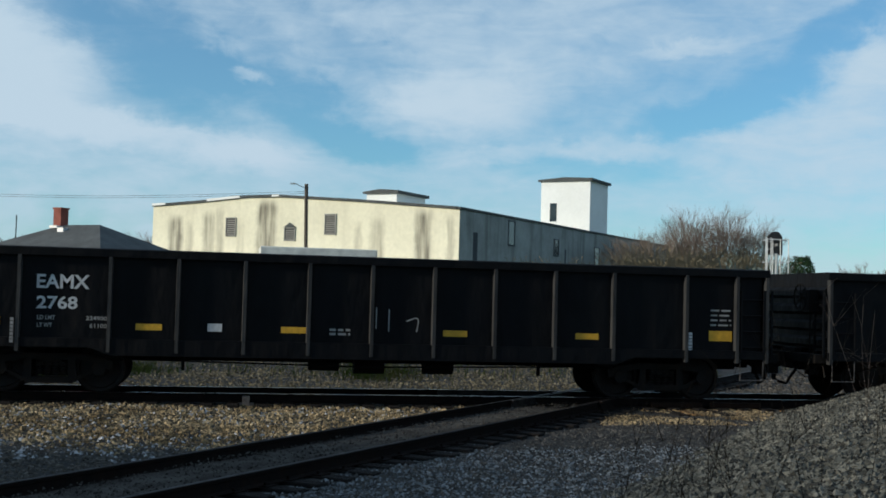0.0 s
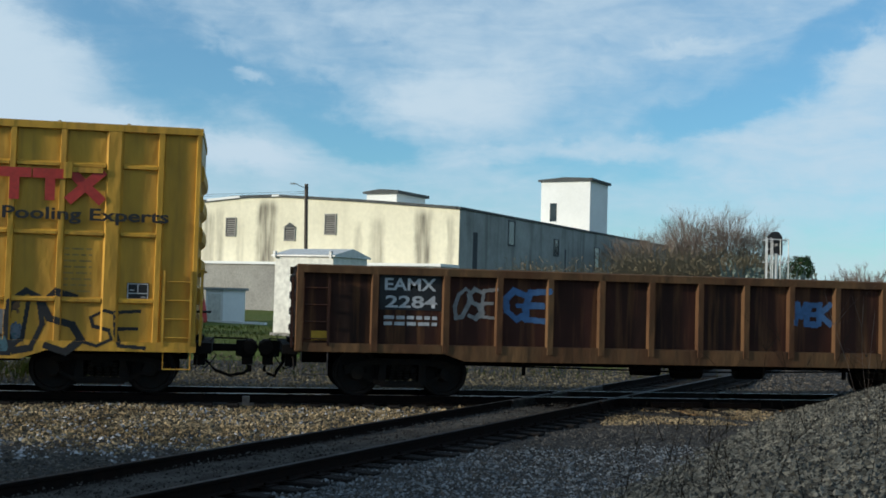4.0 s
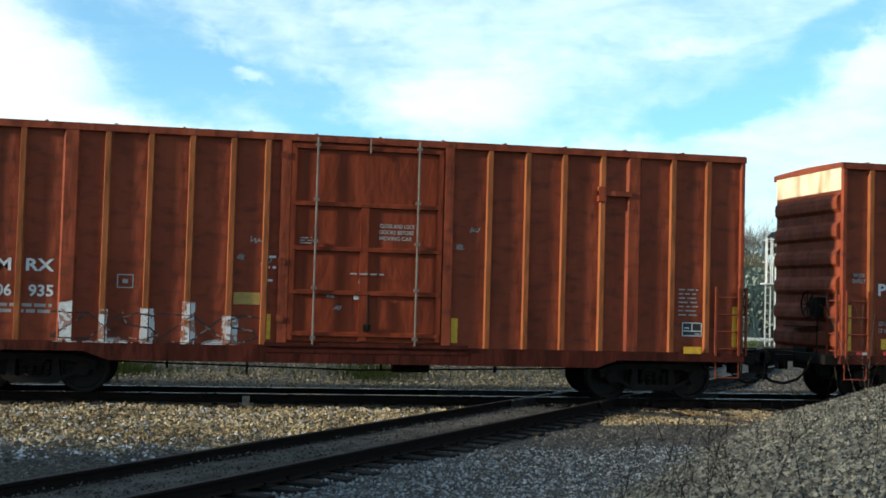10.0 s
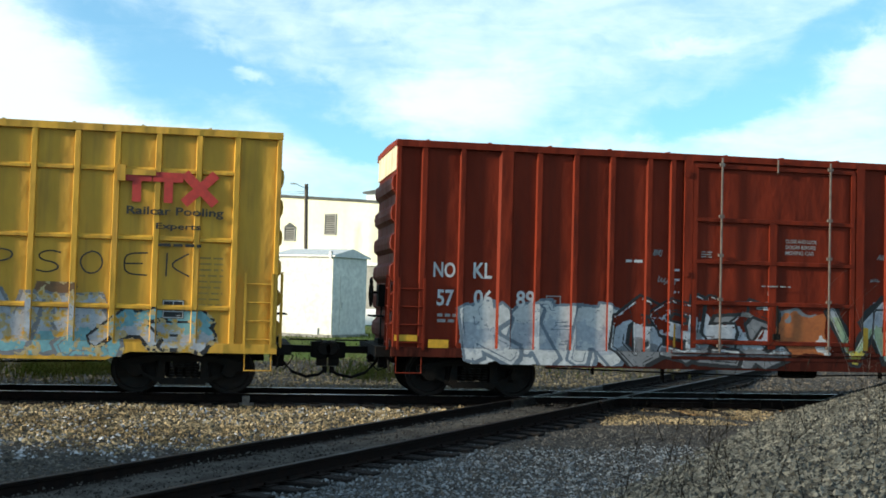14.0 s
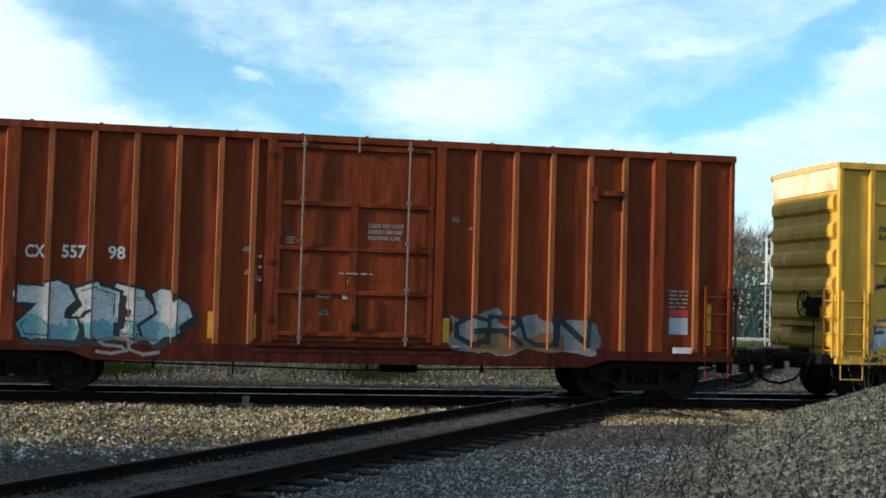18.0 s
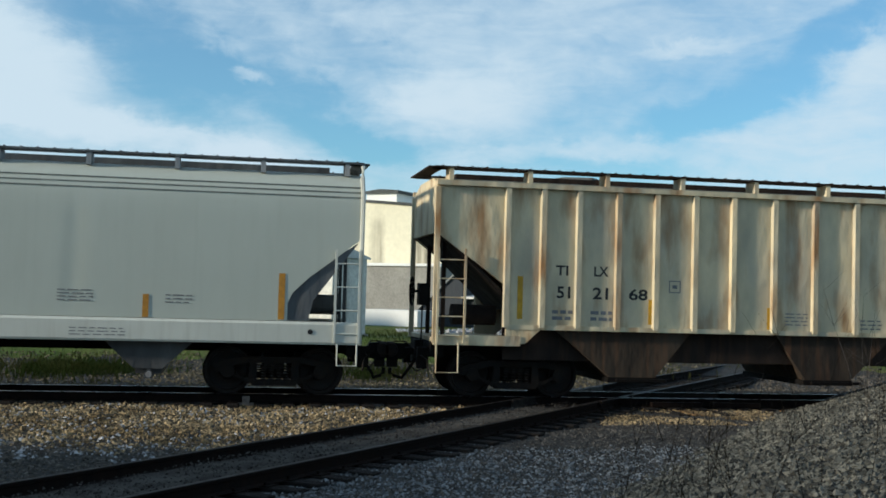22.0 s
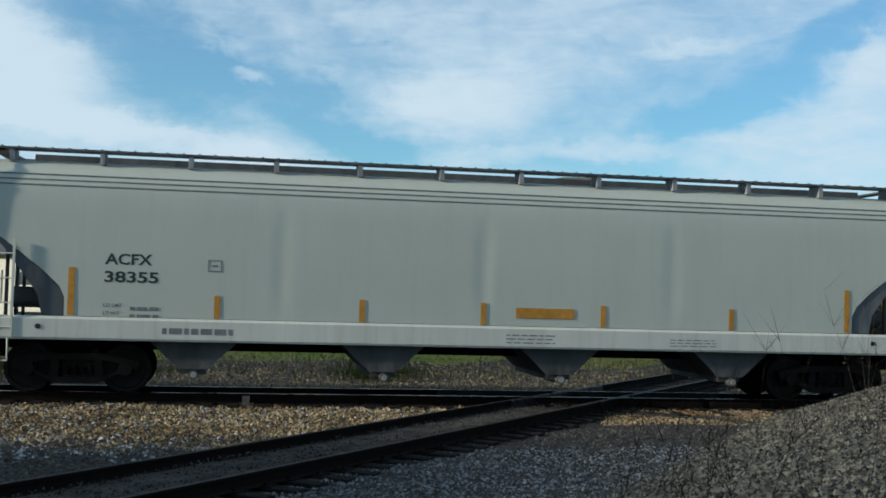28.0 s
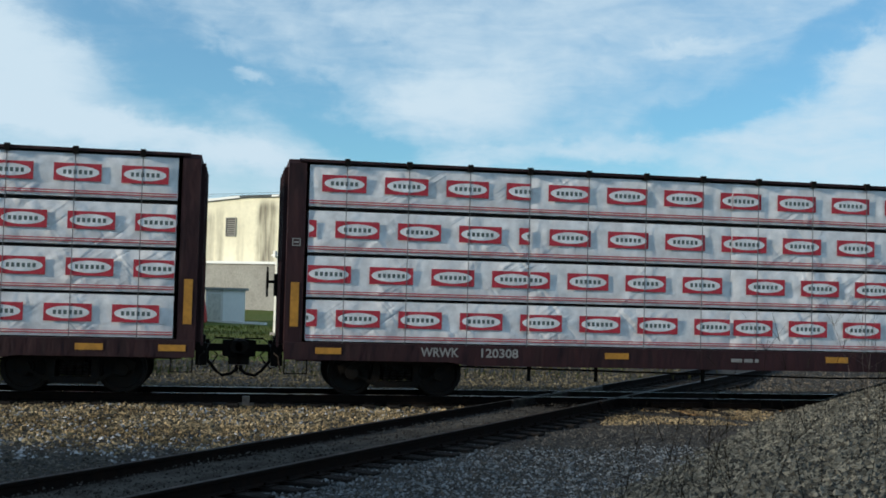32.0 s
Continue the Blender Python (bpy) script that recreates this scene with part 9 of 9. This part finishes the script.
# pile of broken stone
bm = bmesh.new()
rnd = random.Random(11)
for k in range(420):
    u = rnd.uniform(0, 1)
    v = rnd.uniform(-1, 1)
    x, y = 9.4 + 4.6 * u + v * 0.4, 25.5 - 0.6 * u + v * 1.3
    h = (0.15 + 0.95 * smooth(0, 0.75, u)) * (1 - v * v) * rnd.uniform(0.75, 1.0)
    r = rnd.uniform(0.10, 0.24)
    bmesh.ops.create_icosphere(bm, subdivisions=1, radius=r, matrix=Matrix.Translation((x, y, GROUND + max(0.02, h - r))) @ Euler((rnd.random() * 3, rnd.random() * 3, 0)).to_matrix().to_4x4() @ Matrix.Diagonal((1.2, 0.9, 0.7, 1)))
tagged(part("stone_pile", bm, M["palegravel"], None), "pile of pale broken stone on the lawn", "stone pile", kind="stuff")


# ============ signal, pole, wires ============
def build_signal():
    e = new("railway_signal")
    p = site(46, (1372 - 784) / 2022.7, 0.3)
    e.matrix_world = Matrix.Translation(p) @ pose(0, 0, 0, 0, 0, -12)
    tagged(e, "white railway signal mast with ladder and black signal head", "railway signal")
    g = M["galv"]
    bm = bmesh.new()
    box(bm, -0.45, 0.45, -0.35, 0.35, -0.35, 0.0)
    part("base", bm, M["concrete"], e)
    bm = bmesh.new()
    tube(bm, [(0.05, 0, -0.05), (0.05, 0, 4.4)], 0.07, 10)
    part("mast", bm, g, e)
    bm = bmesh.new()
    for x in (-0.38, -0.18):
        box(bm, x - 0.02, x + 0.02, -0.12, -0.08, 0.0, 4.45)
    for k in range(14):
        tube(bm, [(-0.38, -0.1, 0.25 + k * 0.31), (-0.18, -0.1, 0.25 + k * 0.31)], 0.014, 5)
    part("ladder", bm, g, e)
    for z in (3.45, 4.35):
        bm = bmesh.new()
        tube(bm, [(-0.42, -0.45, z), (0.42, -0.45, z), (0.42, 0.3, z), (-0.42, 0.3, z), (-0.42, -0.45, z)], 0.022, 5)
        part("rail_hoop", bm, g, e)
    for x in (-0.42, -0.2, 0.1, 0.42):
        bm = bmesh.new()
        tube(bm, [(x, -0.45, 2.6), (x, -0.45, 4.35)], 0.02, 5)
        part("cage_bar", bm, g, e)
    bm = bmesh.new()
    n = 16
    pts = [(-0.28, 3.75)] + [(0.02 - 0.29 * math.cos(math.pi * k / n), 4.38 + 0.32 * math.sin(math.pi * k / n)) for k in range(n + 1)] + [(0.32, 3.75)]
    prism(bm, pts, 0.06, 0.12)
    part("backboard", bm, M["ink"], e)
    for z in (3.95, 4.35):
        bm = bmesh.new()
        disc_y(bm, 0.02, z, [(-0.22, 0.13), (-0.22, 0.15), (0.06, 0.15), (0.06, 0.13)], 16)
        part("lamp_hood", bm, M["ink"], e)
    bm = bmesh.new()
    box(bm, -0.5, 0.6, -0.5, 0.3, 2.55, 2.60)
    part("platform", bm, g, e)
    bm = bmesh.new()
    box(bm, 0.15, 0.5, -0.2, 0.2, 0.2, 1.0)
    part("relay_box", bm, g, e)


build_signal()
up = new("utility_pole")
up.matrix_world = Matrix.Translation(site(85, (541 - 784) / 2022.7, GROUND))
tagged(up, "leaning wooden utility pole with a service wire", "utility pole")
bm = bmesh.new()
tube(bm, [(0.28, 0, -0.2), (0.0, 0, 5.0), (-0.10, 0, 9.75)], 0.14, 10)
part("pole", bm, M["pole"], up)
bm = bmesh.new()
tube(bm, [(-0.1, 0, 9.4), (-0.5, -0.1, 9.55), (-0.9, -0.2, 9.72), (-1.15, -0.2, 9.74)], 0.03, 5)
box(bm, -1.3, -0.95, -0.3, -0.1, 9.66, 9.78)
part("lamp_arm", bm, M["galv"], up)
for zz, tgt in ((9.2, 8.35), (9.05, 8.2)):
    bm = bmesh.new()
    pts = [(-0.1 - 34 * f, 3 * f, zz + (tgt - zz) * f - 0.9 * math.sin(math.pi * f) * 0.55) for f in np.linspace(0, 1, 15)]
    tube(bm, [tuple(p) for p in pts], 0.014, 4)
    part("wire", bm, M["ink"], up)


# ============ trees and brush ============
def bare_tree(name, pos, height, seed, spread=0.55, label="bare winter tree with many fine grey branches", depth=5, r0=0.16, mat_=None):
    rng = random.Random(seed)
    V, F = [], []

    def limb(p, d, ln, r, lev):
        q = p + d * ln
        s = d.orthogonal().normalized()
        t = d.cross(s)
        k = 4 if lev > 2 else 3
        n = len(V)
        for c, rr in ((p, r), (q, r * 0.66)):
            for i in range(k):
                a = 2 * math.pi * i / k
                V.append(c + (s * math.cos(a) + t * math.sin(a)) * rr)
        for i in range(k):
            F.append((n + i, n + (i + 1) % k, n + k + (i + 1) % k, n + k + i))
        if lev == 0:
            return
        for _ in range(rng.choice((2, 3, 3)) if lev > 1 else 3):
            nd = (d + Vector((rng.uniform(-1, 1), rng.uniform(-1, 1), rng.uniform(-0.35, 0.7))) * spread).normalized()
            if nd.z < -0.1:
                nd.z = 0.1
            limb(q - d * ln * rng.uniform(0, 0.35), nd, ln * rng.uniform(0.62, 0.86), r * 0.62, lev - 1)
    e = new(name)
    e.location = pos
    V.clear()
    for _ in range(4):
        limb(Vector((rng.uniform(-0.3, 0.3), rng.uniform(-0.3, 0.3), -0.1)), Vector((rng.uniform(-0.35, 0.35), rng.uniform(-0.35, 0.35), 1)).normalized(), height * 0.27, r0 * 0.7, depth)
    me = bpy.data.meshes.new("crown")
    me.from_pydata([tuple(v) for v in V], [], F)
    me.materials.append(mat_ or M["twig"])
    c = new("crown", me)
    c.parent = e
    bm = bmesh.new()
    tube(bm, [(0, 0, -0.2), (0.05, 0, height * 0.12), (0, 0.05, height * 0.26)], r0, 8)
    part("trunk", bm, M["bark"], e)
    tagged(e, label, "tree")
    return e


for px, d, h, sd in ((1168, 84, 8.6, 11), (1196, 84, 9.6, 1), (1228, 80, 10.0, 2), (1262, 82, 10.3, 3), (1290, 83, 9.8, 12), (1318, 84, 9.0, 4), (1340, 83, 7.6, 13), (1105, 120, 10.0, 5), (1160, 88, 6.8, 6), (1500, 110, 7.0, 7), (1545, 95, 6.4, 8), (245, 150, 10.5, 9)):
    p = site(d, (px - 784) / 2022.7, GROUND)
    bare_tree("bare_tree", p, h * 1.0, sd, 0.5, depth=6 if h > 7.5 else 5, r0=0.13)


def thicket(name, label, spots, hmin, hmax, m, seed, w=0.02, per=7):
    rng = random.Random(seed)
    V, F = [], []
    for p in spots(rng):
        h = rng.uniform(hmin, hmax)
        for _ in range(per):
            a = p + Vector((rng.uniform(-0.5, 0.5), rng.uniform(-0.5, 0.5), 0))
            d = Vector((rng.uniform(-0.35, 0.35), rng.uniform(-0.35, 0.35), 1)).normalized()
            q = a + d * h * rng.uniform(0.5, 1.0)
            s = Vector((w * 2, 0.4 * w, 0))
            n = len(V)
            V.extend([a - s, a + s, q + s * 0.3, q - s * 0.3])
            F.append((n, n + 1, n + 2, n + 3))
            for _ in range(5):
                c = a + (q - a) * rng.uniform(0.25, 1.0)
                u = Vector((rng.uniform(-1, 1), rng.uniform(-1, 1), rng.uniform(-0.2, 0.9))).normalized() * rng.uniform(0.10, 0.35)
                x = Vector((-u.z, 0.3, u.x)).normalized() * w * rng.uniform(1.0, 2.6)
                n = len(V)
                V.extend([c - x, c + u * 0.5 + x, c + u, c + u * 0.5 - x])
                F.append((n, n + 1, n + 2, n + 3))
    me = bpy.data.meshes.new(name)
    me.from_pydata([tuple(v) for v in V], [], F)
    me.materials.append(m)
    return tagged(new(name, me), label, "brush", kind="stuff")


def brush_line(px0, px1, d0, d1, n):
    return lambda rng: [site(rng.uniform(d0, d1), (rng.uniform(px0, px1) - 784) / 2022.7, GROUND - 0.1) for _ in range(n)]


thicket("thin_brush", "thin tan dry brush along the fence line", brush_line(905, 1120, 66, 74, 420), 2.2, 4.6, M["brushtan"], 26, 0.012, 8)
thicket("tan_brush", "tall tan dry brush and vines under the trees", brush_line(1090, 1370, 66, 76, 1500), 3.2, 5.5, M["brushtan"], 21, 0.012, 10)
thicket("low_brush", "low tan dry brush along the fence line", brush_line(1350, 1620, 66, 74, 700), 2.2, 3.7, M["brushtan"], 27, 0.012, 9)
thicket("brown_brush", "low brown undergrowth in front of the trees", brush_line(1040, 1700, 58, 66, 700), 1.2, 2.6, M["weed"], 22, 0.03, 6)
thicket("far_hedge", "distant leafless hedge line", brush_line(1330, 1750, 100, 130, 900), 3.0, 5.0, M["twig"], 23, 0.05, 6)
thicket("left_hedge", "distant leafless trees behind the house", brush_line(-120, 330, 130, 150, 500), 4.0, 8.5, M["twig"], 24, 0.05, 6)
thicket("green_brush", "evergreen growth in the brush", brush_line(1290, 1420, 56, 62, 160), 1.2, 4.4, M["spraygreendark"], 25, 0.04, 7)

pn = new("pine_tree")
pn.matrix_world = Matrix.Translation(site(190, (1421 - 784) / 2022.7, GROUND))
tagged(pn, "dark green round-topped pine far away", "tree")
bm = bmesh.new()
tube(bm, [(0, 0, -0.3), (0, 0, 8)], 0.25, 8)
part("trunk", bm, M["bark"], pn)
rng = random.Random(31)
V, F = [], []
for _ in range(1600):
    a, b = rng.uniform(0, 6.283), rng.uniform(-0.6, 1)
    rr = (1 - 0.5 * abs(b)) * rng.uniform(0.5, 1.0) * 2.4 * (1 + 0.25 * math.sin(3 * a))
    c = Vector((rr * math.cos(a), rr * math.sin(a), 7.7 + b * 2.0 + rng.uniform(-0.3, 0.3)))
    u = Vector((rng.uniform(-1, 1), rng.uniform(-1, 1), rng.uniform(-0.5, 1))).normalized() * rng.uniform(0.3, 0.6)
    x = u.orthogonal().normalized() * 0.14
    n = len(V)
    V += [c - x, c + x, c + u]
    F.append((n, n + 1, n + 2))
me = bpy.data.meshes.new("crown")
me.from_pydata([tuple(v) for v in V], [], F)
me.materials.append(M["needles"])
cr = new("crown", me)
cr.parent = pn

# fence posts in front of the brush, and the pale track road
for k in range(9):
    bm = bmesh.new()
    tube(bm, [(0, 0, -0.1), (0, 0, 1.05 + 0.1 * (k % 3))], 0.03, 6)
    tagged(part("fence_post", bm, M["faded"], None, at=Matrix.Translation(site(57, (1085 + k * 17 + (5 * k) % 7 - 784) / 2022.7, GROUND))), "thin grey wooden fence post by the brush", "fence post", "fence posts along the brush")
bm = bmesh.new()
box(bm, -14, 26, -1.6, 1.6, -0.05, 0.05)
rd = part("gravel_road", bm, M["palegravel"], None)
placed(rd, 54, (1230 - 784) / 2022.7, GROUND, -6)
tagged(rd, "pale gravel lane before the brush", "lane", kind="structure")

# a building out of view on the left keeps the near yard in shade
bm = bmesh.new()
prism(bm, [(-46, -0.4), (-46, 9.6), (-38, 12.2), (-30, 9.6), (-30, -0.4)], -70, -13.2)
tagged(part("wall_west", bm, M["concrete"], None), "plain building beside the near yard", "building", kind="structure")


def motions():
    for e, u0 in CARS:
        walk(e, [(t, pose(u0 + train_run(t), 0, 0)) for t in range(0, 33)])
    R = 0.457
    for w, x in WHEELS:
        car = w.parent.parent
        u0 = next(u for c, u in CARS if c == car) + w.parent.location.x
        # a wheel is keyed while it is near the view; before and after, it keeps its last angle
        ts = [k * 0.05 for k in range(0, 641) if -14 < u0 + train_run(k * 0.05) < 22]
        rows = []
        for t in ts:
            rows.append((t, Matrix.Translation((x, 0, R)) @ Matrix.Rotation((train_run(t) - train_run(ts[0])) / R, 4, "Y")))
        if not rows:
            rows = [(0.0, pose(x, 0, R)), (32.0, pose(x, 0, R))]
        else:
            if rows[0][0] > 0.01:
                rows.insert(0, (0.0, rows[0][1]))
            if rows[-1][0] < 31.99:
                rows.append((32.0, rows[-1][1]))
        walk(w, rows)


motions()
